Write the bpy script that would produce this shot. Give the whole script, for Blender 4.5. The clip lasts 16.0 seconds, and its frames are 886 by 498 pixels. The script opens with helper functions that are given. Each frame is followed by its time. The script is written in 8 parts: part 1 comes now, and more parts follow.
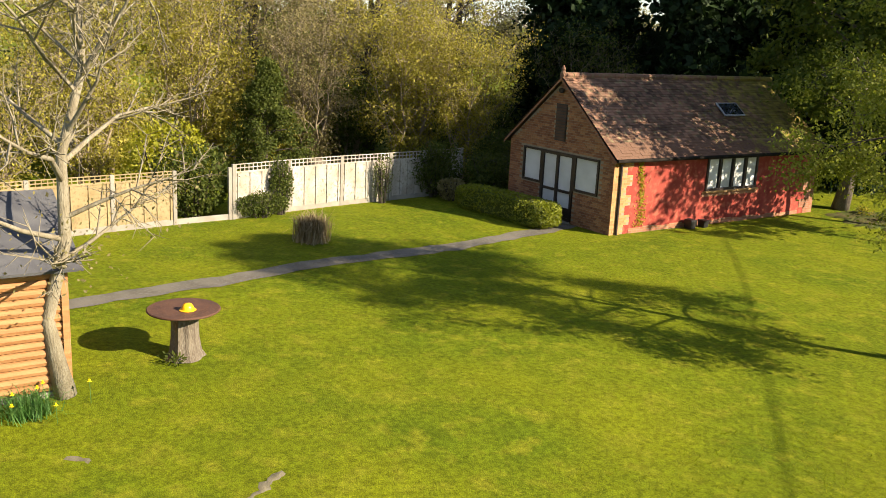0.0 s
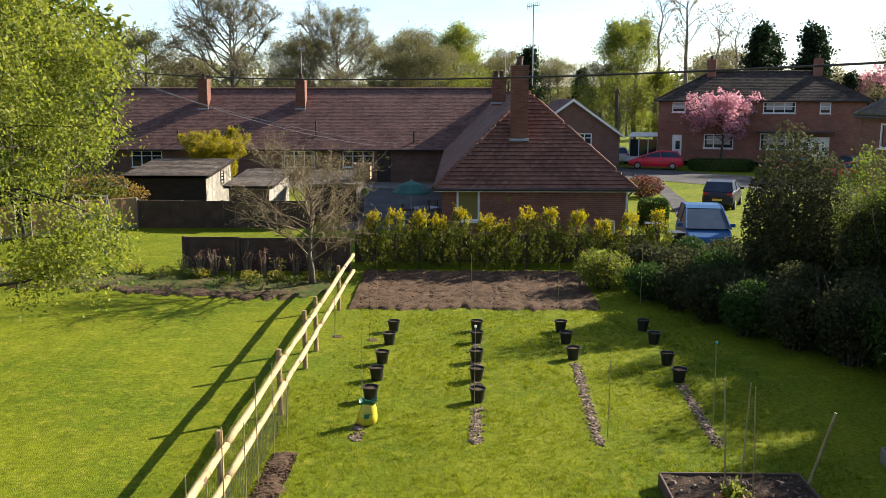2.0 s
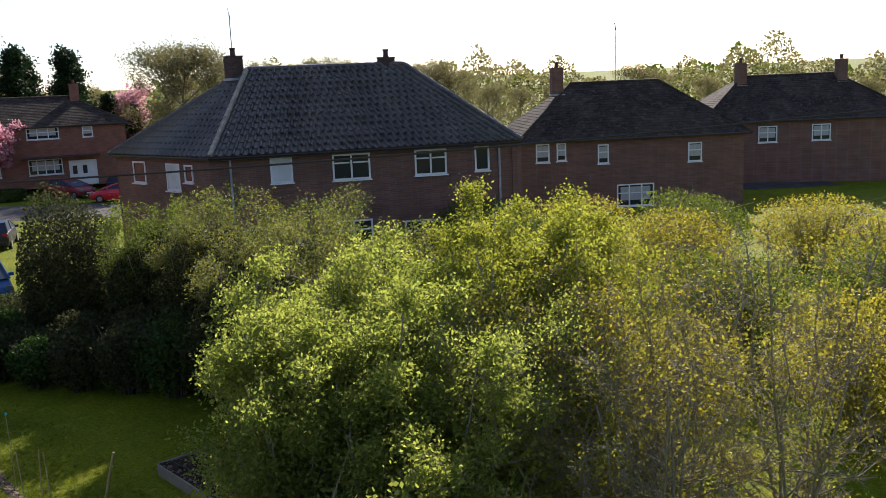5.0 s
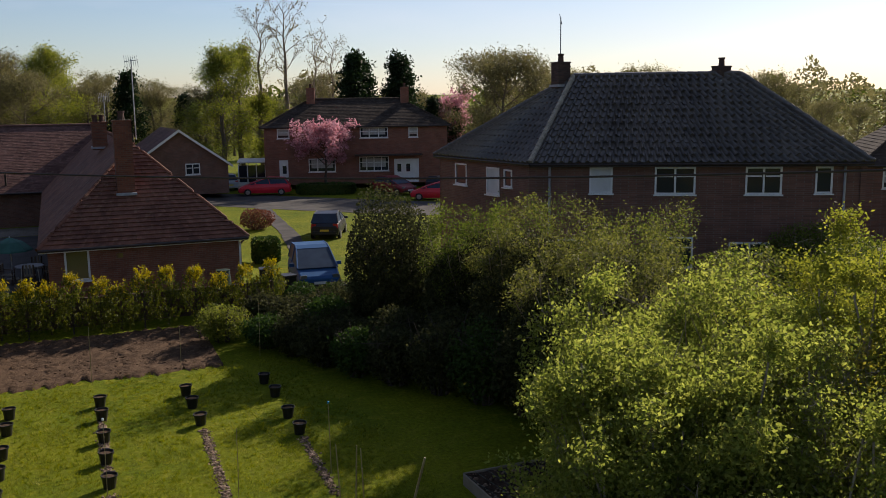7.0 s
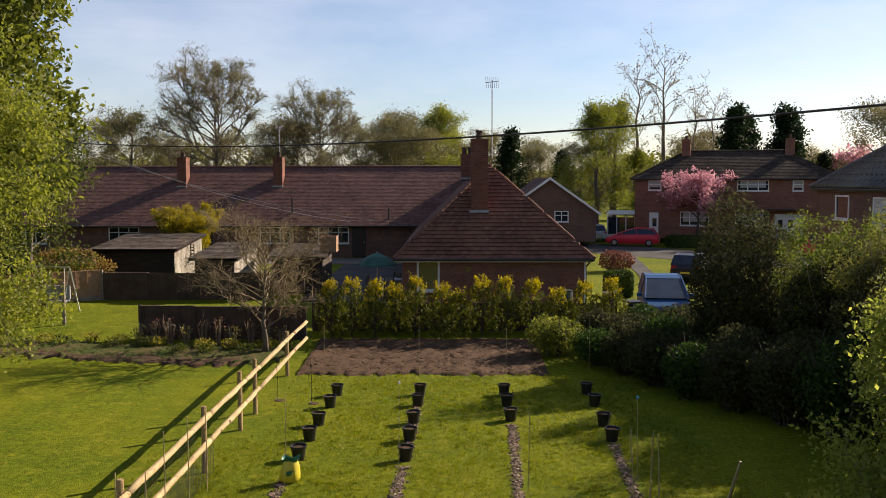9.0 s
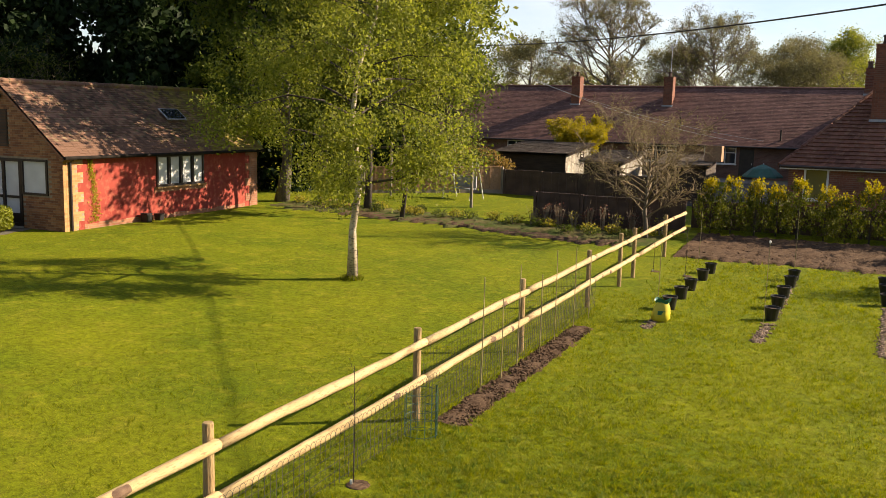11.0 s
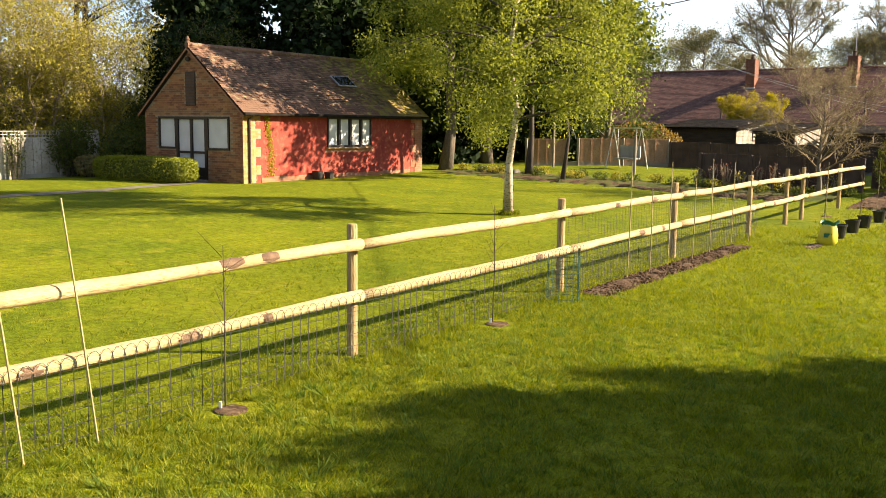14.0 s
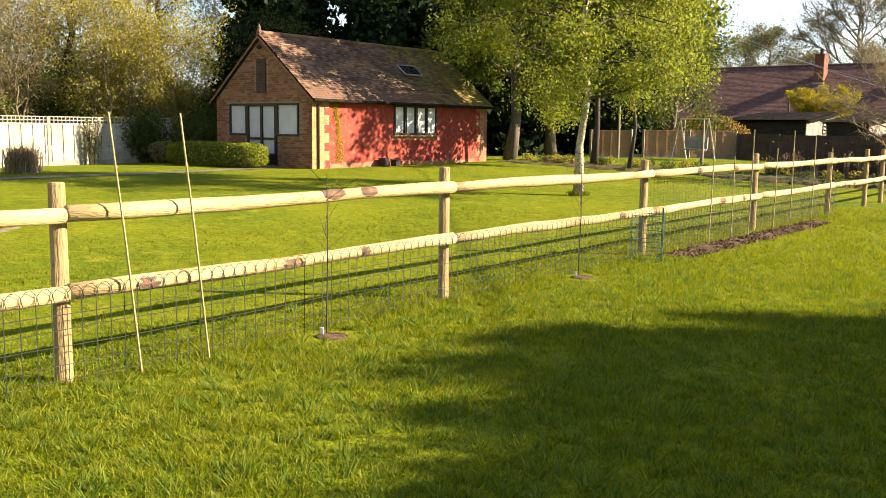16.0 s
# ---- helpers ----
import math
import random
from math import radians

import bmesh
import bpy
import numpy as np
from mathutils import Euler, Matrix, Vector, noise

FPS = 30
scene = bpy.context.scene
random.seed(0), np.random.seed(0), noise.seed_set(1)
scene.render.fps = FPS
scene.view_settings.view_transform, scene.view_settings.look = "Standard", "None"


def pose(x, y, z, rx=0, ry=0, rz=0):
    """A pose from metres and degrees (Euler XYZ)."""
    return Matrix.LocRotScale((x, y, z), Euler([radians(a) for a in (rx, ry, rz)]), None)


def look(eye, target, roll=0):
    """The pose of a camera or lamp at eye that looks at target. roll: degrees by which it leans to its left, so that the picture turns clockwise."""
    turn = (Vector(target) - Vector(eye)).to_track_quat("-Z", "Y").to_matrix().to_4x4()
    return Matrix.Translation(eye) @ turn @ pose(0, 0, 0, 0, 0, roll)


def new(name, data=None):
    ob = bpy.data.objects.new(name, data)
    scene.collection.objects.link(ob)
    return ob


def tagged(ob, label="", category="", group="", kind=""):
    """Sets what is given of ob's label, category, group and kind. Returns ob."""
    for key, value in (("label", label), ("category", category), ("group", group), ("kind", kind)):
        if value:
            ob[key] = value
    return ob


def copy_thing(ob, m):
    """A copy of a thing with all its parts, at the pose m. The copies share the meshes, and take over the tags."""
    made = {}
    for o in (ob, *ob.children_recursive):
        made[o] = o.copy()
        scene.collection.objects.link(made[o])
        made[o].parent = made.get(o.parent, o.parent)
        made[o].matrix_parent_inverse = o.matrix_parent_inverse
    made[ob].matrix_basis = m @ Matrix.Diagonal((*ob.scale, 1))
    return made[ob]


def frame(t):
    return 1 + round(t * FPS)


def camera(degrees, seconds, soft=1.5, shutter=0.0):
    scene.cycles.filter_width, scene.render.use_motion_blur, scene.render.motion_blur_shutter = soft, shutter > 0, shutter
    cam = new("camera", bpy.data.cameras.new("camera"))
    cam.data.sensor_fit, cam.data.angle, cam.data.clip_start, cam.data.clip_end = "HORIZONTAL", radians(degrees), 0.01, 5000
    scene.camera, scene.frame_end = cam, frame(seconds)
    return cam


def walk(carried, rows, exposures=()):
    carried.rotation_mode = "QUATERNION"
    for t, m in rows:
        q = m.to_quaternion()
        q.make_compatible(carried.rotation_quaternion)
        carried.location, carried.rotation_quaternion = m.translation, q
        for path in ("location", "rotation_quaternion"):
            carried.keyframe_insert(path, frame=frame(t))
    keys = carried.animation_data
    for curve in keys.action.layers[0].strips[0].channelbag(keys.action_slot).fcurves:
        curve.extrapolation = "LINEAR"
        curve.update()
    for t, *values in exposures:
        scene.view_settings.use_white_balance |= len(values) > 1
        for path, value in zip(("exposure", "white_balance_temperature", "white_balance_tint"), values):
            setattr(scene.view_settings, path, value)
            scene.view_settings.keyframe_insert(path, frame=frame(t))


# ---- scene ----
cam = camera(52.0, 16.0, 0.8)
PATH = [
    (0, (2.501, -4.906, 5.878), (0.885, -3.822, 5.416), 2.8),
    (0.3, (3.207, -5.123, 5.933), (1.807, -3.78, 5.447), 2.3),
    (0.7, (3.039, -4.838, 5.971), (2.024, -3.187, 5.477), 2.2),
    (1, (3.22, -4.802, 6.068), (2.373, -3.046, 5.622), 1.3),
    (1.2, (3.258, -4.604, 6.053), (2.536, -2.79, 5.622), 0.3),
    (1.5, (3.477, -4.591, 6.066), (2.961, -2.7, 5.67), -0.5),
    (2, (3.342, -3.682, 5.929), (3.306, -1.711, 5.595), 0.0),
    (2.5, (3.624, -3.836, 6.291), (3.966, -1.893, 5.965), -0.6),
    (3, (3.5, -4.95, 6.881), (4.198, -3.105, 6.553), 0.3),
    (3.5, (3.224, -5.126, 7.347), (4.183, -3.402, 7.015), 0.7),
    (4, (3.014, -5.889, 7.596), (4.188, -4.31, 7.236), -2.1),
    (4.2, (3.07, -6.136, 7.447), (4.301, -4.599, 7.097), -3.8),
    (5.2, (2.98, -6.6, 7.75), (4.301, -5.142, 7.39), -2.2),
    (6.3, (3.01, -6.572, 7.873), (4.024, -4.88, 7.541), -0.7),
    (6.5, (3.033, -6.223, 7.832), (3.99, -4.5, 7.491), -1.0),
    (7, (3.156, -5.216, 7.633), (3.929, -3.4, 7.311), -0.7),
    (7.5, (3.612, -4.539, 7.08), (4.174, -2.646, 6.764), -1.4),
    (8, (3.947, -3.757, 6.548), (4.312, -1.805, 6.306), -0.5),
    (8.5, (4.322, -3.76, 6.01), (4.453, -1.776, 5.789), -1.4),
    (9, (4.66, -3.985, 5.478), (4.635, -1.991, 5.325), -0.1),
    (9.5, (4.805, -4.358, 5.093), (4.585, -2.378, 4.915), 0.7),
    (10, (5.003, -5.347, 4.618), (4.511, -3.421, 4.391), 1.9),
    (10.2, (5.076, -5.89, 4.644), (4.497, -3.993, 4.385), 2.0),
    (11.2, (5.13, -6.3, 3.9), (4.263, -4.52, 3.61), 1.2),
    (12.3, (5.16, -6.361, 3.178), (4.078, -4.698, 2.922), 0.3),
    (12.5, (5.257, -6.382, 3.006), (4.152, -4.734, 2.753), -0.3),
    (13, (5.472, -6.483, 2.754), (4.339, -4.857, 2.483), -0.2),
    (13.5, (5.601, -6.525, 2.548), (4.483, -4.887, 2.286), 1.0),
    (14, (5.686, -6.58, 2.237), (4.544, -4.961, 1.967), 0.6),
    (14.5, (5.606, -6.599, 2.043), (4.42, -5.013, 1.766), 0.1),
    (15, (5.61, -6.893, 1.942), (4.402, -5.328, 1.638), 0.3),
    (15.5, (5.64, -6.954, 1.796), (4.414, -5.4, 1.507), 0.1),
    (16, (5.488, -6.896, 1.661), (4.249, -5.349, 1.398), 0.7),
]
walk(cam, [(t, look(eye, target, roll)) for t, eye, target, roll in PATH], [(0, 1.64, 6750, 13), (1.2, 1.66, 6350, 12), (2.5, 1.72, 5950, 13), (4.2, 1.92, 5600, 17), (5.2, 1.12, 6000, 19), (6.3, 0.44, 6200, 19), (7.5, 0.68, 6400, 21), (9, 1.02, 6700, 21), (10, 1.2, 7000, 20), (12.3, 1.83, 7350, 18), (16, 2.09, 7100, 14)])

# ---- world and sun ----
SUN_AZ, SUN_EL = radians(33), radians(27.5)
sun_to = Vector((math.cos(SUN_EL) * math.cos(SUN_AZ), math.cos(SUN_EL) * math.sin(SUN_AZ), math.sin(SUN_EL)))
world = bpy.data.worlds.new("world")
scene.world = world
world.use_nodes = True
wn = world.node_tree.nodes
sky = wn.new("ShaderNodeTexSky")
sky.sky_type = "NISHITA"
sky.sun_disc = False
sky.sun_elevation = SUN_EL
sky.sun_rotation = radians(90) - SUN_AZ
sky.air_density, sky.dust_density, sky.ozone_density = 1.0, 0.35, 3.0
wn["Background"].inputs[1].default_value = 0.064
calm = wn.new("ShaderNodeHueSaturation")
calm.inputs["Saturation"].default_value = 1.0
world.node_tree.links.new(sky.outputs[0], calm.inputs["Color"])
# thin high cloud drawn out over the whole sky
gaze, drawn, veil, thin, cloud = (wn.new("ShaderNode" + k) for k in ("TexCoord", "Mapping", "TexNoise", "MapRange", "Mix"))
drawn.inputs["Scale"].default_value = (1.6, 1.6, 5.0)
veil.inputs["Scale"].default_value, veil.inputs["Detail"].default_value, veil.inputs["Roughness"].default_value = 1.3, 6, 0.55
thin.inputs[1].default_value, thin.inputs[2].default_value, thin.inputs[3].default_value, thin.inputs[4].default_value = 0.44, 0.80, 0.0, 0.45
cloud.data_type = "RGBA"
cloud.inputs[7].default_value = (9.5, 9.6, 9.7, 1)
for p, q in ((gaze.outputs["Generated"], drawn.inputs[0]), (drawn.outputs[0], veil.inputs["Vector"]), (veil.outputs["Fac"], thin.inputs[0]), (thin.outputs[0], cloud.inputs["Factor"]),
             (calm.outputs[0], cloud.inputs[6]), (cloud.outputs[2], wn["Background"].inputs[0])):
    world.node_tree.links.new(p, q)
sun = new("sun", bpy.data.lights.new("sun", "SUN"))
sun.data.energy, sun.data.angle, sun.data.color = 5.0, radians(0.5), (1.0, 0.88, 0.68)
sun.matrix_world = look(sun_to * 50, (0, 0, 0))


# ---- materials ----
def mat(name, c1, c2, scale=3.0, rough=0.8, bump=0.0, c3=None, fine=0.0, metal=0.0, island=0.0, stretch=(1, 1, 1), spec=0.5, coords="Object"):
    """Two or three colours mixed by noise at two scales, with fine relief."""
    m = bpy.data.materials.new(name)
    m.use_nodes = True
    n, l = m.node_tree.nodes, m.node_tree.links
    b = n["Principled BSDF"]
    b.inputs["Roughness"].default_value, b.inputs["Metallic"].default_value = rough, metal
    b.inputs["Specular IOR Level"].default_value = spec
    tc, mp = n.new("ShaderNodeTexCoord"), n.new("ShaderNodeMapping")
    mp.inputs["Scale"].default_value = stretch
    l.new(tc.outputs[coords], mp.inputs["Vector"])
    big = n.new("ShaderNodeTexNoise")
    big.inputs["Scale"].default_value, big.inputs["Detail"].default_value = scale, 6
    l.new(mp.outputs[0], big.inputs["Vector"])
    ramp = n.new("ShaderNodeValToRGB")
    ramp.color_ramp.elements[0].position, ramp.color_ramp.elements[1].position = 0.36, 0.64
    ramp.color_ramp.elements[0].color, ramp.color_ramp.elements[1].color = (*c1, 1), (*c2, 1)
    l.new(big.outputs["Fac"], ramp.inputs[0])
    col = ramp.outputs[0]
    if c3:
        small = n.new("ShaderNodeTexNoise")
        small.inputs["Scale"].default_value, small.inputs["Detail"].default_value = scale * 7.3, 4
        l.new(mp.outputs[0], small.inputs["Vector"])
        r2 = n.new("ShaderNodeValToRGB")
        r2.color_ramp.elements[0].position, r2.color_ramp.elements[1].position = 0.52, 0.7
        l.new(small.outputs["Fac"], r2.inputs[0])
        mx = n.new("ShaderNodeMix")
        mx.data_type = "RGBA"
        l.new(r2.outputs[0], mx.inputs["Factor"])
        l.new(col, mx.inputs[6])
        mx.inputs[7].default_value = (*c3, 1)
        col = mx.outputs[2]
    if island:
        hsv, geo, mr = n.new("ShaderNodeHueSaturation"), n.new("ShaderNodeNewGeometry"), n.new("ShaderNodeMapRange")
        mr.inputs[3].default_value, mr.inputs[4].default_value = 1 - island, 1 + island
        l.new(geo.outputs["Random Per Island"], mr.inputs[0])
        l.new(mr.outputs[0], hsv.inputs["Value"])
        l.new(col, hsv.inputs["Color"])
        col = hsv.outputs[0]
    l.new(col, b.inputs["Base Color"])
    if bump:
        fn, bp = n.new("ShaderNodeTexNoise"), n.new("ShaderNodeBump")
        fn.inputs["Scale"].default_value, fn.inputs["Detail"].default_value = fine or scale * 12, 5
        l.new(mp.outputs[0], fn.inputs["Vector"])
        bp.inputs["Strength"].default_value, bp.inputs["Distance"].default_value = bump, 0.02
        l.new(fn.outputs["Fac"], bp.inputs["Height"])
        l.new(bp.outputs[0], b.inputs["Normal"])
    return m


def brick_mat(name, c1, c2, mortar, wall_axis="x", rough=0.9, stain=None):
    """Stretcher bond at true size, laid over a wall that runs along the given axis of its object."""
    m = bpy.data.materials.new(name)
    m.use_nodes = True
    n, l = m.node_tree.nodes, m.node_tree.links
    b = n["Principled BSDF"]
    b.inputs["Roughness"].default_value = rough
    tc, sep, com = n.new("ShaderNodeTexCoord"), n.new("ShaderNodeSeparateXYZ"), n.new("ShaderNodeCombineXYZ")
    l.new(tc.outputs["Object"], sep.inputs[0])
    add = n.new("ShaderNodeMath")
    l.new(sep.outputs[0], add.inputs[0])
    l.new(sep.outputs[1], add.inputs[1])
    l.new(add.outputs[0], com.inputs[0])
    l.new(sep.outputs[2], com.inputs[1])
    br = n.new("ShaderNodeTexBrick")
    br.inputs["Scale"].default_value = 1.0
    br.inputs["Brick Width"].default_value, br.inputs["Row Height"].default_value = 0.225, 0.075
    br.inputs["Mortar Size"].default_value, br.inputs["Bias"].default_value = 0.006, 0.0
    br.inputs["Color1"].default_value, br.inputs["Color2"].default_value, br.inputs["Mortar"].default_value = (*c1, 1), (*c2, 1), (*mortar, 1)
    l.new(com.outputs[0], br.inputs["Vector"])
    ns = n.new("ShaderNodeTexNoise")
    ns.inputs["Scale"].default_value, ns.inputs["Detail"].default_value = 1.3, 7
    l.new(tc.outputs["Object"], ns.inputs["Vector"])
    hsv, mr = n.new("ShaderNodeHueSaturation"), n.new("ShaderNodeMapRange")
    mr.inputs[3].default_value, mr.inputs[4].default_value = 0.55, 1.4
    l.new(ns.outputs["Fac"], mr.inputs[0])
    l.new(mr.outputs[0], hsv.inputs["Value"])
    l.new(br.outputs["Color"], hsv.inputs["Color"])
    l.new(hsv.outputs[0], b.inputs["Base Color"])
    bp = n.new("ShaderNodeBump")
    bp.inputs["Strength"].default_value, bp.inputs["Distance"].default_value, bp.invert = 0.6, 0.01, True
    l.new(br.outputs["Fac"], bp.inputs["Height"])
    l.new(bp.outputs[0], b.inputs["Normal"])
    return m


def leaf_mat(name, c1, c2, shine=0.35, through_part=0.45):
    """Leaves: each its own shade, letting some of the light through."""
    m = bpy.data.materials.new(name)
    m.use_nodes = True
    n, l = m.node_tree.nodes, m.node_tree.links
    b, out = n["Principled BSDF"], n["Material Output"]
    geo, ramp = n.new("ShaderNodeNewGeometry"), n.new("ShaderNodeValToRGB")
    ramp.color_ramp.elements[0].color, ramp.color_ramp.elements[1].color = (*c1, 1), (*c2, 1)
    l.new(geo.outputs["Random Per Island"], ramp.inputs[0])
    l.new(ramp.outputs[0], b.inputs["Base Color"])
    b.inputs["Roughness"].default_value, b.inputs["Specular IOR Level"].default_value = 0.62, shine
    tr, mx = n.new("ShaderNodeBsdfTranslucent"), n.new("ShaderNodeMixShader")
    bright = n.new("ShaderNodeHueSaturation")
    bright.inputs["Value"].default_value, bright.inputs["Saturation"].default_value = 1.5, 1.1
    l.new(ramp.outputs[0], bright.inputs["Color"])
    l.new(bright.outputs[0], tr.inputs[0])
    mx.inputs[0].default_value = through_part
    l.new(b.outputs[0], mx.inputs[1])
    l.new(tr.outputs[0], mx.inputs[2])
    l.new(mx.outputs[0], out.inputs[0])
    return m


def glass_mat(name, tint=(0.02, 0.025, 0.03)):
    m = bpy.data.materials.new(name)
    m.use_nodes = True
    b = m.node_tree.nodes["Principled BSDF"]
    b.inputs["Base Color"].default_value, b.inputs["Roughness"].default_value = (*tint, 1), 0.04
    b.inputs["Specular IOR Level"].default_value = 0.45
    return m


def lawn_mat():
    """Mown turf: broad yellow and green drifts, tufts a hand wide, and fine blades."""
    m = mat("lawn_grass", (0.084, 0.116, 0.004), (0.133, 0.151, 0.005), 0.35, 0.95, 1.0, (0.160, 0.166, 0.010), 60, spec=0.08)
    n, l = m.node_tree.nodes, m.node_tree.links
    b, tc = n["Principled BSDF"], n["Texture Coordinate"]
    src = b.inputs["Base Color"].links[0].from_socket
    val = None
    for scale, lo, hi in ((2.2, 0.93, 1.06), (11.0, 0.70, 1.27), (45.0, 0.60, 1.36)):
        t, r = n.new("ShaderNodeTexNoise"), n.new("ShaderNodeMapRange")
        t.inputs["Scale"].default_value, t.inputs["Detail"].default_value = scale, 3
        r.inputs[1].default_value, r.inputs[2].default_value, r.inputs[3].default_value, r.inputs[4].default_value = 0.3, 0.7, lo, hi
        l.new(tc.outputs["Object"], t.inputs["Vector"])
        l.new(t.outputs["Fac"], r.inputs[0])
        h = n.new("ShaderNodeHueSaturation")
        l.new(r.outputs[0], h.inputs["Value"])
        l.new(src, h.inputs["Color"])
        src = h.outputs[0]
    l.new(src, b.inputs["Base Color"])
    return m


GRASS = lawn_mat()
BLADE = leaf_mat("grass_blade", (0.060, 0.092, 0.006), (0.225, 0.232, 0.022), 0.15, 0.45)
SOIL = mat("dug_soil", (0.044, 0.027, 0.016), (0.088, 0.056, 0.034), 2.5, 0.95, 1.0, (0.13, 0.088, 0.056), 25, spec=0.1)
ROUGHGRASS = mat("rough_verge", (0.0428, 0.0612, 0.0122), (0.0859, 0.0673, 0.0306), 1.5, 0.95, 1.0, (0.0612, 0.0859, 0.0184), 30, spec=0.1)
DARKSOIL = mat("dark_compost", (0.020, 0.013, 0.009), (0.044, 0.028, 0.019), 4, 0.95, 1.0, (0.075, 0.05, 0.034), 30, spec=0.1)
PATHM = mat("old_path", (0.08, 0.07, 0.052), (0.13, 0.115, 0.09), 2.0, 0.9, 0.8, (0.138, 0.129, 0.115), 30)
ASPHALT = mat("asphalt", (0.045, 0.044, 0.043), (0.075, 0.072, 0.068), 1.0, 0.95, 0.4, spec=0.15)
RAILWOOD = mat("peeled_softwood", (0.33, 0.235, 0.10), (0.45, 0.34, 0.165), 3.0, 0.75, 0.6, (0.24, 0.145, 0.062), 40, stretch=(3, 0.6, 3))
BARK_PATCH = mat("bark_left_on_rail", (0.0978, 0.0551, 0.0306), (0.165, 0.104, 0.0612), 8, 0.9, 0.8)
POSTWOOD = mat("round_post_wood", (0.25, 0.165, 0.07), (0.36, 0.255, 0.115), 4.0, 0.85, 0.5, (0.16, 0.095, 0.042), 40, stretch=(3, 3, 0.5))
WIRE = mat("galvanised_wire", (0.022, 0.024, 0.018), (0.045, 0.047, 0.036), 5, 0.7, metal=0.2)
PALESOIL = mat("dry_pale_soil", (0.10, 0.085, 0.05), (0.17, 0.145, 0.09), 6, 0.95, 0.8, None, 40)
GREENWIRE = mat("green_plastic_wire", (0.00612, 0.0428, 0.0306), (0.0122, 0.0612, 0.0428), 5, 0.5)
CANE = mat("bamboo_cane", (0.257, 0.202, 0.0859), (0.337, 0.275, 0.134), 5, 0.6, 0.2, stretch=(2, 2, 0.5))
BLACKPLASTIC = mat("black_pot_plastic", (0.00612, 0.00612, 0.00673), (0.011, 0.011, 0.011), 6, 0.45)
MULCH = mat("stone_chips", (0.075, 0.042, 0.027), (0.25, 0.18, 0.128), 9, 0.9, 0.8, island=0.8)
BRICK_OLD = brick_mat("orange_brick", (0.245, 0.092, 0.0459), (0.306, 0.135, 0.065), (0.245, 0.18, 0.13))
BRICK_QUOIN = brick_mat("yellow_orange_brick", (0.355, 0.196, 0.0734), (0.404, 0.245, 0.0978), (0.306, 0.245, 0.165))
BRICK_RED = brick_mat("red_house_brick", (0.165, 0.060, 0.038), (0.225, 0.088, 0.054), (0.19, 0.135, 0.10))
BRICK_DARK = brick_mat("brown_house_brick", (0.122, 0.058, 0.041), (0.17, 0.082, 0.056), (0.15, 0.115, 0.092))
REDPAINT = mat("faded_red_paint", (0.22, 0.0355, 0.0257), (0.269, 0.052, 0.0367), 0.9, 0.9, 0.35, (0.306, 0.0859, 0.0551), 40, spec=0.2)
TILE_OLD = mat("clay_roof_tile", (0.092, 0.052, 0.035), (0.20, 0.108, 0.070), 0.9, 0.9, 0.6, (0.15, 0.122, 0.068), 30, island=0.5, spec=0.25)


def moss_along(m, y0, y1, c1, c2):
    """Yellow moss in clumps, thicker from y0 towards y1."""
    n, l = m.node_tree.nodes, m.node_tree.links
    b = n["Principled BSDF"]
    src = b.inputs["Base Color"].links[0].from_socket
    geo, sep, far, spots, both, cut, hue, mx = (n.new("ShaderNode" + k) for k in ("NewGeometry", "SeparateXYZ", "MapRange", "TexNoise", "Math", "MapRange", "Mix", "Mix"))
    l.new(geo.outputs["Position"], sep.inputs[0])
    l.new(sep.outputs[1], far.inputs[0])
    far.inputs[1].default_value, far.inputs[2].default_value, far.inputs[3].default_value, far.inputs[4].default_value = y0, y1, -0.30, 0.14
    spots.inputs["Scale"].default_value, spots.inputs["Detail"].default_value, spots.inputs["Roughness"].default_value = 3.2, 6, 0.7
    l.new(geo.outputs["Position"], spots.inputs["Vector"])
    l.new(far.outputs[0], both.inputs[0])
    l.new(spots.outputs["Fac"], both.inputs[1])
    l.new(both.outputs[0], cut.inputs[0])
    cut.inputs[1].default_value, cut.inputs[2].default_value = 0.46, 0.60
    hue.data_type = mx.data_type = "RGBA"
    l.new(geo.outputs["Random Per Island"], hue.inputs["Factor"])
    hue.inputs[6].default_value, hue.inputs[7].default_value = (*c1, 1), (*c2, 1)
    l.new(cut.outputs[0], mx.inputs["Factor"])
    l.new(src, mx.inputs[6])
    l.new(hue.outputs[2], mx.inputs[7])
    l.new(mx.outputs[2], b.inputs["Base Color"])


moss_along(TILE_OLD, 15.0, 23.0, (0.13, 0.105, 0.028), (0.27, 0.215, 0.045))
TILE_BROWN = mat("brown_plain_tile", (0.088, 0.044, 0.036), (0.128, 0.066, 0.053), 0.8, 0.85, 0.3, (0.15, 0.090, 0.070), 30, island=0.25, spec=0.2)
# the plain tile again for the wing, lighter: sunlight put into its colour
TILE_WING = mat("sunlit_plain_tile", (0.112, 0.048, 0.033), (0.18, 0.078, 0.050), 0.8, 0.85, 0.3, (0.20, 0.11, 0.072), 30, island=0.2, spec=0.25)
TILE_PAN = mat("weathered_pantile", (0.055, 0.047, 0.040), (0.09, 0.077, 0.066), 0.7, 0.32, 0.15, (0.12, 0.10, 0.082), 30, island=0.12, spec=0.65)
TILE_GREY = mat("dark_pantile", (0.030, 0.024, 0.020), (0.054, 0.043, 0.034), 0.7, 0.9, 0.2, (0.078, 0.062, 0.048), 30, island=0.25, spec=0.08)
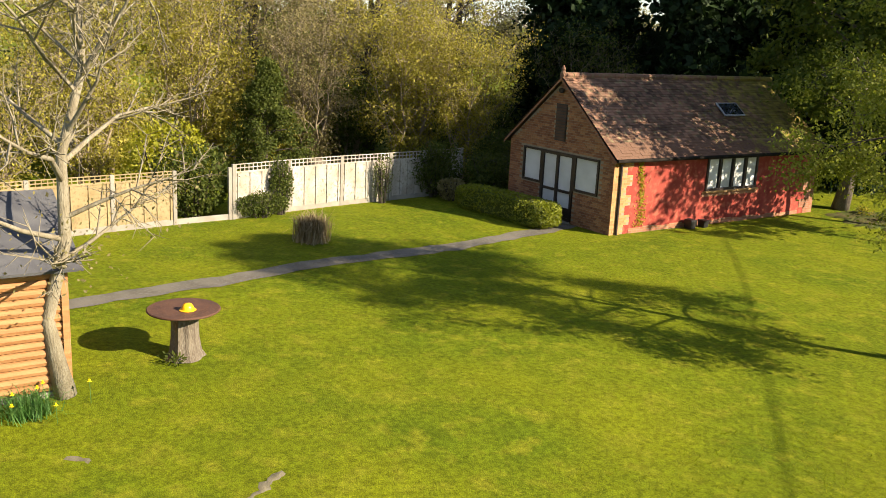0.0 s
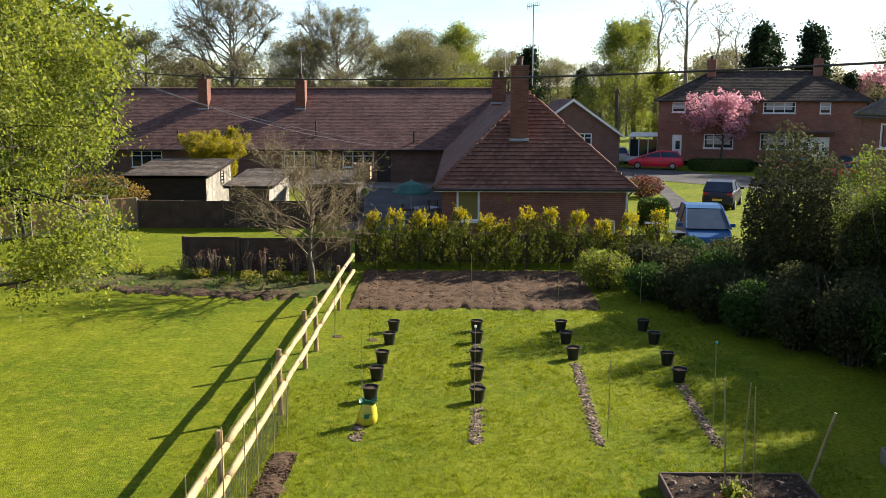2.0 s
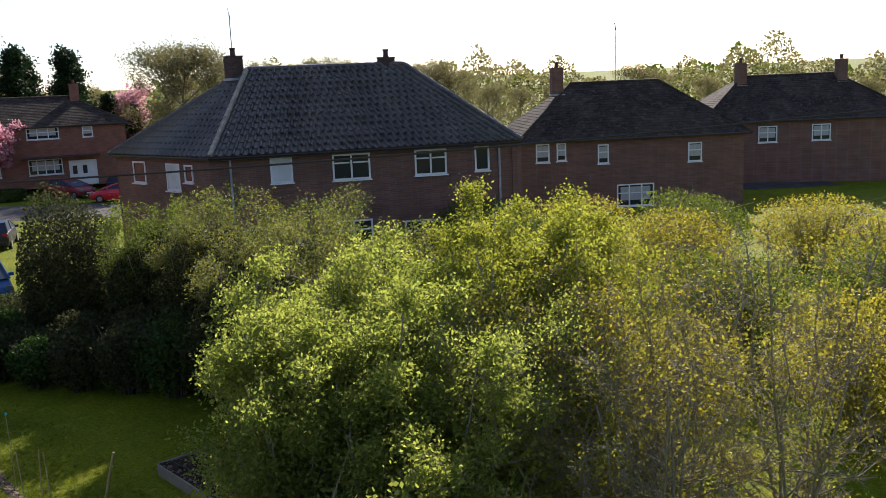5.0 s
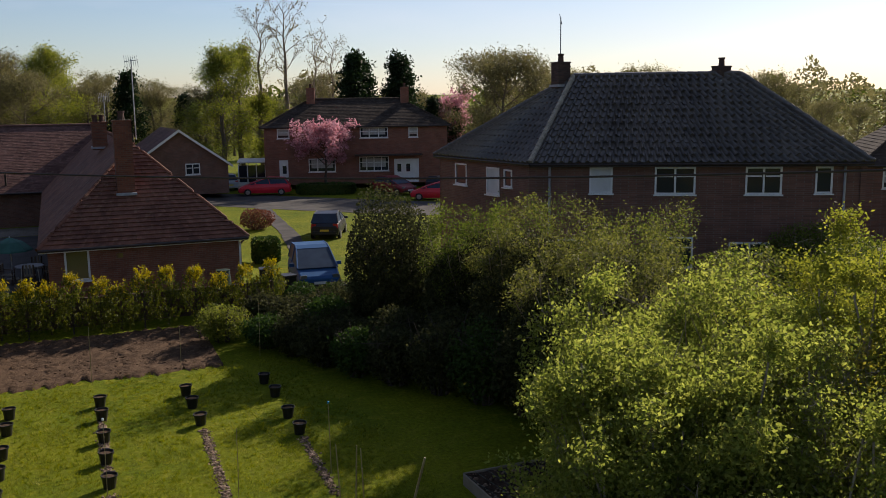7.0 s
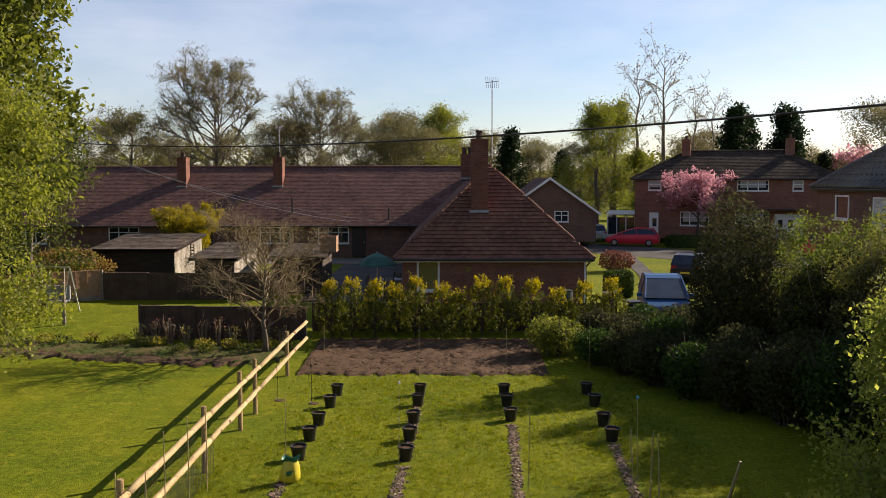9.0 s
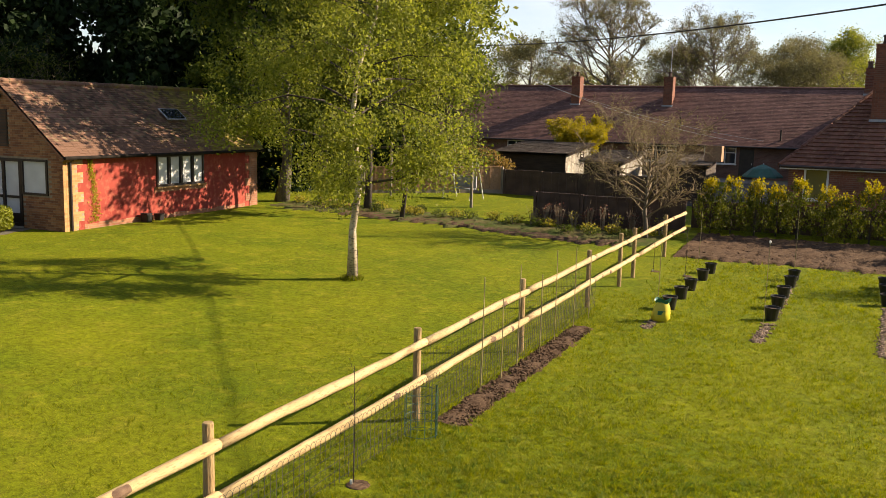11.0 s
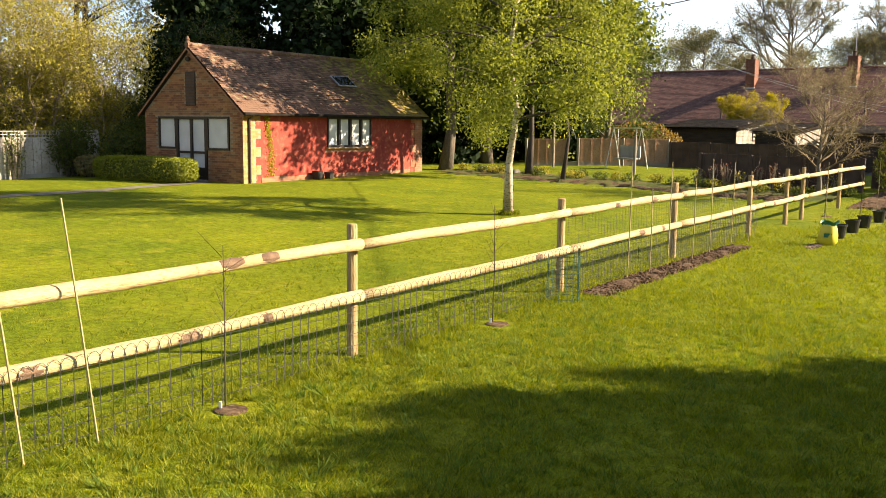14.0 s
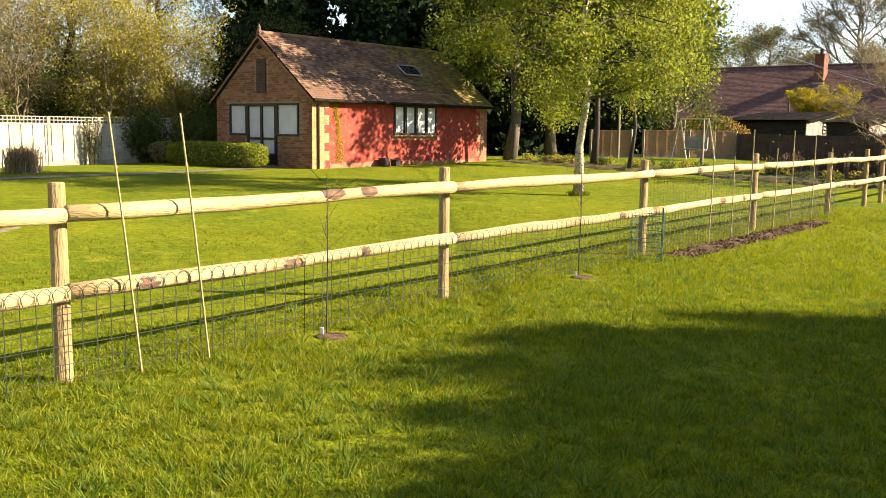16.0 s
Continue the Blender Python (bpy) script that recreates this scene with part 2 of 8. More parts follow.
def loose_brick_mat(name, c1, c2, c3):
    """Single bricks, each fired its own shade."""
    m = mat(name, c1, c2, 9, 0.9, 0.5, None, 60)
    n, l = m.node_tree.nodes, m.node_tree.links
    b, info, geo, ramp, mx, add = n["Principled BSDF"], n.new("ShaderNodeObjectInfo"), n.new("ShaderNodeNewGeometry"), n.new("ShaderNodeValToRGB"), n.new("ShaderNodeMix"), n.new("ShaderNodeMath")
    add.operation = "FRACT"
    sm = n.new("ShaderNodeMath")
    l.new(info.outputs["Random"], sm.inputs[0])
    l.new(geo.outputs["Random Per Island"], sm.inputs[1])
    l.new(sm.outputs[0], add.inputs[0])
    ramp.color_ramp.elements[0].color, ramp.color_ramp.elements[1].color = (*c1, 1), (*c3, 1)
    mid = ramp.color_ramp.elements.new(0.5)
    mid.color = (*c2, 1)
    l.new(add.outputs[0], ramp.inputs[0])
    mx.data_type = "RGBA"
    mx.inputs["Factor"].default_value = 0.7
    l.new(b.inputs["Base Color"].links[0].from_socket, mx.inputs[6])
    l.new(ramp.outputs[0], mx.inputs[7])
    l.new(mx.outputs[2], b.inputs["Base Color"])
    return m


BRICKS = loose_brick_mat("single_orange_brick", (0.145, 0.056, 0.028), (0.275, 0.118, 0.051), (0.37, 0.19, 0.082))
BRICKS_PALE = loose_brick_mat("single_yellow_brick", (0.306, 0.147, 0.0551), (0.379, 0.208, 0.0796), (0.428, 0.264, 0.111))
POTCLAY = mat("dark_clay_pot", (0.045, 0.026, 0.02), (0.085, 0.045, 0.032), 5, 0.9, 0.3)
# stack brick seen on its shaded side, the shade put into the colour
STACK_DARK = brick_mat("shaded_stack_brick", (0.05, 0.028, 0.022), (0.08, 0.042, 0.032), (0.06, 0.048, 0.04))
BRICK_STACK = brick_mat("orange_red_stack_brick", (0.13, 0.0403, 0.0208), (0.189, 0.065, 0.0325), (0.13, 0.091, 0.065))
JOINT = mat("lime_mortar", (0.22, 0.178, 0.122), (0.281, 0.233, 0.165), 6, 0.95, 0.4, None, 60)
WHITE = mat("white_gloss_paint", (0.585, 0.585, 0.569), (0.648, 0.648, 0.632), 2, 0.4)
BLACKTRIM = mat("dark_brown_joinery", (0.0134, 0.00796, 0.00612), (0.0275, 0.0159, 0.011), 4, 0.5)
BLIND = mat("white_blind", (0.474, 0.474, 0.458), (0.569, 0.569, 0.553), 1.5, 0.8)
CURTAIN = mat("net_curtain", (0.285, 0.276, 0.261), (0.395, 0.387, 0.364), 6, 0.9, stretch=(6, 6, 0.4))
GLASS = glass_mat("window_glass")
CARGLASS = mat("tinted_car_glass", (0.03, 0.045, 0.07), (0.04, 0.06, 0.09), 2, 0.35, spec=0.08)
# glass tinted yellow, sunlight in the pane put into its colour
GLASSY = glass_mat("sunny_pane", (0.16, 0.14, 0.05))
LOUVRE = mat("brown_louvre", (0.055, 0.028, 0.018), (0.085, 0.045, 0.03), 4, 0.8)
GUTTER = mat("dull_black_gutter", (0.010, 0.009, 0.008), (0.022, 0.018, 0.015), 4, 0.95, spec=0.1)
FENCE_WHITE = mat("pale_weathered_fence", (0.274, 0.238, 0.187), (0.389, 0.36, 0.31), 1.6, 0.9, 0.4, (0.202, 0.173, 0.122), 30)
FENCE_OCHRE = mat("ochre_fence_panel", (0.211, 0.152, 0.0689), (0.275, 0.211, 0.11), 1.6, 0.85, 0.4, (0.165, 0.119, 0.0551), 30)
FENCE_ORANGE = mat("orange_brown_fence_panel", (0.25, 0.145, 0.076), (0.33, 0.20, 0.11), 2, 0.85, 0.4, (0.19, 0.115, 0.065), 30)
FENCE_GREY = mat("grey_weathered_fence", (0.172, 0.147, 0.111), (0.233, 0.202, 0.159), 2, 0.9, 0.4, None, 30)
FENCE_DARK = mat("dark_stained_fence", (0.050, 0.031, 0.023), (0.082, 0.052, 0.038), 2, 0.85, 0.4, None, 30)
CONCRETE = mat("concrete_post", (0.206, 0.186, 0.152), (0.26, 0.24, 0.201), 3, 0.9, 0.4, None, 40)
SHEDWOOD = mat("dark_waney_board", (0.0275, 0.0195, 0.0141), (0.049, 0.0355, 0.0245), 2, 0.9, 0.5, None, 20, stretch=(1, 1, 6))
# boards of the sun-facing shed ends, sunlight put into the paler colour
SHEDWHITE = mat("sunlit_waney_board", (0.15, 0.135, 0.105), (0.28, 0.26, 0.215), 3, 0.9, 0.7, (0.10, 0.085, 0.06), 20, island=0.3)
SHEDORANGE = mat("new_orange_cladding", (0.26, 0.114, 0.0364), (0.322, 0.167, 0.0624), 3, 0.75, 0.4, None, 30, stretch=(0.5, 0.5, 4), island=0.12)
FELT = mat("mineral_roof_felt", (0.0612, 0.0612, 0.0673), (0.0978, 0.0978, 0.101), 2, 0.9, 0.7, None, 90)
OLDROOF = mat("grey_brown_shed_roof", (0.11, 0.09, 0.075), (0.22, 0.185, 0.155), 3, 0.95, 0.9, (0.27, 0.225, 0.19), 25, spec=0.05)
RUST = mat("rusty_steel_disc", (0.052, 0.0214, 0.0122), (0.0859, 0.0367, 0.0195), 4, 0.75, 0.4, (0.116, 0.0551, 0.0306), 40)
BIRCHBARK = mat("birch_bark", (0.31, 0.25, 0.165), (0.44, 0.375, 0.27), 1.5, 0.8, 0.5, (0.048, 0.04, 0.032), 20, stretch=(1.2, 1.2, 2.6))
BARK = mat("grey_brown_bark", (0.0796, 0.0612, 0.0428), (0.134, 0.111, 0.0796), 4, 0.95, 1.0, (0.172, 0.153, 0.116), 20, stretch=(2, 2, 0.6))
DARKBARK = mat("dark_bark", (0.0337, 0.0245, 0.0184), (0.0612, 0.049, 0.0367), 4, 0.95, 1.0, None, 20, stretch=(2, 2, 0.6))
PALEBARK = mat("lichened_bark", (0.159, 0.134, 0.0859), (0.233, 0.208, 0.147), 4, 0.95, 0.8, (0.122, 0.0978, 0.0612), 20, stretch=(2, 2, 0.7))
APPLEBARK = mat("yellow_brown_apple_twig", (0.12, 0.088, 0.045), (0.185, 0.138, 0.075), 3, 0.9)
TWIG = mat("dry_twigs", (0.16, 0.125, 0.08), (0.24, 0.19, 0.125), 3, 0.9)
L_BIRCH = leaf_mat("birch_leaf", (0.105, 0.130, 0.017), (0.225, 0.238, 0.045), 0.2, 0.5)
L_FRESH = leaf_mat("fresh_leaf", (0.072, 0.096, 0.016), (0.165, 0.178, 0.036), 0.15, 0.5)
L_HAW = leaf_mat("backlit_shrub_leaf", (0.112, 0.146, 0.029), (0.252, 0.270, 0.066), 0.05, 0.6)
L_HAWTOP = leaf_mat("yellow_shrub_leaf", (0.132, 0.154, 0.024), (0.262, 0.264, 0.048), 0.05, 0.5)
# far buds, lightened and a little bluer: distance haze put into the colour
L_FAR = leaf_mat("hazed_far_leaf", (0.085, 0.083, 0.034), (0.19, 0.172, 0.078), 0.1, 0.35)
L_LIME = leaf_mat("deep_spring_leaf", (0.050, 0.076, 0.0135), (0.135, 0.158, 0.031), 0.12, 0.45)
L_TOP = leaf_mat("olive_shrub_leaf", (0.062, 0.074, 0.018), (0.16, 0.162, 0.042), 0.12, 0.45)
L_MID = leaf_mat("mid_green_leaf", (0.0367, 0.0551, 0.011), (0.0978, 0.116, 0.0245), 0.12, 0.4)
L_OLIVE = leaf_mat("budding_olive_leaf", (0.145, 0.135, 0.020), (0.32, 0.285, 0.052), 0.2, 0.4)
L_BUD = leaf_mat("pale_bud", (0.134, 0.116, 0.0459), (0.22, 0.19, 0.0796), 0.2, 0.4)
L_DARK = leaf_mat("dark_evergreen_leaf", (0.00734, 0.0172, 0.00612), (0.0214, 0.0398, 0.0122), 0.12, 0.2)
L_CONIFER = leaf_mat("conifer_spray", (0.0184, 0.0398, 0.00918), (0.052, 0.0918, 0.0184), 0.1, 0.25)
L_BOX = leaf_mat("box_hedge_leaf", (0.104, 0.128, 0.00734), (0.22, 0.239, 0.0184), 0.4, 0.35)
# leaves of the shaded shrubs: the shade is put into this darker colour
L_SHADY = leaf_mat("shade_dark_leaf", (0.024, 0.029, 0.013), (0.068, 0.072, 0.030), 0.02, 0.3)
L_GOLD = leaf_mat("golden_conifer_spray", (0.17, 0.15, 0.010), (0.36, 0.29, 0.020), 0.2, 0.45)
L_FORSY = leaf_mat("yellow_blossom", (0.175, 0.150, 0.014), (0.33, 0.275, 0.024), 0.2, 0.4)
L_PINK = leaf_mat("pink_blossom", (0.379, 0.159, 0.196), (0.539, 0.337, 0.367), 0.2, 0.4)
L_YELLOWGREEN = leaf_mat("yellow_green_leaf", (0.184, 0.196, 0.0122), (0.318, 0.306, 0.0306), 0.3, 0.45)
STRAW = leaf_mat("dead_straw", (0.22, 0.165, 0.0859), (0.337, 0.269, 0.159), 0.2, 0.3)
REDSHOOT = leaf_mat("red_young_shoot", (0.0859, 0.0306, 0.0214), (0.159, 0.0673, 0.0428), 0.3, 0.3)
TYRE = mat("tyre_rubber", (0.00734, 0.00734, 0.00734), (0.0122, 0.0122, 0.0122), 6, 0.8)
CHROME = mat("wheel_metal", (0.275, 0.275, 0.281), (0.337, 0.337, 0.343), 6, 0.3, metal=0.8)
UMBRELLA = mat("green_canvas", (0.0184, 0.0859, 0.0673), (0.0306, 0.122, 0.0978), 3, 0.8)
YELLOWBAG = mat("yellow_sack", (0.459, 0.379, 0.0122), (0.501, 0.428, 0.0306), 6, 0.5)
GREENBAG = mat("green_sack_top", (0.00612, 0.111, 0.0612), (0.0122, 0.147, 0.0859), 6, 0.5)
LEAD = mat("lead_flashing", (0.237, 0.246, 0.261), (0.316, 0.324, 0.339), 3, 0.6)
MORTAR = mat("ridge_mortar", (0.24, 0.21, 0.155), (0.36, 0.32, 0.25), 5, 0.9, 0.5, (0.17, 0.145, 0.10), 30)


def paint(name, c):
    return mat(name, c, tuple(min(1, v * 1.15 + 0.004) for v in c), 1.0, 0.32, spec=0.4)


# ---- geometry helpers ----
def ss(v, a, b):
    v = min(1.0, max(0.0, (v - a) / (b - a)))
    return v * v * (3 - 2 * v)


def gz(x, y):
    """Height of the ground: nearly level, rising a little towards the brick outbuilding and the houses."""
    a, b = 0.30 * ss(-x, 1, 16), 0.40 * ss(y, 20, 32)
    return a + b - a * b / 0.5 - 0.42 * ss(x, 10.1, 11.6) * ss(y, 25, 29) * (1 - ss(x, 34, 50)) - 0.8 * ss(x, 34, 50) + 14 * ss(math.hypot(x, y), 220, 900) + 0.02 * math.sin(x * 0.7 + y * 0.31) * ss(-x, 0, 4)


class Geo:
    """Collects vertices and faces for one mesh."""

    def __init__(self):
        self.v, self.f = [], []

    def quad(self, *p):
        k = len(self.v)
        self.v += [tuple(q) for q in p]
        self.f.append(tuple(range(k, k + len(p))))
        return self

    def box(self, c, s, rz=0.0, taper=1.0, m=None):
        k = len(self.v)
        ca, sa = math.cos(rz), math.sin(rz)
        for z in (-0.5, 0.5):
            w = taper if z > 0 else 1.0
            for x, y in ((-0.5, -0.5), (0.5, -0.5), (0.5, 0.5), (-0.5, 0.5)):
                px, py = x * s[0] * w, y * s[1] * w
                p = Vector((c[0] + px * ca - py * sa, c[1] + px * sa + py * ca, c[2] + z * s[2]))
                self.v.append(tuple(m @ p if m else p))
        self.f += [tuple(k + i for i in q) for q in ((3, 2, 1, 0), (4, 5, 6, 7), (0, 1, 5, 4), (1, 2, 6, 5), (2, 3, 7, 6), (3, 0, 4, 7))]
        return self

    def tube(self, pts, radii, sides=6, caps=True):
        k = len(self.v)
        pts = [Vector(p) for p in pts]
        for i, p in enumerate(pts):
            d = (pts[min(i + 1, len(pts) - 1)] - pts[max(i - 1, 0)]).normalized()
            a = d.orthogonal().normalized() if abs(d.z) < 0.9 else Vector((1, 0, 0)).cross(d).normalized()
            b = d.cross(a)
            r = radii[i] if isinstance(radii, (list, tuple)) else radii
            for s in range(sides):
                w = 2 * math.pi * s / sides
                self.v.append(tuple(p + a * (r * math.cos(w)) + b * (r * math.sin(w))))
        for i in range(len(pts) - 1):
            for s in range(sides):
                t = (s + 1) % sides
                self.f.append((k + i * sides + s, k + i * sides + t, k + (i + 1) * sides + t, k + (i + 1) * sides + s))
        if caps:
            self.f.append(tuple(k + s for s in reversed(range(sides))))
            self.f.append(tuple(k + (len(pts) - 1) * sides + s for s in range(sides)))
        return self

    def lathe(self, profile, c=(0, 0, 0), sides=16, caps=True):
        k = len(self.v)
        for r, z in profile:
            for s in range(sides):
                w = 2 * math.pi * s / sides
                self.v.append((c[0] + r * math.cos(w), c[1] + r * math.sin(w), c[2] + z))
        for i in range(len(profile) - 1):
            for s in range(sides):
                t = (s + 1) % sides
                self.f.append((k + i * sides + s, k + i * sides + t, k + (i + 1) * sides + t, k + (i + 1) * sides + s))
        if caps:
            self.f.append(tuple(k + s for s in reversed(range(sides))))
            self.f.append(tuple(k + (len(profile) - 1) * sides + s for s in range(sides)))
        return self

    def prism(self, outline, a, b):
        """An outline of (u, z) pulled from a to b; a and b give the place for (u, z)."""
        k, n = len(self.v), len(outline)
        self.v += [tuple(a(u, z)) for u, z in outline] + [tuple(b(u, z)) for u, z in outline]
        self.f.append(tuple(k + i for i in range(n)))
        self.f.append(tuple(k + n + i for i in reversed(range(n))))
        for i in range(n):
            j = (i + 1) % n
            self.f.append((k + i, k + n + i, k + n + j, k + j))
        return self


def put(name, g, material, parent=None, label="", smooth=False):
    """Links what g holds as one mesh object under parent."""
    me = bpy.data.meshes.new(name)
    if isinstance(g, Geo):
        me.from_pydata(g.v, [], g.f)
    else:
        v, f = g
        me.vertices.add(len(v))
        me.vertices.foreach_set("co", np.asarray(v, np.float32).ravel())
        f = np.asarray(f, np.int32)
        me.loops.add(f.size)
        me.loops.foreach_set("vertex_index", f.ravel())
        me.polygons.add(len(f))
        me.polygons.foreach_set("loop_start", np.arange(0, f.size, f.shape[1], dtype=np.int32))
        me.polygons.foreach_set("loop_total", np.full(len(f), f.shape[1], np.int32))
        me.update(calc_edges=True)
    me.validate()
    if smooth:
        me.polygons.foreach_set("use_smooth", [True] * len(me.polygons))
    me.materials.append(material)
    ob = new(name, me)
    if parent:
        ob.parent = parent
        if parent.type == "MESH":
            ob.matrix_parent_inverse = parent.matrix_basis.inverted()
    if label:
        tagged(ob, label)
    return ob


def solid(name, g, material, parent=None, label="", width=0.01):
    """As put, with worn edges."""
    ob = put(name, g, material, parent, label)
    bv = ob.modifiers.new("bevel", "BEVEL")
    bv.width, bv.segments, bv.limit_method = width, 1, "ANGLE"
    return ob


def thing(name, label, category, at=(0, 0, 0), rz=0.0, group="", kind=""):
    e = new(name)
    e.empty_display_size = 0.2
    e.matrix_basis = pose(*at, 0, 0, rz)
    return tagged(e, label, category, group, kind)




def leaf_cards(centres, size, r, flat=0.0, squash=0.62):
    """Small four-cornered leaves round the centres, each turned its own way."""
    n = len(centres)
    a = r.normal(size=(n, 3))
    a[:, 2] *= 1 - flat
    a /= np.linalg.norm(a, axis=1)[:, None] + 1e-9
    b = np.cross(a, r.normal(size=(n, 3)))
    b /= np.linalg.norm(b, axis=1)[:, None] + 1e-9
    s = (size * r.uniform(0.6, 1.35, n))[:, None]
    a, b = a * s, b * s * squash
    v = np.stack([centres - a, centres + b * 0.9 - a * 0.1, centres + a, centres - b * 0.9 - a * 0.1], 1).reshape(-1, 3)
    return v, np.arange(4 * n).reshape(-1, 4)


def grow(height, crown, low, seed, trunk_r=0.15, limbs=14, lean=(0, 0), shape="oval", droop=0.0, stems=1, spread=0.0, twigs=5, forks=5, thick=1.0):
    """Branches of a tree. Returns the wood as a Geo and the places of its twigs."""
    r = np.random.default_rng(seed)
    g, tips = Geo(), []
    for st in range(stems):
        w = 2 * math.pi * st / max(stems, 1) + r.uniform(0, 1)
        off = np.array([math.cos(w), math.sin(w)]) * (spread * r.uniform(0.6, 1.2) if stems > 1 else 0)
        pts, hh = [], height * (1 if stems == 1 else r.uniform(0.75, 1.0))
        for i in range(8):
            k = i / 7
            wob = r.normal(0, 0.012 * height, 2) * (0 if i == 0 else 1)
            base = off * (0.12 + 0.88 * k)
            pts.append(np.array([base[0] + lean[0] * k * k + wob[0], base[1] + lean[1] * k * k + wob[1], hh * k]))
        rad = [max(0.012, trunk_r * (1 - 0.93 * (i / 7)) * (1.35 if i == 0 else 1)) for i in range(8)]
        g.tube(pts, rad, 8)
        for b in range(limbs):
            k = low / height + (1 - low / height) * ((b + r.uniform(0.1, 0.9)) / limbs) ** 0.85
            k = min(k, 0.985)
            i = min(6, int(k * 7))
            p = pts[i] + (pts[i + 1] - pts[i]) * (k * 7 - i)
            q = (k - low / height) / (1 - low / height)
            env = {"oval": 0.35 + 0.65 * math.sin(math.pi * min(1, 0.22 + 0.78 * q)) if q < 0.75 else 1.35 * (1 - q) + 0.25,
                   "cone": 1.05 - q, "round": math.sqrt(max(0.05, 1 - (2 * q - 0.9) ** 2 * 0.75)), "vase": 0.35 + 0.75 * q}[shape]
            ln = crown * env * r.uniform(0.75, 1.15)
            az, up = b * 2.399 + r.uniform(-0.5, 0.5), {"oval": 0.55, "cone": 0.12, "round": 0.5, "vase": 0.9}[shape] + 0.5 * q
            d = np.array([math.cos(az), math.sin(az), up - droop])
            d /= np.linalg.norm(d)
            lp = [p]
            for s in range(1, 5):
                d = d + r.normal(0, 0.13, 3) - np.array([0, 0, droop * 0.25])
                d /= np.linalg.norm(d)
                lp.append(lp[-1] + d * ln / 4)
            r0 = min(rad[i] * 0.55, 0.012 + 0.013 * ln)
            g.tube(lp, [r0, r0 * 0.8, r0 * 0.55, r0 * 0.35, r0 * 0.14], 5, caps=False)
            for f in range(forks):
                t = 0.3 + 0.7 * (f + r.uniform(0, 1)) / forks
                s = min(3, int(t * 4))
                o = lp[s] + (lp[s + 1] - lp[s]) * (t * 4 - s)
                e = d + r.normal(0, 0.75, 3) + np.array([0, 0, 0.15 - droop * 0.8])
                e /= np.linalg.norm(e)
                fl = ln * r.uniform(0.22, 0.5) * (1.1 - 0.5 * t)
                fp = [o, o + e * fl * 0.5 + r.normal(0, 0.03 * fl, 3), o + e * fl + np.array([0, 0, -droop * fl * 0.5])]
                g.tube(fp, [r0 * 0.3 * thick, r0 * 0.2 * thick, r0 * 0.09 * thick], 3, caps=False)
                for u in range(twigs):
                    tp = fp[1] + (fp[2] - fp[1]) * r.uniform(-0.6, 1.0)
                    h = e + r.normal(0, 0.8, 3) - np.array([0, 0, droop])
                    h /= np.linalg.norm(h)
                    end = tp + h * fl * r.uniform(0.25, 0.55)
                    g.tube([tp, end], [(r0 * 0.1 + 0.0015) * thick, 0.0015 * thick], 3, caps=False)
                    tips += [tp + (end - tp) * r.uniform(0.3, 1.1), end]
    return g, np.array(tips)


def tree(name, label, at, height, crown, low, seed, bark, leaf, leaves, size, scatter=0.25, category="tree", group="", flat=0.0, parts=("trunk", "crown"), limb_bark=None, **kw):
    """A tapered trunk with limbs and twigs, and a crown of many single leaves round the twigs."""
    e = thing(name, label, category, at, 0, group)
    g, tips = grow(height, crown, low, seed, **kw)
    if limb_bark:
        n = 8 * 8
        t, b = Geo(), Geo()
        t.v, t.f = g.v[:n], [f for f in g.f if max(f) < n]
        b.v, b.f = g.v[n:], [tuple(i - n for i in f) for f in g.f if min(f) >= n]
        put(parts[0], t, bark, e, smooth=True)
        put("branchwork", b, limb_bark, e, smooth=True)
    else:
        put(parts[0], g, bark, e, smooth=True)
    if leaves:
        r = np.random.default_rng(seed + 99)
        c = tips[r.integers(0, len(tips), leaves)] + r.normal(0, scatter, (leaves, 3)) * np.array([1, 1, 0.8])
        c[:, 2] = np.maximum(c[:, 2], 0.08)
        put(parts[1], leaf_cards(c, size, r, flat), leaf, e)
    return e


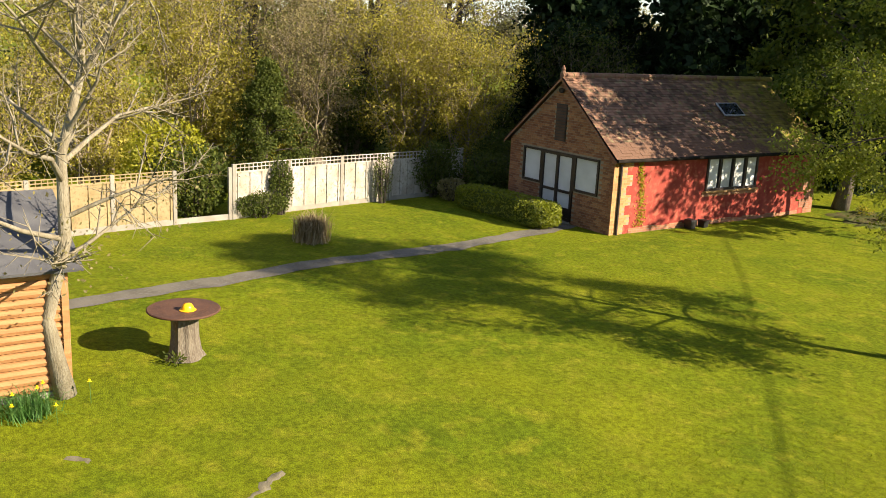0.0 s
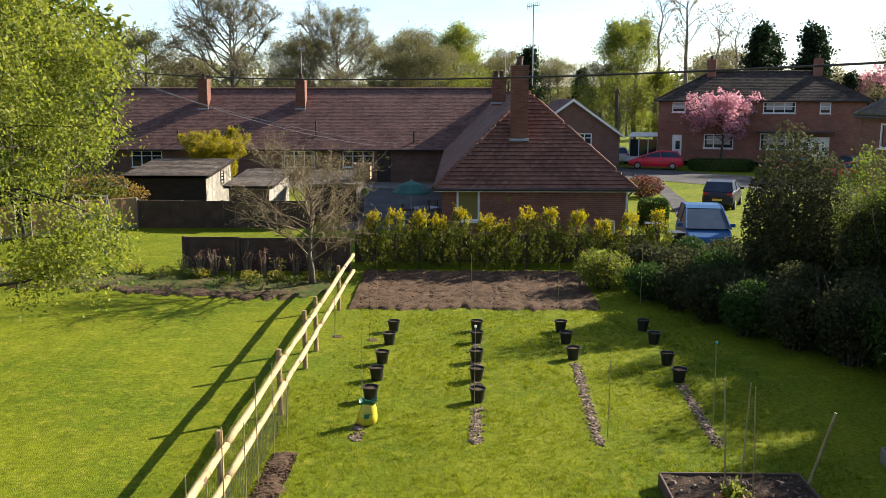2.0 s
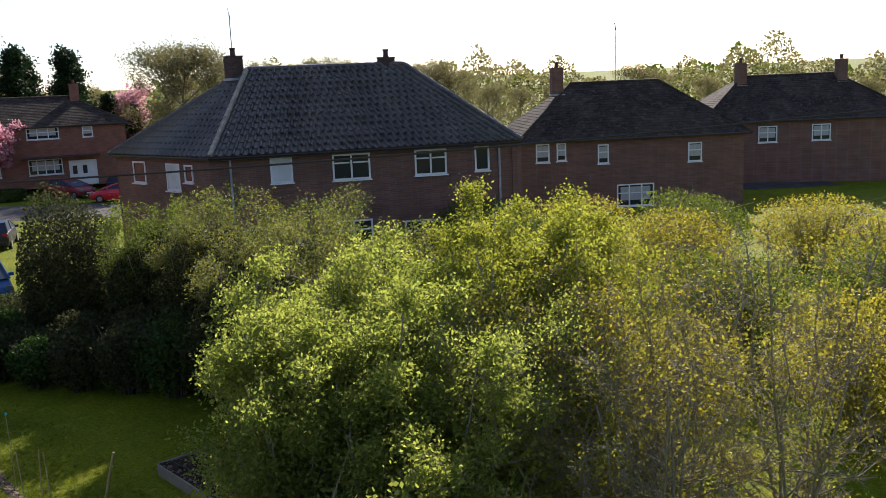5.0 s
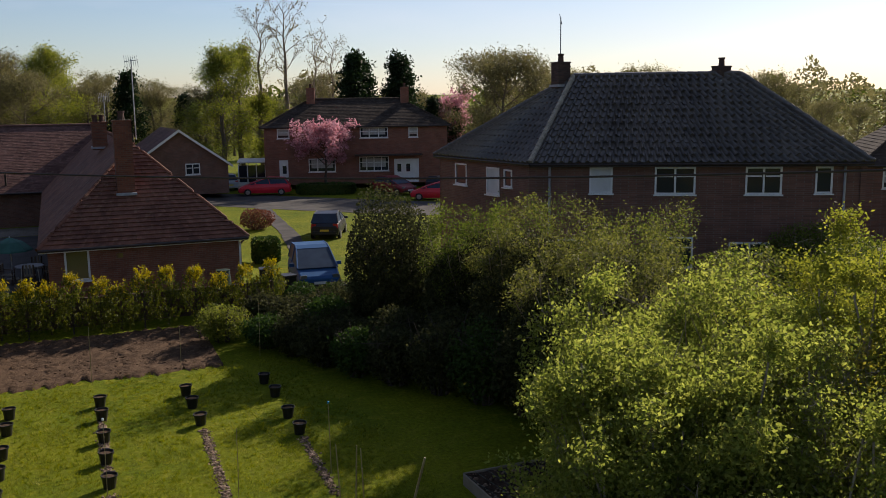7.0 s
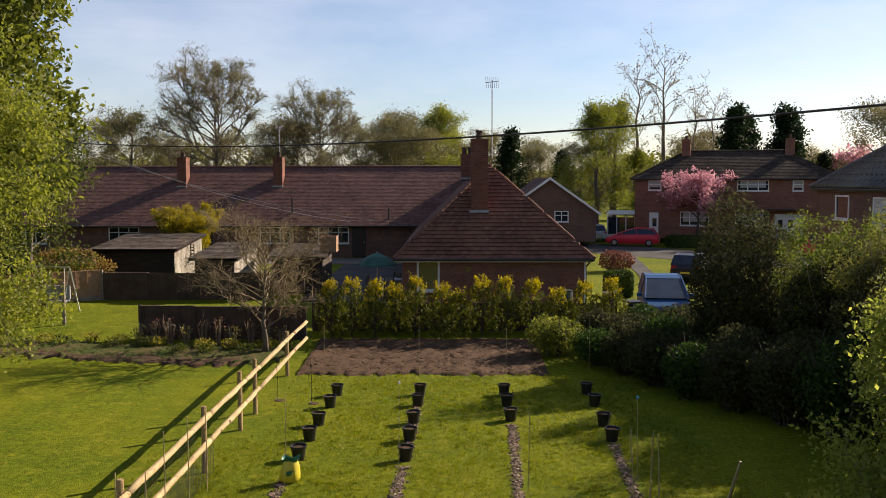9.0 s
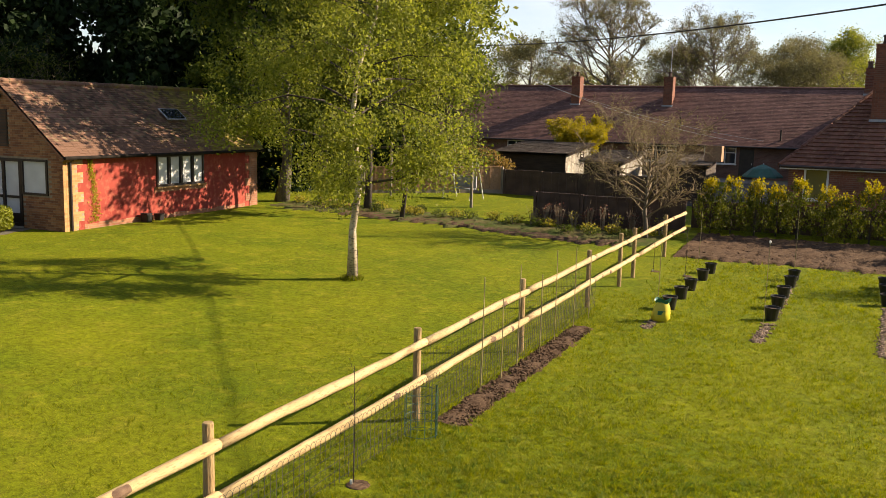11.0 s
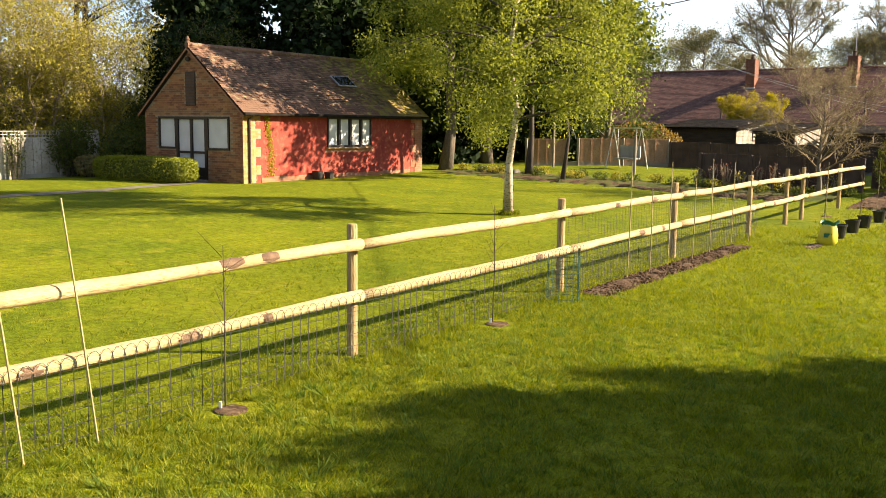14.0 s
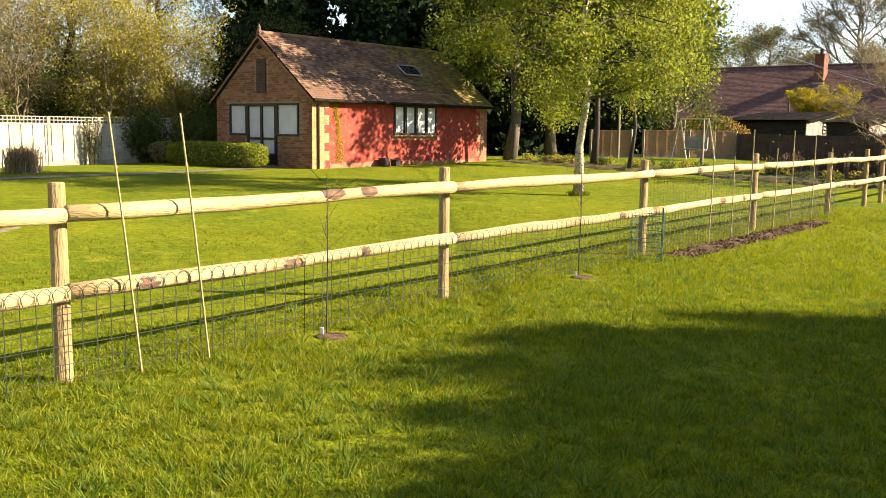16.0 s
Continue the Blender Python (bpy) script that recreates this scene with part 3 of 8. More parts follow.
def bush(name, label, at, size, seed, leaf, leaves, leaf_size, stems=14, bark=None, category="shrub", group="", lumps=9, fuzz=0.12, flat=0.0, fill=0.25):
    """A shrub: stems from the ground and leaves in uneven clumps near its surface."""
    e = thing(name, label, category, at, 0, group)
    r = np.random.default_rng(seed)
    sx, sy, sz = size
    g = Geo()
    for i in range(stems):
        w, q = r.uniform(0, 2 * math.pi), r.uniform(0.2, 0.85)
        a = np.array([math.cos(w) * sx * 0.12, math.sin(w) * sy * 0.12, 0])
        b = np.array([math.cos(w) * sx * 0.5 * q, math.sin(w) * sy * 0.5 * q, sz * r.uniform(0.6, 0.97)])
        m = (a + b) / 2 + np.array([0, 0, sz * 0.12])
        g.tube([a, m, b], [0.012 + 0.012 * sz, 0.008 + 0.007 * sz, 0.004], 4, caps=False)
        for j in range(3):
            o = m + (b - m) * r.uniform(0, 0.9)
            g.tube([o, o + r.normal(0, 0.16, 3) * np.array([sx, sy, sz])], [0.004 + 0.004 * sz, 0.002], 3, caps=False)
    put("branchwork", g, bark or DARKBARK, e)
    c = r.normal(size=(leaves, 3))
    c /= np.linalg.norm(c, axis=1)[:, None]
    rad = np.where(r.uniform(size=leaves) < fill, r.uniform(0.3, 0.9, leaves), 1 - np.abs(r.normal(0, fuzz, leaves)))
    lump = np.ones(leaves)
    for i in range(lumps):
        d = r.normal(size=3)
        d[2] = abs(d[2])
        d /= np.linalg.norm(d)
        lump += r.uniform(-0.16, 0.22) * np.exp(-((c - d) ** 2).sum(1) / 0.18)
    c *= (rad * lump)[:, None]
    c = c * np.array([sx / 2, sy / 2, sz / 2]) + np.array([0, 0, sz / 2])
    c[:, 2] = np.maximum(c[:, 2], 0.03) + r.normal(0, 0.02, leaves)
    put("foliage", leaf_cards(c, leaf_size, r, flat), leaf, e)
    return e


# ---- the ground and what lies flat on it ----
def axis_steps(a, b, fine, far):
    out, x = [], a
    while x < b:
        out.append(x)
        x += fine
    lo, hi, s = [], [], fine
    x = a
    while x > -far:
        s *= 1.35
        x -= s
        lo.append(max(x, -far))
    x, s = out[-1], fine
    while x < far:
        s *= 1.35
        x += s
        hi.append(min(x, far))
    return lo[::-1] + out + hi


def sheet(xs, ys, lift=0.0, rough=0.0, seed=1):
    r = np.random.default_rng(seed)
    v = [(x, y, gz(x, y) + lift + (r.normal(0, rough) if rough else 0)) for y in ys for x in xs]
    n = len(xs)
    return v, [(j * n + i, j * n + i + 1, (j + 1) * n + i + 1, (j + 1) * n + i) for j in range(len(ys) - 1) for i in range(n - 1)]


ground = put("ground", sheet(axis_steps(-30, 20, 0.5, 2500), axis_steps(-12, 45, 0.5, 2500)), GRASS, smooth=True)
tagged(ground, "bright green mown lawn with paler patches running to the horizon", "lawn", kind="structure")


def strip(name, label, category, points, width, material, lift=0.02, ragged=0.06, step=0.4, crumble=0.0, seed=3, kind="structure"):
    """A flat ribbon on the ground along the points, with uneven edges."""
    r = np.random.default_rng(seed)
    pts = []
    for (x0, y0), (x1, y1) in zip(points[:-1], points[1:]):
        n = max(1, int(math.hypot(x1 - x0, y1 - y0) / step))
        pts += [(x0 + (x1 - x0) * i / n, y0 + (y1 - y0) * i / n) for i in range(n)]
    pts.append(points[-1])
    rows, across = [], max(2, int(width / 0.11) if crumble else 2)
    for i, (x, y) in enumerate(pts):
        x0, y0 = pts[max(i - 1, 0)]
        x1, y1 = pts[min(i + 1, len(pts) - 1)]
        ln = math.hypot(x1 - x0, y1 - y0)
        nx, ny = -(y1 - y0) / ln, (x1 - x0) / ln
        a, b = -width / 2 + r.normal(0, ragged), width / 2 + r.normal(0, ragged)
        rows.append([(x + nx * w, y + ny * w) for w in np.linspace(a, b, across + 1)])
    g = Geo()
    for row in rows:
        for k, (x, y) in enumerate(row):
            edge = k in (0, across)
            g.v.append((x, y, gz(x, y) + (-0.01 if edge and crumble else lift) + (abs(r.normal(0, crumble)) if crumble and not edge else 0)))
    n = across + 1
    g.f = [(j * n + i, j * n + i + 1, (j + 1) * n + i + 1, (j + 1) * n + i) for j in range(len(rows) - 1) for i in range(n - 1)]
    ob = put(name, g, material, smooth=crumble > 0)
    return tagged(ob, label, category, kind=kind)


strip("path", "narrow old grey stone path sunk in the lawn", "path", [(-15.6, -6.0), (-15.7, -1.9), (-16.3, 2.0), (-16.85, 4.6), (-17.1, 8.5), (-17.9, 12.4), (-18.3, 13.7)], 0.66, PATHM, 0.012, 0.04)
strip("vegetable_bed", "bare brown dug soil bed at the end of the plot", "soil bed", [(0.25, 23.45), (7.3, 23.45)], 4.7, SOIL, 0.03, 0.12, 0.11, 0.035, 5)
strip("fence_border", "dug brown soil strip along the foot of the rail fence", "soil bed", [(0.42, 4.3), (0.46, 7.5), (0.40, 10.7)], 0.44, SOIL, 0.012, 0.06, 0.15, 0.022, 6)
strip("verge", "rough brown and green weedy verge at the end of the lawn", "verge", [(-16.0, 24.6), (-9.0, 23.9), (-0.5, 23.6)], 2.2, ROUGHGRASS, 0.02, 0.25, 0.13, 0.03, 7)
strip("bare_earth_patch", "trodden bare earth strip beside the verge", "soil bed", [(-12.5, 23.6), (-6.0, 22.9), (-1.5, 22.6)], 0.8, SOIL, 0.03, 0.2, 0.13, 0.025, 8)
strip("road", "grey asphalt residential road", "road", [(-30, 84), (14.4, 70), (23.5, 59.5), (44, 40), (70, 26)], 8.0, ASPHALT, 0.02, 0.0, 2.0)
strip("driveway", "worn concrete driveway beside the end bungalow", "driveway", [(13.5, 28), (13.9, 36), (15.7, 47.9), (17.5, 66)], 1.0, ASPHALT, 0.025, 0.03, 1.0)
# the patio is a dark sheet: the wing's shade put into its colour
strip("patio", "paved patio beside the bungalow wing, coloured dark for shade", "paving", [(0.4, 33.5), (0.4, 50.2)], 4.6, ASPHALT, 0.022, 0.05, 1.0)
strip("shed_yard", "grey paved back yard behind the terrace", "paving", [(-30, 52.4), (2.4, 52.4)], 4.0, PATHM, 0.02, 0.0, 2.0)


# ---- roofs and windows ----
def roof_plane(name, corners, material, parent, course=0.11, tile=0.18, label="", lap=0.016, waves=0.0, singles=0):
    """A slope laid in lapped courses. corners: eave start, eave end, top end, top start. Each tile runs a little out of line."""
    a, b, c, d = (Vector(p) for p in corners)
    r = np.random.default_rng(int(abs(a.x * 7 + b.y * 3) * 10) % 9999)
    up = ((c + d) / 2 - (a + b) / 2)
    nrm = (b - a).cross(up).normalized()
    if nrm.z < 0:
        nrm = -nrm
    rows = max(2, int(up.length / course))
    vs, fs = [], []
    for i in range(rows):
        k0, k1 = i / rows, min(1.0, (i + 1.25) / rows)
        l0, r0 = a + (d - a) * k0, b + (c - b) * k0
        l1, r1 = a + (d - a) * k1, b + (c - b) * k1
        n = max(1, int((r0 - l0).length / tile))
        for j in range(n):
            lift = lap + r.uniform(0, 0.008)
            p0, p1 = l0 + (r0 - l0) * (j / n), l0 + (r0 - l0) * ((j + 1) / n)
            q0, q1 = l1 + (r1 - l1) * (j / n), l1 + (r1 - l1) * ((j + 1) / n)
            k = len(vs)
            if waves:
                at = ((0.0, 0.12), (0.2, 0.0), (0.45, 0.05), (0.64, 0.72), (0.76, 1.0), (0.88, 0.72), (1.0, 0.12))
                vs += [p0 + (p1 - p0) * f + nrm * (lift + waves * h) for f, h in at] + [q0 + (q1 - q0) * f + nrm * (0.002 + waves * h) for f, h in at] + [p0 - nrm * 0.01, p1 - nrm * 0.01]
                fs += [(k + i, k + i + 1, k + i + 8, k + i + 7) for i in range(6)] + [(k + 14, k + 15, *range(k + 6, k - 1, -1))]
            else:
                vs += [p0 + nrm * lift, p1 + nrm * lift, q1 + nrm * 0.002, q0 + nrm * 0.002, p0 - nrm * 0.004, p1 - nrm * 0.004]
                fs += [(k, k + 1, k + 2, k + 3), (k + 4, k + 5, k + 1, k)]
    if singles:
        # the lowest courses are single tiles that share one mesh
        w, ln = (b - a).length / max(1, int((b - a).length / tile)), up.length / rows * 1.25
        ux, uy = (b - a).normalized(), up.normalized()
        one = Geo()
        one.v = [(0.003, 0, lap + 0.003), (w - 0.003, 0, lap + 0.003), (w - 0.003, ln, 0.004), (0.003, ln, 0.004), (0.003, 0, -0.004), (w - 0.003, 0, -0.004)]
        one.f = [(0, 1, 2, 3), (4, 5, 1, 0), (4, 0, 3), (5, 2, 1)]
        first, k = None, 0
        for f in range(0, len(fs), 2):
            if k >= singles:
                break
            o = vs[fs[f][0]] - nrm * lap
            o = o - nrm * ((o - a).dot(nrm))
            m = Matrix(((ux.x, uy.x, nrm.x, o.x), (ux.y, uy.y, nrm.y, o.y), (ux.z, uy.z, nrm.z, o.z), (0, 0, 0, 1))) @ pose(0, 0, r.uniform(0.001, 0.008), r.normal(0, 0.6), r.normal(0, 0.8), r.normal(0, 0.5))
            if first is None:
                first = put("tile", one, material, parent)
                ob = first
            else:
                ob = new("tile", first.data)
                ob.parent = parent
            ob.matrix_basis = m
            k += 1
        fs = fs[2 * singles:]
    g = Geo()
    g.v = [tuple(p) for p in vs]
    g.f = [tuple(dict.fromkeys(f)) for f in fs]
    ob = tagged(put(name, g, material, parent, label), kind="stuff")
    # the boarding under the tiles
    u = Geo().quad(a - nrm * 0.02, b - nrm * 0.02, c - nrm * 0.02, d - nrm * 0.02)
    u.quad(a - nrm * 0.10, d - nrm * 0.10, c - nrm * 0.10, b - nrm * 0.10)
    put("underlay", u, BLACKTRIM, parent)
    return ob


def ridge_tiles(pts, parent, material, r=0.11, name="ridge", step=0.42):
    """A run of capping tiles, each lapping the next."""
    for a, b in zip(pts[:-1], pts[1:]):
        a, b = Vector(a), Vector(b)
        n = max(1, int((b - a).length / step))
        at, rad = [], []
        for i in range(n):
            at += [a + (b - a) * (i / n), a + (b - a) * ((i + 0.97) / n)]
            rad += [r, r * 0.86]
        put(name, Geo().tube(at, rad, 8), material, parent)


def frame_on(origin, ux, uy):
    """Local axes of a wall: along, out, up."""
    return Matrix(((ux[0], uy[0], 0, origin[0]), (ux[1], uy[1], 0, origin[1]), (0, 0, 1, origin[2]), (0, 0, 0, 1)))


def window(parent, m, x0, x1, z0, z1, lights=(0.5,), bar=0.055, material=None, pane=None, sill=None, transom=None, deep=0.07, curtain=None, name="window"):
    """A window set in a wall; m gives the wall's axes (x along it, y out of it). lights: where the mullions stand."""
    material, pane = material or WHITE, pane or GLASS
    w, h = x1 - x0, z1 - z0
    cuts = [0.0, *[k for k in lights if 0 < k < 1], 1.0]
    gaps = [(w * a + bar / 2 + (bar / 2 if a == 0 else 0), w * b - bar / 2 - (bar / 2 if b == 1 else 0), bar, h - bar) for a, b in zip(cuts[:-1], cuts[1:])]
    fr = wall_with_holes(w, h, gaps, deep)
    f = put(name, moved(fr, m @ Matrix.Translation((x0, deep / 2, z0))), material, parent)
    edges = [0.0, *[k for k in lights if 0 < k < 1], 1.0]
    for a, b in zip(edges[:-1], edges[1:]):
        p0, p1 = x0 + w * a + bar / 2, x0 + w * b - bar / 2
        put("pane", Geo().box(((p0 + p1) / 2, -0.012, (z0 + z1) / 2), (p1 - p0, 0.008, h - bar), m=m), pane, f)
        if transom:
            put("transom", Geo().box(((p0 + p1) / 2, 0.0, z0 + h * transom), (p1 - p0 - bar, deep * 0.85, bar * 0.8), m=m), material, f)
    if curtain:
        put("curtain", Geo().box(((x0 + x1) / 2, 0.004, (z0 + z1) / 2), (w - 2 * bar, 0.006, h - 2 * bar), m=m), curtain, f)
    if sill:
        put("sill", Geo().box(((x0 + x1) / 2, 0.05, z0 - 0.03), (w + 0.1, 0.14, 0.05), m=m), sill, f)
    return f


def wall_with_holes(length, height, holes, thick=0.22):
    """One wall from 0 to length along x, outer face at y = 0, with true openings (x0, x1, z0, z1) through it."""
    xs = sorted({0.0, length, *[h[0] for h in holes], *[h[1] for h in holes]})
    zs = sorted({0.0, height, *[h[2] for h in holes], *[h[3] for h in holes]})
    nx, nz = len(xs), len(zs)
    full = [[not any(h[0] - 1e-6 <= (xs[i] + xs[i + 1]) / 2 <= h[1] + 1e-6 and h[2] - 1e-6 <= (zs[j] + zs[j + 1]) / 2 <= h[3] + 1e-6 for h in holes) for i in range(nx - 1)] for j in range(nz - 1)]
    g = Geo()
    g.v = [(x, y, z) for y in (0.0, -thick) for z in zs for x in xs]
    k = nx * nz
    at = lambda i, j: j * nx + i
    for j in range(nz - 1):
        for i in range(nx - 1):
            if not full[j][i]:
                continue
            a, b, c, d = at(i, j), at(i + 1, j), at(i + 1, j + 1), at(i, j + 1)
            g.f += [(a, b, c, d), (k + d, k + c, k + b, k + a)]
            if j == 0 or not full[j - 1][i]:
                g.f.append((b, a, k + a, k + b))
            if j == nz - 2 or not full[j + 1][i]:
                g.f.append((d, c, k + c, k + d))
            if i == 0 or not full[j][i - 1]:
                g.f.append((a, d, k + d, k + a))
            if i == nx - 2 or not full[j][i + 1]:
                g.f.append((c, b, k + b, k + c))
    return g


def moved(g, m):
    g.v = [tuple(m @ Vector(p)) for p in g.v]
    return g


def chimney(parent, at, w, d, z0, z1, material, pots=1, name="chimney", rz=0.0):
    g = Geo().box((at[0], at[1], (z0 + z1) / 2), (w, d, z1 - z0), rz)
    c = put(name, g, material, parent)
    cap = Geo().box((at[0], at[1], z1 - 0.16), (w + 0.04, d + 0.04, 0.075), rz).box((at[0], at[1], z1 + 0.025), (w + 0.05, d + 0.05, 0.06), rz)
    put("cap", cap, material, c)
    for i in range(pots):
        o = (i - (pots - 1) / 2) * 0.32
        put("pot", Geo().lathe([(0.13, 0), (0.11, 0.25), (0.14, 0.27), (0.14, 0.34), (0.10, 0.34)], (at[0] + o * math.cos(rz), at[1] + o * math.sin(rz), z1 + 0.06), 10), POTCLAY, c)
    put("flashing", Geo().box((at[0], at[1] - 0.02, z0 + 0.12), (w + 0.10, d + 0.2, 0.10), rz), LEAD, c)
    return c


# ---- the red-painted brick outbuilding ----
def outbuilding():
    e = thing("outbuilding", "orange brick outbuilding with a red-painted side wall and mossy clay roof", "outbuilding", (0, 0, 0))
    x0, x1, y0, y1, zb, ze, zr = -16.65, -21.6, 13.8, 23.5, 0.24, 2.74, 4.78
    xm = (x0 + x1) / 2
    # long wall, painted between its brick corners
    ml = frame_on((x0, y0, zb), (0, 1), (1, 0))
    hole = (4.0, 6.45, 1.17, 2.24)
    put("side_wall", moved(wall_with_holes(y1 - y0, ze - zb, [hole]), ml), REDPAINT, e, "faded red painted brick wall")
    w = window(e, ml, 4.0, 6.45, 1.17, 2.24, (0.25, 0.5, 0.75), 0.07, BLACKTRIM, GLASS, BRICK_QUOIN, deep=0.10)
    for i in range(4):
        a = 4.06 + i * 0.6125
        put("blind", moved(Geo().box((a + 0.27, -0.004, 1.70), (0.40, 0.004, 0.95)), ml), BLIND, w)
    # brick corners, base course and eaves course stand 12 mm proud
    for i in range(8):
        z = 0.02 + i * 0.295
        put("quoin", solid_box_mesh(ml, 0.0, 0.78 if i % 2 else 0.55, z, z + 0.293, 0.006), JOINT, e)
        put("quoin", solid_box_mesh(ml, y1 - y0 - (0.75 if i % 2 else 0.5), y1 - y0, z, z + 0.293), BRICK_OLD, e)
    brick_field(e, ml @ Matrix.Translation((0, 0.006, 0)), lambda x, z: x < (0.775 if int((z - 0.02) / 0.295) % 2 else 0.545), 0.0, 0.79, 0.02, 2.36, BRICKS_PALE, 60)
    for i in range(14):
        a = 0.79 + i * 0.58
        put("base_course", solid_box_mesh(ml, a, a + 0.576, 0.0, 0.20 + (0.03 if i % 2 else 0)), BRICK_OLD, e)
    put("window_brickwork", solid_box_mesh(ml, 3.9, 6.6, 0.98, 1.14), BRICK_OLD, e)
    # a band of creeper stems up the wall
    r = np.random.default_rng(4)
    n = 700
    cz = r.uniform(0.25, 2.3, n)
    c = np.stack([np.full(n, x0 + 0.03), y0 + 1.15 + 0.10 * np.sin(cz * 2) + r.normal(0, 0.09, n) * (1.3 - 0.3 * cz), zb + cz], 1)
    put("wall_creeper", leaf_cards(c, 0.03, r), L_YELLOWGREEN, e, "thin dying creeper on the red wall")
    # gable front
    mg = frame_on((x1, y0, zb), (1, 0), (0, -1))
    L = x0 - x1
    holes = [(0.75, 1.70, 1.10, 2.20), (1.70, 3.25, 0.10, 2.20), (3.25, 4.35, 1.10, 2.20)]
    put("front_wall", moved(wall_with_holes(L, ze - zb, holes), mg), JOINT, e)
    slot = (L / 2 - 0.23, L / 2 + 0.23, 2.57, 3.67)
    rake = (zr - ze) / (L / 2)
    clear = lambda x, z: not any(h[0] - 0.004 < x < h[1] + 0.004 and h[2] - 0.03 < z < h[3] + 0.03 for h in (*holes, slot)) and (z < ze - zb or z < ze - zb + rake * min(x, L - x) - 0.12)
    brick_field(e, mg, clear, 0.0, L, 0.0, zr - zb, BRICKS)
    tri = Geo().prism([(0, ze - zb), (L, ze - zb), (L / 2, zr - zb - 0.1)], lambda u, z: mg @ Vector((u, 0, z)), lambda u, z: mg @ Vector((u, -0.22, z)))
    put("gable", tri, JOINT, e)
    window(e, mg, 0.75, 1.70, 1.10, 2.20, (), 0.07, BLACKTRIM, BLIND, deep=0.10)
    window(e, mg, 3.25, 4.35, 1.10, 2.20, (), 0.07, BLACKTRIM, BLIND, deep=0.10)
    d = window(e, mg, 1.70, 3.25, 0.10, 2.20, (0.5,), 0.10, BLACKTRIM, BLIND, deep=0.11, transom=0.43, name="door")
    put("threshold", moved(Geo().box((2.47, 0.03, 0.05), (1.55, 0.2, 0.10)), mg), CONCRETE, d)
    put("bottom_panel", moved(Geo().box((2.47, 0.0, 0.30), (1.4, 0.06, 0.40)), mg), BLACKTRIM, d)
    put("vent_slot", moved(Geo().box((L / 2, 0.006, 3.12), (0.50, 0.05, 1.14)), mg), BLACKTRIM, e, "tall dark louvred slot")
    for i in range(11):
        put("louvre", moved(Geo().box((L / 2, 0.036, 2.62 + i * 0.1), (0.44, 0.02, 0.07)), mg), LOUVRE, e)
    put("lamp", moved(Geo().lathe([(0.05, 0), (0.09, 0.05), (0.09, 0.12), (0.03, 0.16)], (L / 2, 0.10, 4.02), 10), mg), BLACKTRIM, e)
    # back and far walls
    put("back_wall", Geo().box((x1 + 0.11, (y0 + y1) / 2, (zb + ze) / 2), (0.22, y1 - y0 - 0.46, ze - zb)), BRICK_OLD, e)
    far = Geo().prism([(x1, zb), (x0 - 0.23, zb), (x0 - 0.23, ze), (xm, zr - 0.1), (x1, ze)], lambda u, z: (u, y1 - 0.22, z), lambda u, z: (u, y1, z))
    put("end_wall", far, BRICK_OLD, e)
    # roof
    ya, yb, o = y0 - 0.14, y1 + 0.14, 0.22
    drop = (zr - ze) / (x0 - xm) * o
    roof_plane("roof_slope", [(x0 + o, ya, ze - drop), (x0 + o, yb, ze - drop), (xm, yb, zr), (xm, ya, zr)], TILE_OLD, e, singles=300, label="clay tile roof, mossy towards the trees")
    roof_plane("roof_slope", [(x1 - o, yb, ze - drop), (x1 - o, ya, ze - drop), (xm, ya, zr), (xm, yb, zr)], TILE_OLD, e)
    ridge_tiles([(xm, ya, zr + 0.02), (xm, yb, zr + 0.02)], e, TILE_OLD, 0.10)
    put("finial", Geo().lathe([(0.09, 0), (0.05, 0.08), (0.07, 0.13), (0.015, 0.24)], (xm, ya + 0.06, zr + 0.08), 8), TILE_OLD, e)
    put("skylight", Geo().box((0, 0, 0), (0.5, 0.9, 0.05), m=Matrix.Translation((x0 - 1.15, y0 + 6.2, ze + 1.12)) @ Euler((0, math.atan2(zr - ze, x0 - xm), 0)).to_matrix().to_4x4()), GLASS, e, "dark glass roof light")
    put("roof_light_frame", Geo().box((0, 0, 0), (0.6, 1.0, 0.035), m=Matrix.Translation((x0 - 1.15, y0 + 6.2, ze + 1.115)) @ Euler((0, math.atan2(zr - ze, x0 - xm), 0)).to_matrix().to_4x4()), LEAD, e)
    # verge boards, gutter and downpipe
    for s in (1, -1):
        g = Geo()
        a, b = Vector((xm, ya - 0.02, zr - 0.06)), Vector((xm + s * (x0 - xm + o), ya - 0.02, ze - drop - 0.06))
        g.quad(a, b, b + Vector((0, 0, -0.075)), a + Vector((0, 0, -0.075)))
        g.quad(a + Vector((0, 0.03, 0)), a + Vector((0, 0.03, -0.075)), b + Vector((0, 0.03, -0.075)), b + Vector((0, 0.03, 0)))
        put("verge_board", g, BRICK_OLD, e)
    gt = Geo().tube([(x0 + o + 0.04, ya, ze - drop - 0.03), (x0 + o + 0.04, yb, ze - drop - 0.05)], 0.055, 8)
    put("gutter", gt, GUTTER, e)
    put("downpipe", Geo().tube([(x0 + o + 0.04, y0 + 0.25, ze - drop - 0.06), (x0 + 0.06, y0 + 0.25, ze - 0.35), (x0 + 0.06, y0 + 0.25, zb + 0.02)], 0.036, 8), BLACKTRIM, e)
    return e


def solid_box_mesh(m, a, b, z0, z1, proud=0.012):
    return moved(Geo().box(((a + b) / 2, proud / 2 - 0.01, (z0 + z1) / 2), (b - a, proud + 0.02, z1 - z0)), m)


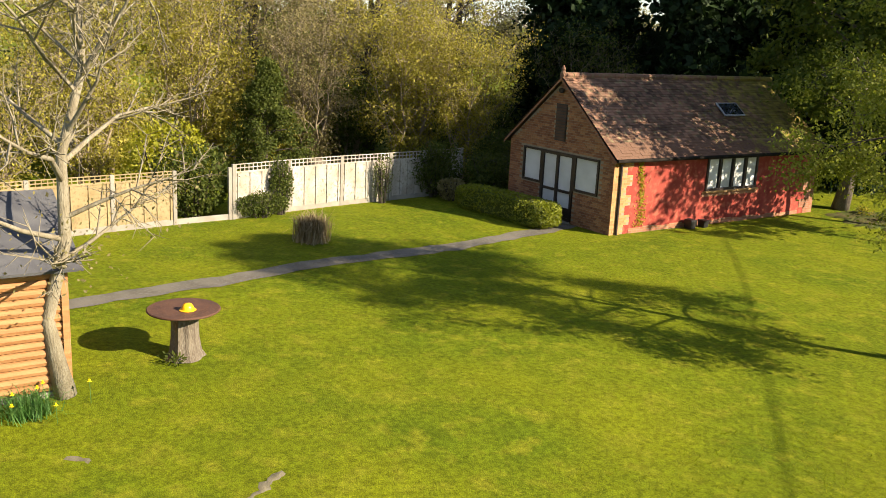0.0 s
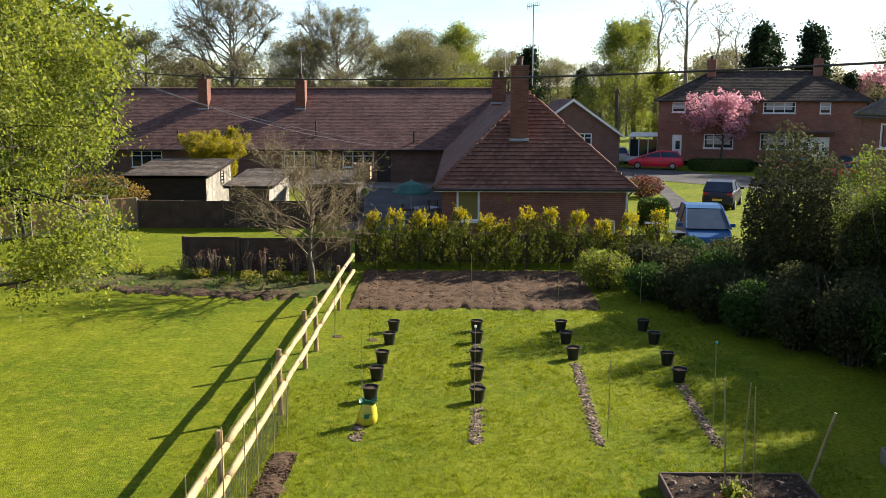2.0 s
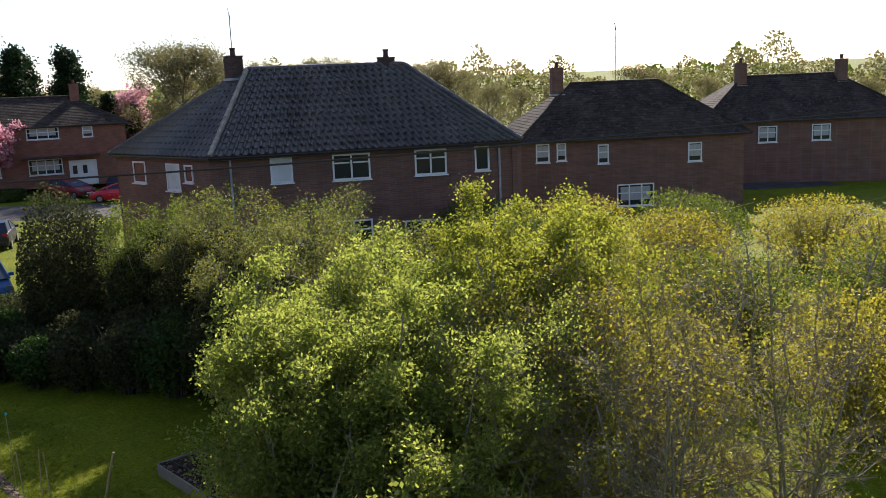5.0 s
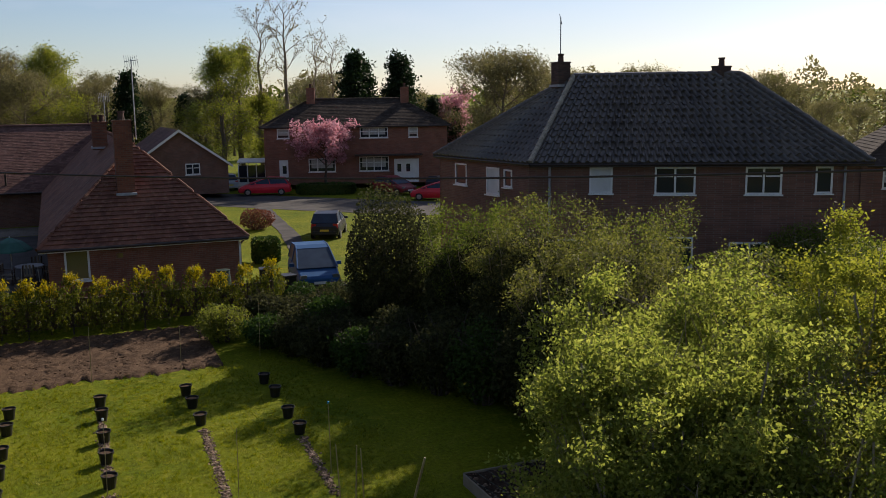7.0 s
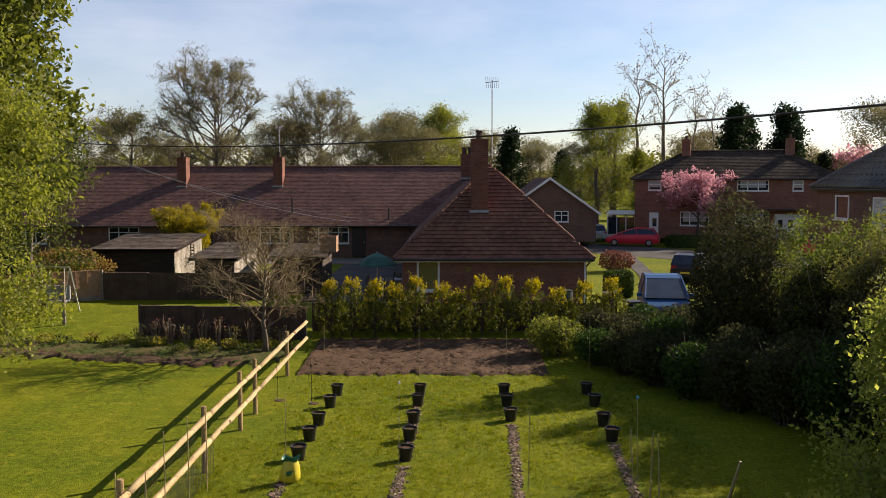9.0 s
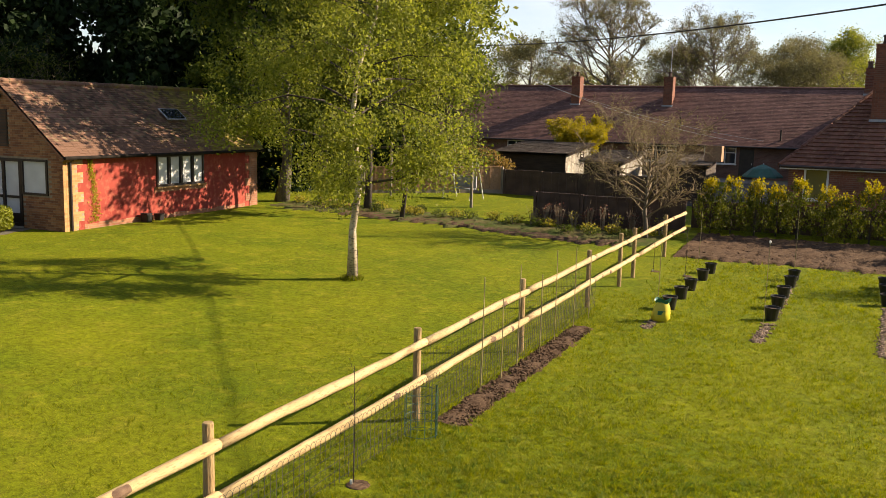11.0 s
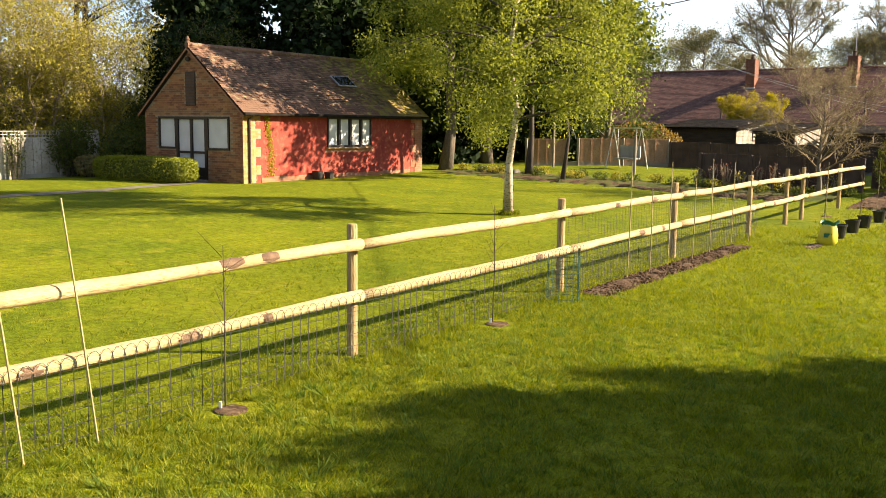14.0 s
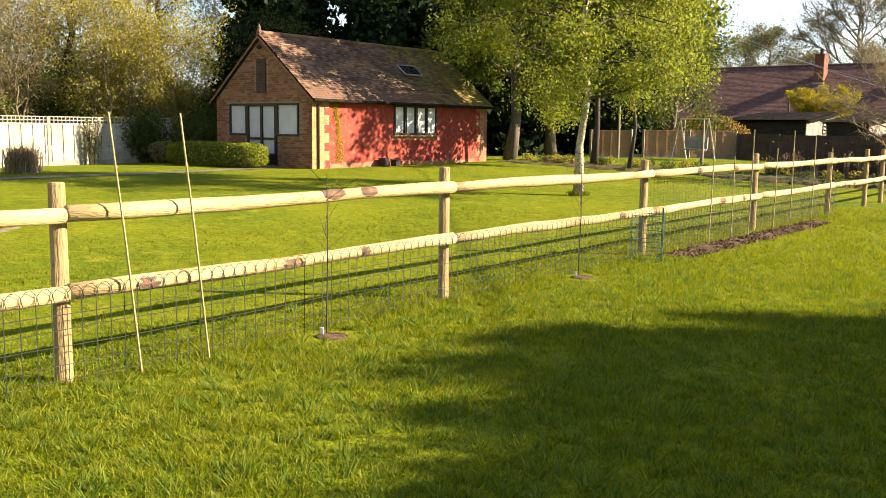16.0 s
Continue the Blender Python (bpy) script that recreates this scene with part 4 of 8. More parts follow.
def brick_field(parent, m, inside, x0, x1, z0, z1, material, singles=300, proud=0.010):
    """Stretcher-bond bricks on a wall's face where inside(x, z) holds; the lowest are single objects on one mesh."""
    r = np.random.default_rng(12)
    L, h, gap = 0.215, 0.065, 0.010
    one = moved(Geo().box((0, proud / 2 - 0.005, 0), (L, proud + 0.01, h)), Matrix.Identity(4))
    rest, first, k = Geo(), None, 0
    row = 0
    z = z0 + h / 2 + gap
    while z < z1:
        x = x0 + L / 2 - (L / 2 + gap / 2 if row % 2 else 0)
        while x - L / 2 < x1:
            a, b = max(x - L / 2, x0), min(x + L / 2, x1)
            if b - a > 0.05 and inside((a + b) / 2, z) and inside(a + 0.01, z) and inside(b - 0.01, z):
                dy = r.normal(0, 0.0015)
                if k < singles and b - a > L - 0.001:
                    if first is None:
                        first = put("brick", one, material, parent)
                        ob = first
                    else:
                        ob = new("brick", first.data)
                        ob.parent = parent
                    ob.matrix_basis = m @ Matrix.Translation((x, dy, z))
                    k += 1
                else:
                    rest.box(((a + b) / 2, proud / 2 - 0.005 + dy, z), (b - a, proud + 0.01, h), m=m)
            x += L + gap
        z += h + gap
        row += 1
    if rest.v:
        tagged(put("brickwork", rest, material, parent), kind="stuff")


outbuilding()


# ---- the terrace of bungalows with its hipped end wing ----
def terrace():
    e = thing("bungalow_terrace", "long brown-tiled brick bungalow terrace with a hipped end wing", "bungalow", (0, 0, 0))
    zg, ze = 0.38, 2.50
    # main range
    ya, yr, yb, zr, xl = 54.6, 60.0, 65.4, 6.35, -44.0
    holes = [(x + 44, x + 46.0, 0.95, 2.02) for x in (-38.0, -30.0, -24.0, -17.9, -8.0, -4.2)] + [(-12.0 + 44, -11.1 + 44, 0.0, 2.0), (-2.0 + 44, -1.1 + 44, 0.0, 2.0)]
    mw = frame_on((xl, ya + 0.35, zg), (1, 0), (0, -1))
    put("back_wall", moved(wall_with_holes(46.6, ze - zg, holes), mw), BRICK_DARK, e)
    for h in holes[:6]:
        window(e, mw, h[0], h[1], h[2], h[3], (0.33, 0.66), 0.06, WHITE, GLASS, WHITE, transom=0.68)
    for h in holes[6:]:
        d = put("door", moved(Geo().box(((h[0] + h[1]) / 2, -0.05, 1.0), (0.9, 0.05, 2.0)), mw), BLACKTRIM, e)
        put("handle", moved(Geo().box((h[1] - 0.12, 0.0, 1.0), (0.03, 0.05, 0.12)), mw), CHROME, d)
    put("front_wall", Geo().box((-18.9, yb - 0.4, (zg + ze) / 2), (50.0, 0.25, ze - zg)), BRICK_DARK, e)
    put("side_wall", Geo().prism([(ya + 0.6, zg), (yb - 0.5, zg), (yb - 0.5, ze), (yr, zr - 0.15), (ya + 0.6, ze)], lambda u, z: (xl + 0.1, u, z), lambda u, z: (xl + 0.35, u, z)), BRICK_DARK, e)
    roof_plane("roof_slope", [(xl, ya, ze), (3.0, ya, ze), (6.3, yr, zr), (xl, yr, zr)], TILE_BROWN, e, 0.16, 0.30, lap=0.007)
    roof_plane("roof_slope", [(6.3, yb, ze), (xl, yb, ze), (xl, yr, zr), (6.3, yr, zr)], TILE_BROWN, e, 0.3, 0.6)
    ridge_tiles([(xl, yr, zr), (6.3, yr, zr)], e, TILE_BROWN, 0.11)
    for x, pots in ((-14.0, 1), (-7.4, 1)):
        chimney(e, (x, 58.6), 0.62, 0.9, 4.9, 6.95, BRICK_STACK, pots)
    put("soil_pipe", Geo().tube([(-6.0, ya + 1.1, 3.2), (-6.0, ya + 1.1, 4.3)], 0.06, 8), BLACKTRIM, e)
    put("soil_pipe", Geo().tube([(0.4, ya + 0.6, 2.8), (0.4, ya + 0.6, 3.6)], 0.06, 8), BLACKTRIM, e)
    put("soil_pipe", Geo().tube([(-14.9, ya + 0.6, 2.8), (-14.9, ya + 0.6, 3.7)], 0.06, 8), BLACKTRIM, e)
    put("gutter", Geo().tube([(xl, ya - 0.05, ze - 0.04), (2.6, ya - 0.05, ze - 0.04)], 0.06, 8), BLACKTRIM, e)
    # wing
    wx0, wx1, wy, o = 2.68, 9.6, 30.4, 0.32
    mf = frame_on((wx0, wy, zg), (1, 0), (0, -1))
    hole = (0.55, 1.42, 0.85, 2.05)
    put("wing_wall", moved(wall_with_holes(wx1 - wx0, ze - zg, [hole]), mf), BRICK_RED, e, "red-brown brick end wall")
    window(e, mf, *hole, (), 0.075, WHITE, GLASSY, WHITE)
    put("air_brick", moved(Geo().box((2.48, 0.006, 1.68), (0.24, 0.02, 0.16)), mf), TILE_OLD, e)
    for x, s in ((wx0, 1), (wx1, -1)):
        put("wing_wall", Geo().box((x + s * 0.11, (wy + 0.23 + 56) / 2, (zg + ze) / 2), (0.22, 56 - wy - 0.23, ze - zg)), BRICK_RED, e)
    put("corner_board", moved(Geo().box((wx1 - wx0 + 0.02, 0.03, 1.0), (0.07, 0.07, 2.0)), mf), WHITE, e)
    a0, a1, b0 = wx0 - o, wx1 + o, wy - o
    xm, zp = (a0 + a1) / 2, 6.05
    ap = b0 + (a1 - a0) / 2
    z0 = ze - 0.02
    # the wing takes the tile copy with sunlight in its colour
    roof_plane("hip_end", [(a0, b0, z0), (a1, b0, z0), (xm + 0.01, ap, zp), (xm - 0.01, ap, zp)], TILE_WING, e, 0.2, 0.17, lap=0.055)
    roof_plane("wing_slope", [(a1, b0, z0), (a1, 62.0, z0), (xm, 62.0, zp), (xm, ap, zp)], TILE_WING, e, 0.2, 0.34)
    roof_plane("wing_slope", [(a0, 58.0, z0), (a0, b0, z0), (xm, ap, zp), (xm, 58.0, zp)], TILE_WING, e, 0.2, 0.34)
    ridge_tiles([(xm, ap, zp), (xm, 60.0, zp)], e, TILE_WING, 0.11)
    ridge_tiles([(a0, b0, z0 + 0.02), (xm, ap, zp)], e, TILE_WING, 0.09, "hip", 0.30)
    ridge_tiles([(a1, b0, z0 + 0.02), (xm, ap, zp)], e, TILE_WING, 0.09, "hip", 0.30)
    put("fascia", Geo().box(((a0 + a1) / 2, b0 + 0.03, z0 - 0.07), (a1 - a0 - 0.04, 0.04, 0.10)), WHITE, e)
    put("gutter", Geo().tube([(a0, b0 - 0.05, z0 - 0.02), (a1, b0 - 0.05, z0 - 0.03)], 0.055, 8), BLACKTRIM, e)
    put("downpipe", Geo().tube([(a1 - 0.1, b0 + 0.1, z0 - 0.05), (wx1 + 0.08, wy + 0.2, z0 - 0.35), (wx1 + 0.08, wy + 0.2, zg)], 0.04, 8), BLACKTRIM, e)
    chimney(e, (5.65, 32.15), 0.66, 0.66, 4.1, 7.0, BRICK_STACK, 1)
    chimney(e, (5.35, 44.0), 0.7, 0.7, 5.4, 6.75, BRICK_STACK, 2)
    return e


terrace()


# ---- the splayed two-storey house ----
def house_splayed():
    A, B, C = Vector((20.7, 27.0)), Vector((32.1, 20.4)), Vector((19.7, 34.6))
    e = thing("semi_detached_house", "two-storey brown brick semi with hipped dark pantile roof", "house", (0, 0, 0))
    zg, ze, zr = 0.1, 5.1, 8.6
    u, v = (B - A).normalized(), (C - A).normalized()
    nu, nv = Vector((u.y, -u.x)), Vector((-v.y, v.x))
    A2, B2, C2 = A - nu * 0.35 + v * 0.1, B - u * 0.35 - nu * 0.35, C - v * 0.3 - nv * 0.35
    mf = frame_on((A2.x, A2.y, zg), u, nu)
    L = (B2 - A2).length
    wins = [(2.65, 3.57, 3.86, 4.92), (5.23, 6.83, 3.82, 4.92), (8.75, 10.15, 3.82, 4.92), (11.4, 12.06, 3.86, 4.92), (5.17, 6.81, 0.85, 2.1), (8.2, 9.8, 0.6, 1.9), (1.4, 2.3, 0.0, 2.0)]
    holes = [(a - 0.2, b - 0.2, c - zg, d - zg) for a, b, c, d in wins]
    put("front_wall", moved(wall_with_holes(L, ze - zg, holes), mf), BRICK_DARK, e)
    panes = [BLIND, GLASS, GLASS, GLASS, GLASS, GLASS, BLACKTRIM]
    for h, p, k in zip(holes, panes, ((), (0.5,), (0.5,), (), (0.5,), (0.5,), ())):
        w = window(e, mf, *h, k, 0.075, WHITE, p, WHITE, transom=0.66 if k else None)
        if p is GLASS and k:
            put("curtain", moved(Geo().box((h[1] - 0.30, -0.03, (h[2] + h[3]) / 2), (0.42, 0.01, h[3] - h[2] - 0.2)), mf), CURTAIN, w)
    ms = frame_on((A2.x, A2.y, zg), v, nv)
    Ls = (C2 - A2).length
    sw = [(1.25, 1.85, 4.0, 4.75, GLASS), (2.2, 3.2, 3.6, 4.78, BLIND), (4.8, 5.8, 3.85, 4.82, GLASS)]
    put("side_wall", moved(wall_with_holes(Ls, ze - zg, [(a - 0.1, b - 0.1, c - zg, d - zg) for a, b, c, d, _ in sw]), ms), BRICK_DARK, e)
    for a, b, c, d, p in sw:
        window(e, ms, a - 0.1, b - 0.1, c - zg, d - zg, (), 0.07, WHITE, p, WHITE)
    back = C2 + Vector((4.0, 3.0))
    D2 = B2 - nu * 7.0
    for p, q in ((C2, back), (back, D2), (D2, B2)):
        d = (q - p).normalized()
        put("rear_wall", moved(wall_with_holes((q - p).length - 0.02, ze - zg, []), frame_on((p.x, p.y, zg), d, (d.y, -d.x))), BRICK_DARK, e)
    R1, R2 = Vector((24.1, 29.3)), Vector((30.1, 25.75))
    bk, D = back + Vector((0.5, 0.6)), D2 + Vector((0.7, 0.3))
    P = lambda p, z: (p.x, p.y, z)
    roof_plane("front_slope", [P(A, ze), P(B, ze), P(R2, zr), P(R1, zr)], TILE_PAN, e, 0.36, 0.33, lap=0.05, waves=0.13)
    roof_plane("hip_end", [P(C, ze), P(A, ze), P(R1, zr), P(R1 + Vector((-0.01, 0.02)), zr)], TILE_PAN, e, 0.36, 0.33, lap=0.05, waves=0.11)
    roof_plane("hip_end", [P(B, ze), P(D, ze), P(R2 + Vector((0.02, 0.01)), zr), P(R2, zr)], TILE_PAN, e, 0.36, 0.33, lap=0.05, waves=0.11)
    roof_plane("rear_slope", [P(D, ze), P(bk, ze), P(R1, zr), P(R2, zr)], TILE_PAN, e, 0.5, 0.6)
    roof_plane("rear_slope", [P(bk, ze), P(C, ze), P(R1 + Vector((-0.01, 0.02)), zr), P(R1, zr)], TILE_PAN, e, 0.5, 0.6)
    ridge_tiles([P(R1, zr + 0.03), P(R2, zr + 0.03)], e, TILE_PAN, 0.13)
    ridge_tiles([P(A, ze + 0.05), P(R1, zr + 0.05)], e, MORTAR, 0.12, "hip")
    ridge_tiles([P(B, ze + 0.05), P(R2, zr + 0.05)], e, TILE_PAN, 0.11, "hip")
    ridge_tiles([P(C, ze + 0.05), P(R1, zr + 0.05)], e, TILE_PAN, 0.11, "hip")
    for p, q in ((A, B), (A, C)):
        put("gutter", Geo().tube([P(p, ze - 0.05), P(q, ze - 0.05)], 0.06, 8), BLACKTRIM, e)
        put("fascia", Geo().tube([P(p + (R1 - p) * 0.02, ze - 0.10), P(q + (R1 - q) * 0.02, ze - 0.10)], 0.07, 4), BLACKTRIM, e)
    for k in (0.85, 12.3):
        p = A2 + u * k + nu * 0.06
        put("downpipe", Geo().tube([(p.x, p.y, ze - 0.1), (p.x, p.y, zg)], 0.05, 8), LEAD, e)
        q = A2 + u * k - nu * 0.5
        put("vent_pipe", Geo().tube([(q.x, q.y, ze + 0.2), (q.x, q.y, ze + 1.0)], 0.05, 8), LEAD, e)
        put("pipe_collar", Geo().box((q.x, q.y, ze + 0.45), (0.5, 0.4, 0.05), math.atan2(u.y, u.x)), LEAD, e)
    chimney(e, (R1.x - 0.45, R1.y + 0.35), 0.6, 0.6, zr - 0.5, zr + 0.58, STACK_DARK, 1)
    chimney(e, (R2.x - 0.6, R2.y + 0.5), 0.62, 0.5, zr - 0.4, zr + 0.3, STACK_DARK, 1)
    return e


house_splayed()


def hipped_house(name, label, a, b, depth, zg, ze, zr, inset, wins, brick, tiles, doors=(), chims=(0.25, 0.78), stack=1.0, porch=None):
    """A two-storey house: front wall from a to b (seen side), hipped roof, openings as (x0, x1, z0, z1)."""
    a, b = Vector(a), Vector(b)
    u = (b - a).normalized()
    n = Vector((u.y, -u.x))
    L = (b - a).length
    e = thing(name, label, "house", (0, 0, 0))
    m = frame_on((a.x, a.y, zg), u, n)
    holes = [(x0, x1, z0 - zg, z1 - zg) for x0, x1, z0, z1 in wins]
    put("front_wall", moved(wall_with_holes(L, ze - zg, holes), m), brick, e)
    for h in holes:
        if h[2] < 0.25:
            d = put("door", moved(Geo().box(((h[0] + h[1]) / 2, -0.06, (h[2] + h[3]) / 2), (h[1] - h[0], 0.06, h[3] - h[2])), m), WHITE, e)
            for i in range(max(1, int((h[1] - h[0]) / 0.8))):
                put("door_light", moved(Geo().box((h[0] + 0.45 + i * 0.8, -0.02, h[2] + 1.3), (0.35, 0.02, 0.7)), m), GLASS, d)
        else:
            k = max(1, round((h[1] - h[0]) / 0.75))
            w = window(e, m, *h, tuple(i / k for i in range(1, k)), 0.08, WHITE, GLASS, WHITE, transom=0.6)
            put("curtain", moved(Geo().box(((h[0] + h[1]) / 2, -0.008, (h[2] + h[3]) / 2 + 0.1), ((h[1] - h[0]) * 0.8, 0.004, (h[3] - h[2]) * 0.6)), m), CURTAIN, w)
    p, q = a - n * depth, b - n * depth
    for s, t in ((a - n * 0.23, p), (p, q), (q, b - n * 0.23)):
        d = (t - s).normalized()
        put("side_wall", moved(wall_with_holes((t - s).length, ze - zg, []), frame_on((s.x, s.y, zg), d, (-d.y, d.x))), brick, e)
    o = 0.35
    A, B, Q, P = a + (n - u) * o, b + (n + u) * o, q + (u - n) * o, p - (u + n) * o
    R1, R2 = a + u * inset - n * depth / 2, b - u * inset - n * depth / 2
    V = lambda w, z: (w.x, w.y, z)
    roof_plane("front_slope", [V(A, ze), V(B, ze), V(R2, zr), V(R1, zr)], tiles, e, 0.25, 0.35)
    roof_plane("rear_slope", [V(Q, ze), V(P, ze), V(R1, zr), V(R2, zr)], tiles, e, 0.4, 0.6)
    roof_plane("hip_end", [V(P, ze), V(A, ze), V(R1, zr), V(R1 - u * 0.01, zr)], tiles, e, 0.25, 0.35)
    roof_plane("hip_end", [V(B, ze), V(Q, ze), V(R2 + u * 0.01, zr), V(R2, zr)], tiles, e, 0.25, 0.35)
    ridge_tiles([V(R1, zr), V(R2, zr)], e, tiles, 0.12)
    ridge_tiles([V(A, ze), V(R1, zr)], e, tiles, 0.1, "hip")
    ridge_tiles([V(B, ze), V(R2, zr)], e, tiles, 0.1, "hip")
    put("gutter", Geo().tube([V(A, ze - 0.05), V(B, ze - 0.05)], 0.07, 6), BLACKTRIM, e)
    rz = math.atan2(u.y, u.x)
    for k in chims:
        c = a + u * (L * k) - n * (depth / 2 - 0.5)
        chimney(e, (c.x, c.y), 0.75, 0.6, zr - 0.8, zr + stack, brick, 1, rz=rz)
    if porch:
        g = Geo().box((porch[0], 0.55, porch[2]), (porch[1], 1.1, 0.12))
        put("porch_roof", moved(g, m), BLACKTRIM, e)
    return e


hipped_house("semi_detached_house", "red brick two-storey semi with dark hipped roof and white windows", (20.3, 75.0), (35.8, 70.2), 8.0, 0.4, 5.5, 7.9, 4.0,
             [(1.14, 2.22, 4.5, 5.35), (4.0, 6.4, 4.45, 5.35), (8.41, 10.92, 4.45, 5.4), (12.75, 13.58, 4.45, 5.35), (8.3, 10.94, 1.5, 2.8), (3.82, 6.2, 1.5, 2.7), (1.24, 2.02, 0.45, 2.6), (11.42, 13.64, 0.45, 2.55)],
             BRICK_RED, TILE_GREY, porch=(10.9, 6.0, 2.55))
hipped_house("semi_detached_house", "brown brick semi with hipped roof, hazy beyond the splayed house", (44.0, 31.5), (55.6, 23.2), 8.0, -0.8, 3.9, 7.3, 4.2,
             [(0.9, 1.75, 2.6, 3.75), (2.2, 2.8, 2.65, 3.75), (4.8, 5.5, 2.35, 3.55), (10.6, 11.5, 2.2, 3.4), (6.0, 8.4, -0.4, 1.0)], BRICK_DARK, TILE_GREY, chims=(0.22,))
hipped_house("semi_detached_house", "distant brown brick semi with hipped dark roof", (62.0, 30.0), (74.0, 20.0), 8.0, -0.8, 4.0, 7.2, 4.2,
             [(1.0, 2.4, 2.4, 3.6), (4.0, 5.4, 2.4, 3.6), (8.0, 9.4, 2.4, 3.6)], BRICK_DARK, TILE_GREY, chims=(0.25, 0.75))


def gabled_bungalow():
    e = thing("gabled_bungalow", "brown brick bungalow with white barge boards on its gable", "bungalow", (0, 0, 0))
    xa, xm, xb, y, zg, ze, zr = 8.6, 12.4, 16.2, 70.0, 0.4, 2.9, 5.6
    m = frame_on((xa, y, zg), (1, 0), (0, -1))
    hole = (4.2, 5.35, 1.65, 2.5)
    put("front_wall", moved(wall_with_holes(xb - xa, ze - zg, [(4.2, 5.35, 1.6, 2.499)]), m), BRICK_DARK, e)
    put("gable", Geo().prism([(xa, ze), (xb, ze), (xm, zr - 0.1)], lambda u, z: (u, y, z), lambda u, z: (u, y + 0.22, z)), BRICK_DARK, e)
    window(e, m, 4.2, 5.35, 1.6, 2.499, (0.5,), 0.08, WHITE, GLASS, WHITE, transom=0.6)
    put("side_wall", Geo().box((xb - 0.11, y + 6, (zg + ze) / 2), (0.22, 11.5, ze - zg)), BRICK_DARK, e)
    put("side_wall", Geo().box((xa + 0.11, y + 6, (zg + ze) / 2), (0.22, 11.5, ze - zg)), BRICK_DARK, e)
    put("rear_wall", Geo().box(((xa + xb) / 2, y + 12, (zg + ze) / 2), (xb - xa, 0.22, ze - zg)), BRICK_DARK, e)
    for s in (-1, 1):
        ex = xm + s * (xb - xm + 0.35)
        roof_plane("roof_slope", [(ex, y - 0.3, ze - 0.25), (ex, y + 12.3, ze - 0.25), (xm, y + 12.3, zr), (xm, y - 0.3, zr)], TILE_BROWN, e, 0.3, 0.4)
        g = Geo()
        a, b = Vector((xm, y - 0.34, zr + 0.05)), Vector((ex, y - 0.34, ze - 0.2))
        g.quad(a, b, b + Vector((0, 0, -0.2)), a + Vector((0, 0, -0.22)))
        g.quad(a + Vector((0, 0.04, 0)), a + Vector((0, 0.04, -0.22)), b + Vector((0, 0.04, -0.2)), b + Vector((0, 0.04, 0)))
        put("barge_board", g, WHITE, e)
    return e


gabled_bungalow()


# ---- the rail fence across the lawn ----
POSTS = [-8.2, -3.95, 0.0, 4.28, 8.36, 12.61, 15.52, 16.92, 21.0]


def rail_fence():
    e = thing("rail_fence", "new peeled round-pole fence of two rails on posts with wire mesh", "fence", (0, 0, 0))
    r = np.random.default_rng(21)
    for y in POSTS:
        h = 1.28 + r.uniform(-0.02, 0.03)
        put("post", Geo().lathe([(0.056, -0.05), (0.054, 0.3), (0.052, h - 0.012), (0.045, h)], (-0.02 + r.normal(0, 0.008), y, 0), 12), POSTWOOD, e, smooth=False)
    ends = [-8.4, *POSTS[1:-1], 23.75]
    for z, name in ((1.10, "top_rail"), (0.60, "lower_rail")):
        for a, b in zip(ends[:-1], ends[1:]):
            n = 9
            pts = [(0.085 + r.normal(0, 0.004), a + 0.01 + (b - a - 0.02) * i / n, z + r.normal(0, 0.003) + 0.008 * math.sin(i * 0.7 + a)) for i in range(n + 1)]
            rad = [0.055 + 0.005 * math.sin(i * 0.9 + b) + r.normal(0, 0.0015) for i in range(n + 1)]
            rail = put(name, Geo().tube(pts, rad, 10), RAILWOOD, e, smooth=True)
            if r.uniform() < 0.75:
                for k in range(r.integers(1, 4)):
                    i = int(r.integers(1, n - 1))
                    p, q = Vector(pts[i]), Vector(pts[i + 1])
                    s = r.uniform(0.1, 0.6)
                    o = Vector((0.012, 0, r.uniform(-0.006, 0.012)))
                    put("bark_patch", Geo().tube([p + o, p + (q - p) * s * 0.5 + o, p + (q - p) * s + o], [rad[i] * 0.80, rad[i] * 0.955, rad[i + 1] * 0.80], 8), BARK_PATCH, rail)
    # sheep netting stapled to the lower rail
    g = Geo()
    y = -8.2
    while y < 12.6:
        g.tube([(0.150, y, 0.0), (0.152, y, 0.56)], 0.0034, 3, caps=False)
        if y < 4.5:
            g.tube([(0.152, y + 0.06 - 0.06 * math.cos(k * 0.628), 0.56 + 0.095 * math.sin(k * 0.628)) for k in range(6)], 0.003, 3, caps=False)
        y += 0.10
    for z in (0.06, 0.16, 0.27, 0.38, 0.48, 0.56):
        g.tube([(0.150 + r.normal(0, 0.004), -8.2 + i * 0.65, z + r.normal(0, 0.006)) for i in range(33)], 0.0032, 3, caps=False)
    put("wire_netting", g, WIRE, e, "thin galvanised wire netting")
    g = Geo()
    for i in range(75):
        y = 4.4 + i * 0.105
        g.tube([(-0.09, y, 0.0), (-0.09, y, 1.0)], 0.002, 3, caps=False)
    for i in range(10):
        g.tube([(-0.09, 4.4 + j * 0.8, 0.05 + i * 0.105) for j in range(11)], 0.002, 3, caps=False)
    put("wire_netting", g, WIRE, e, "thin galvanised wire netting")
    return e


rail_fence()


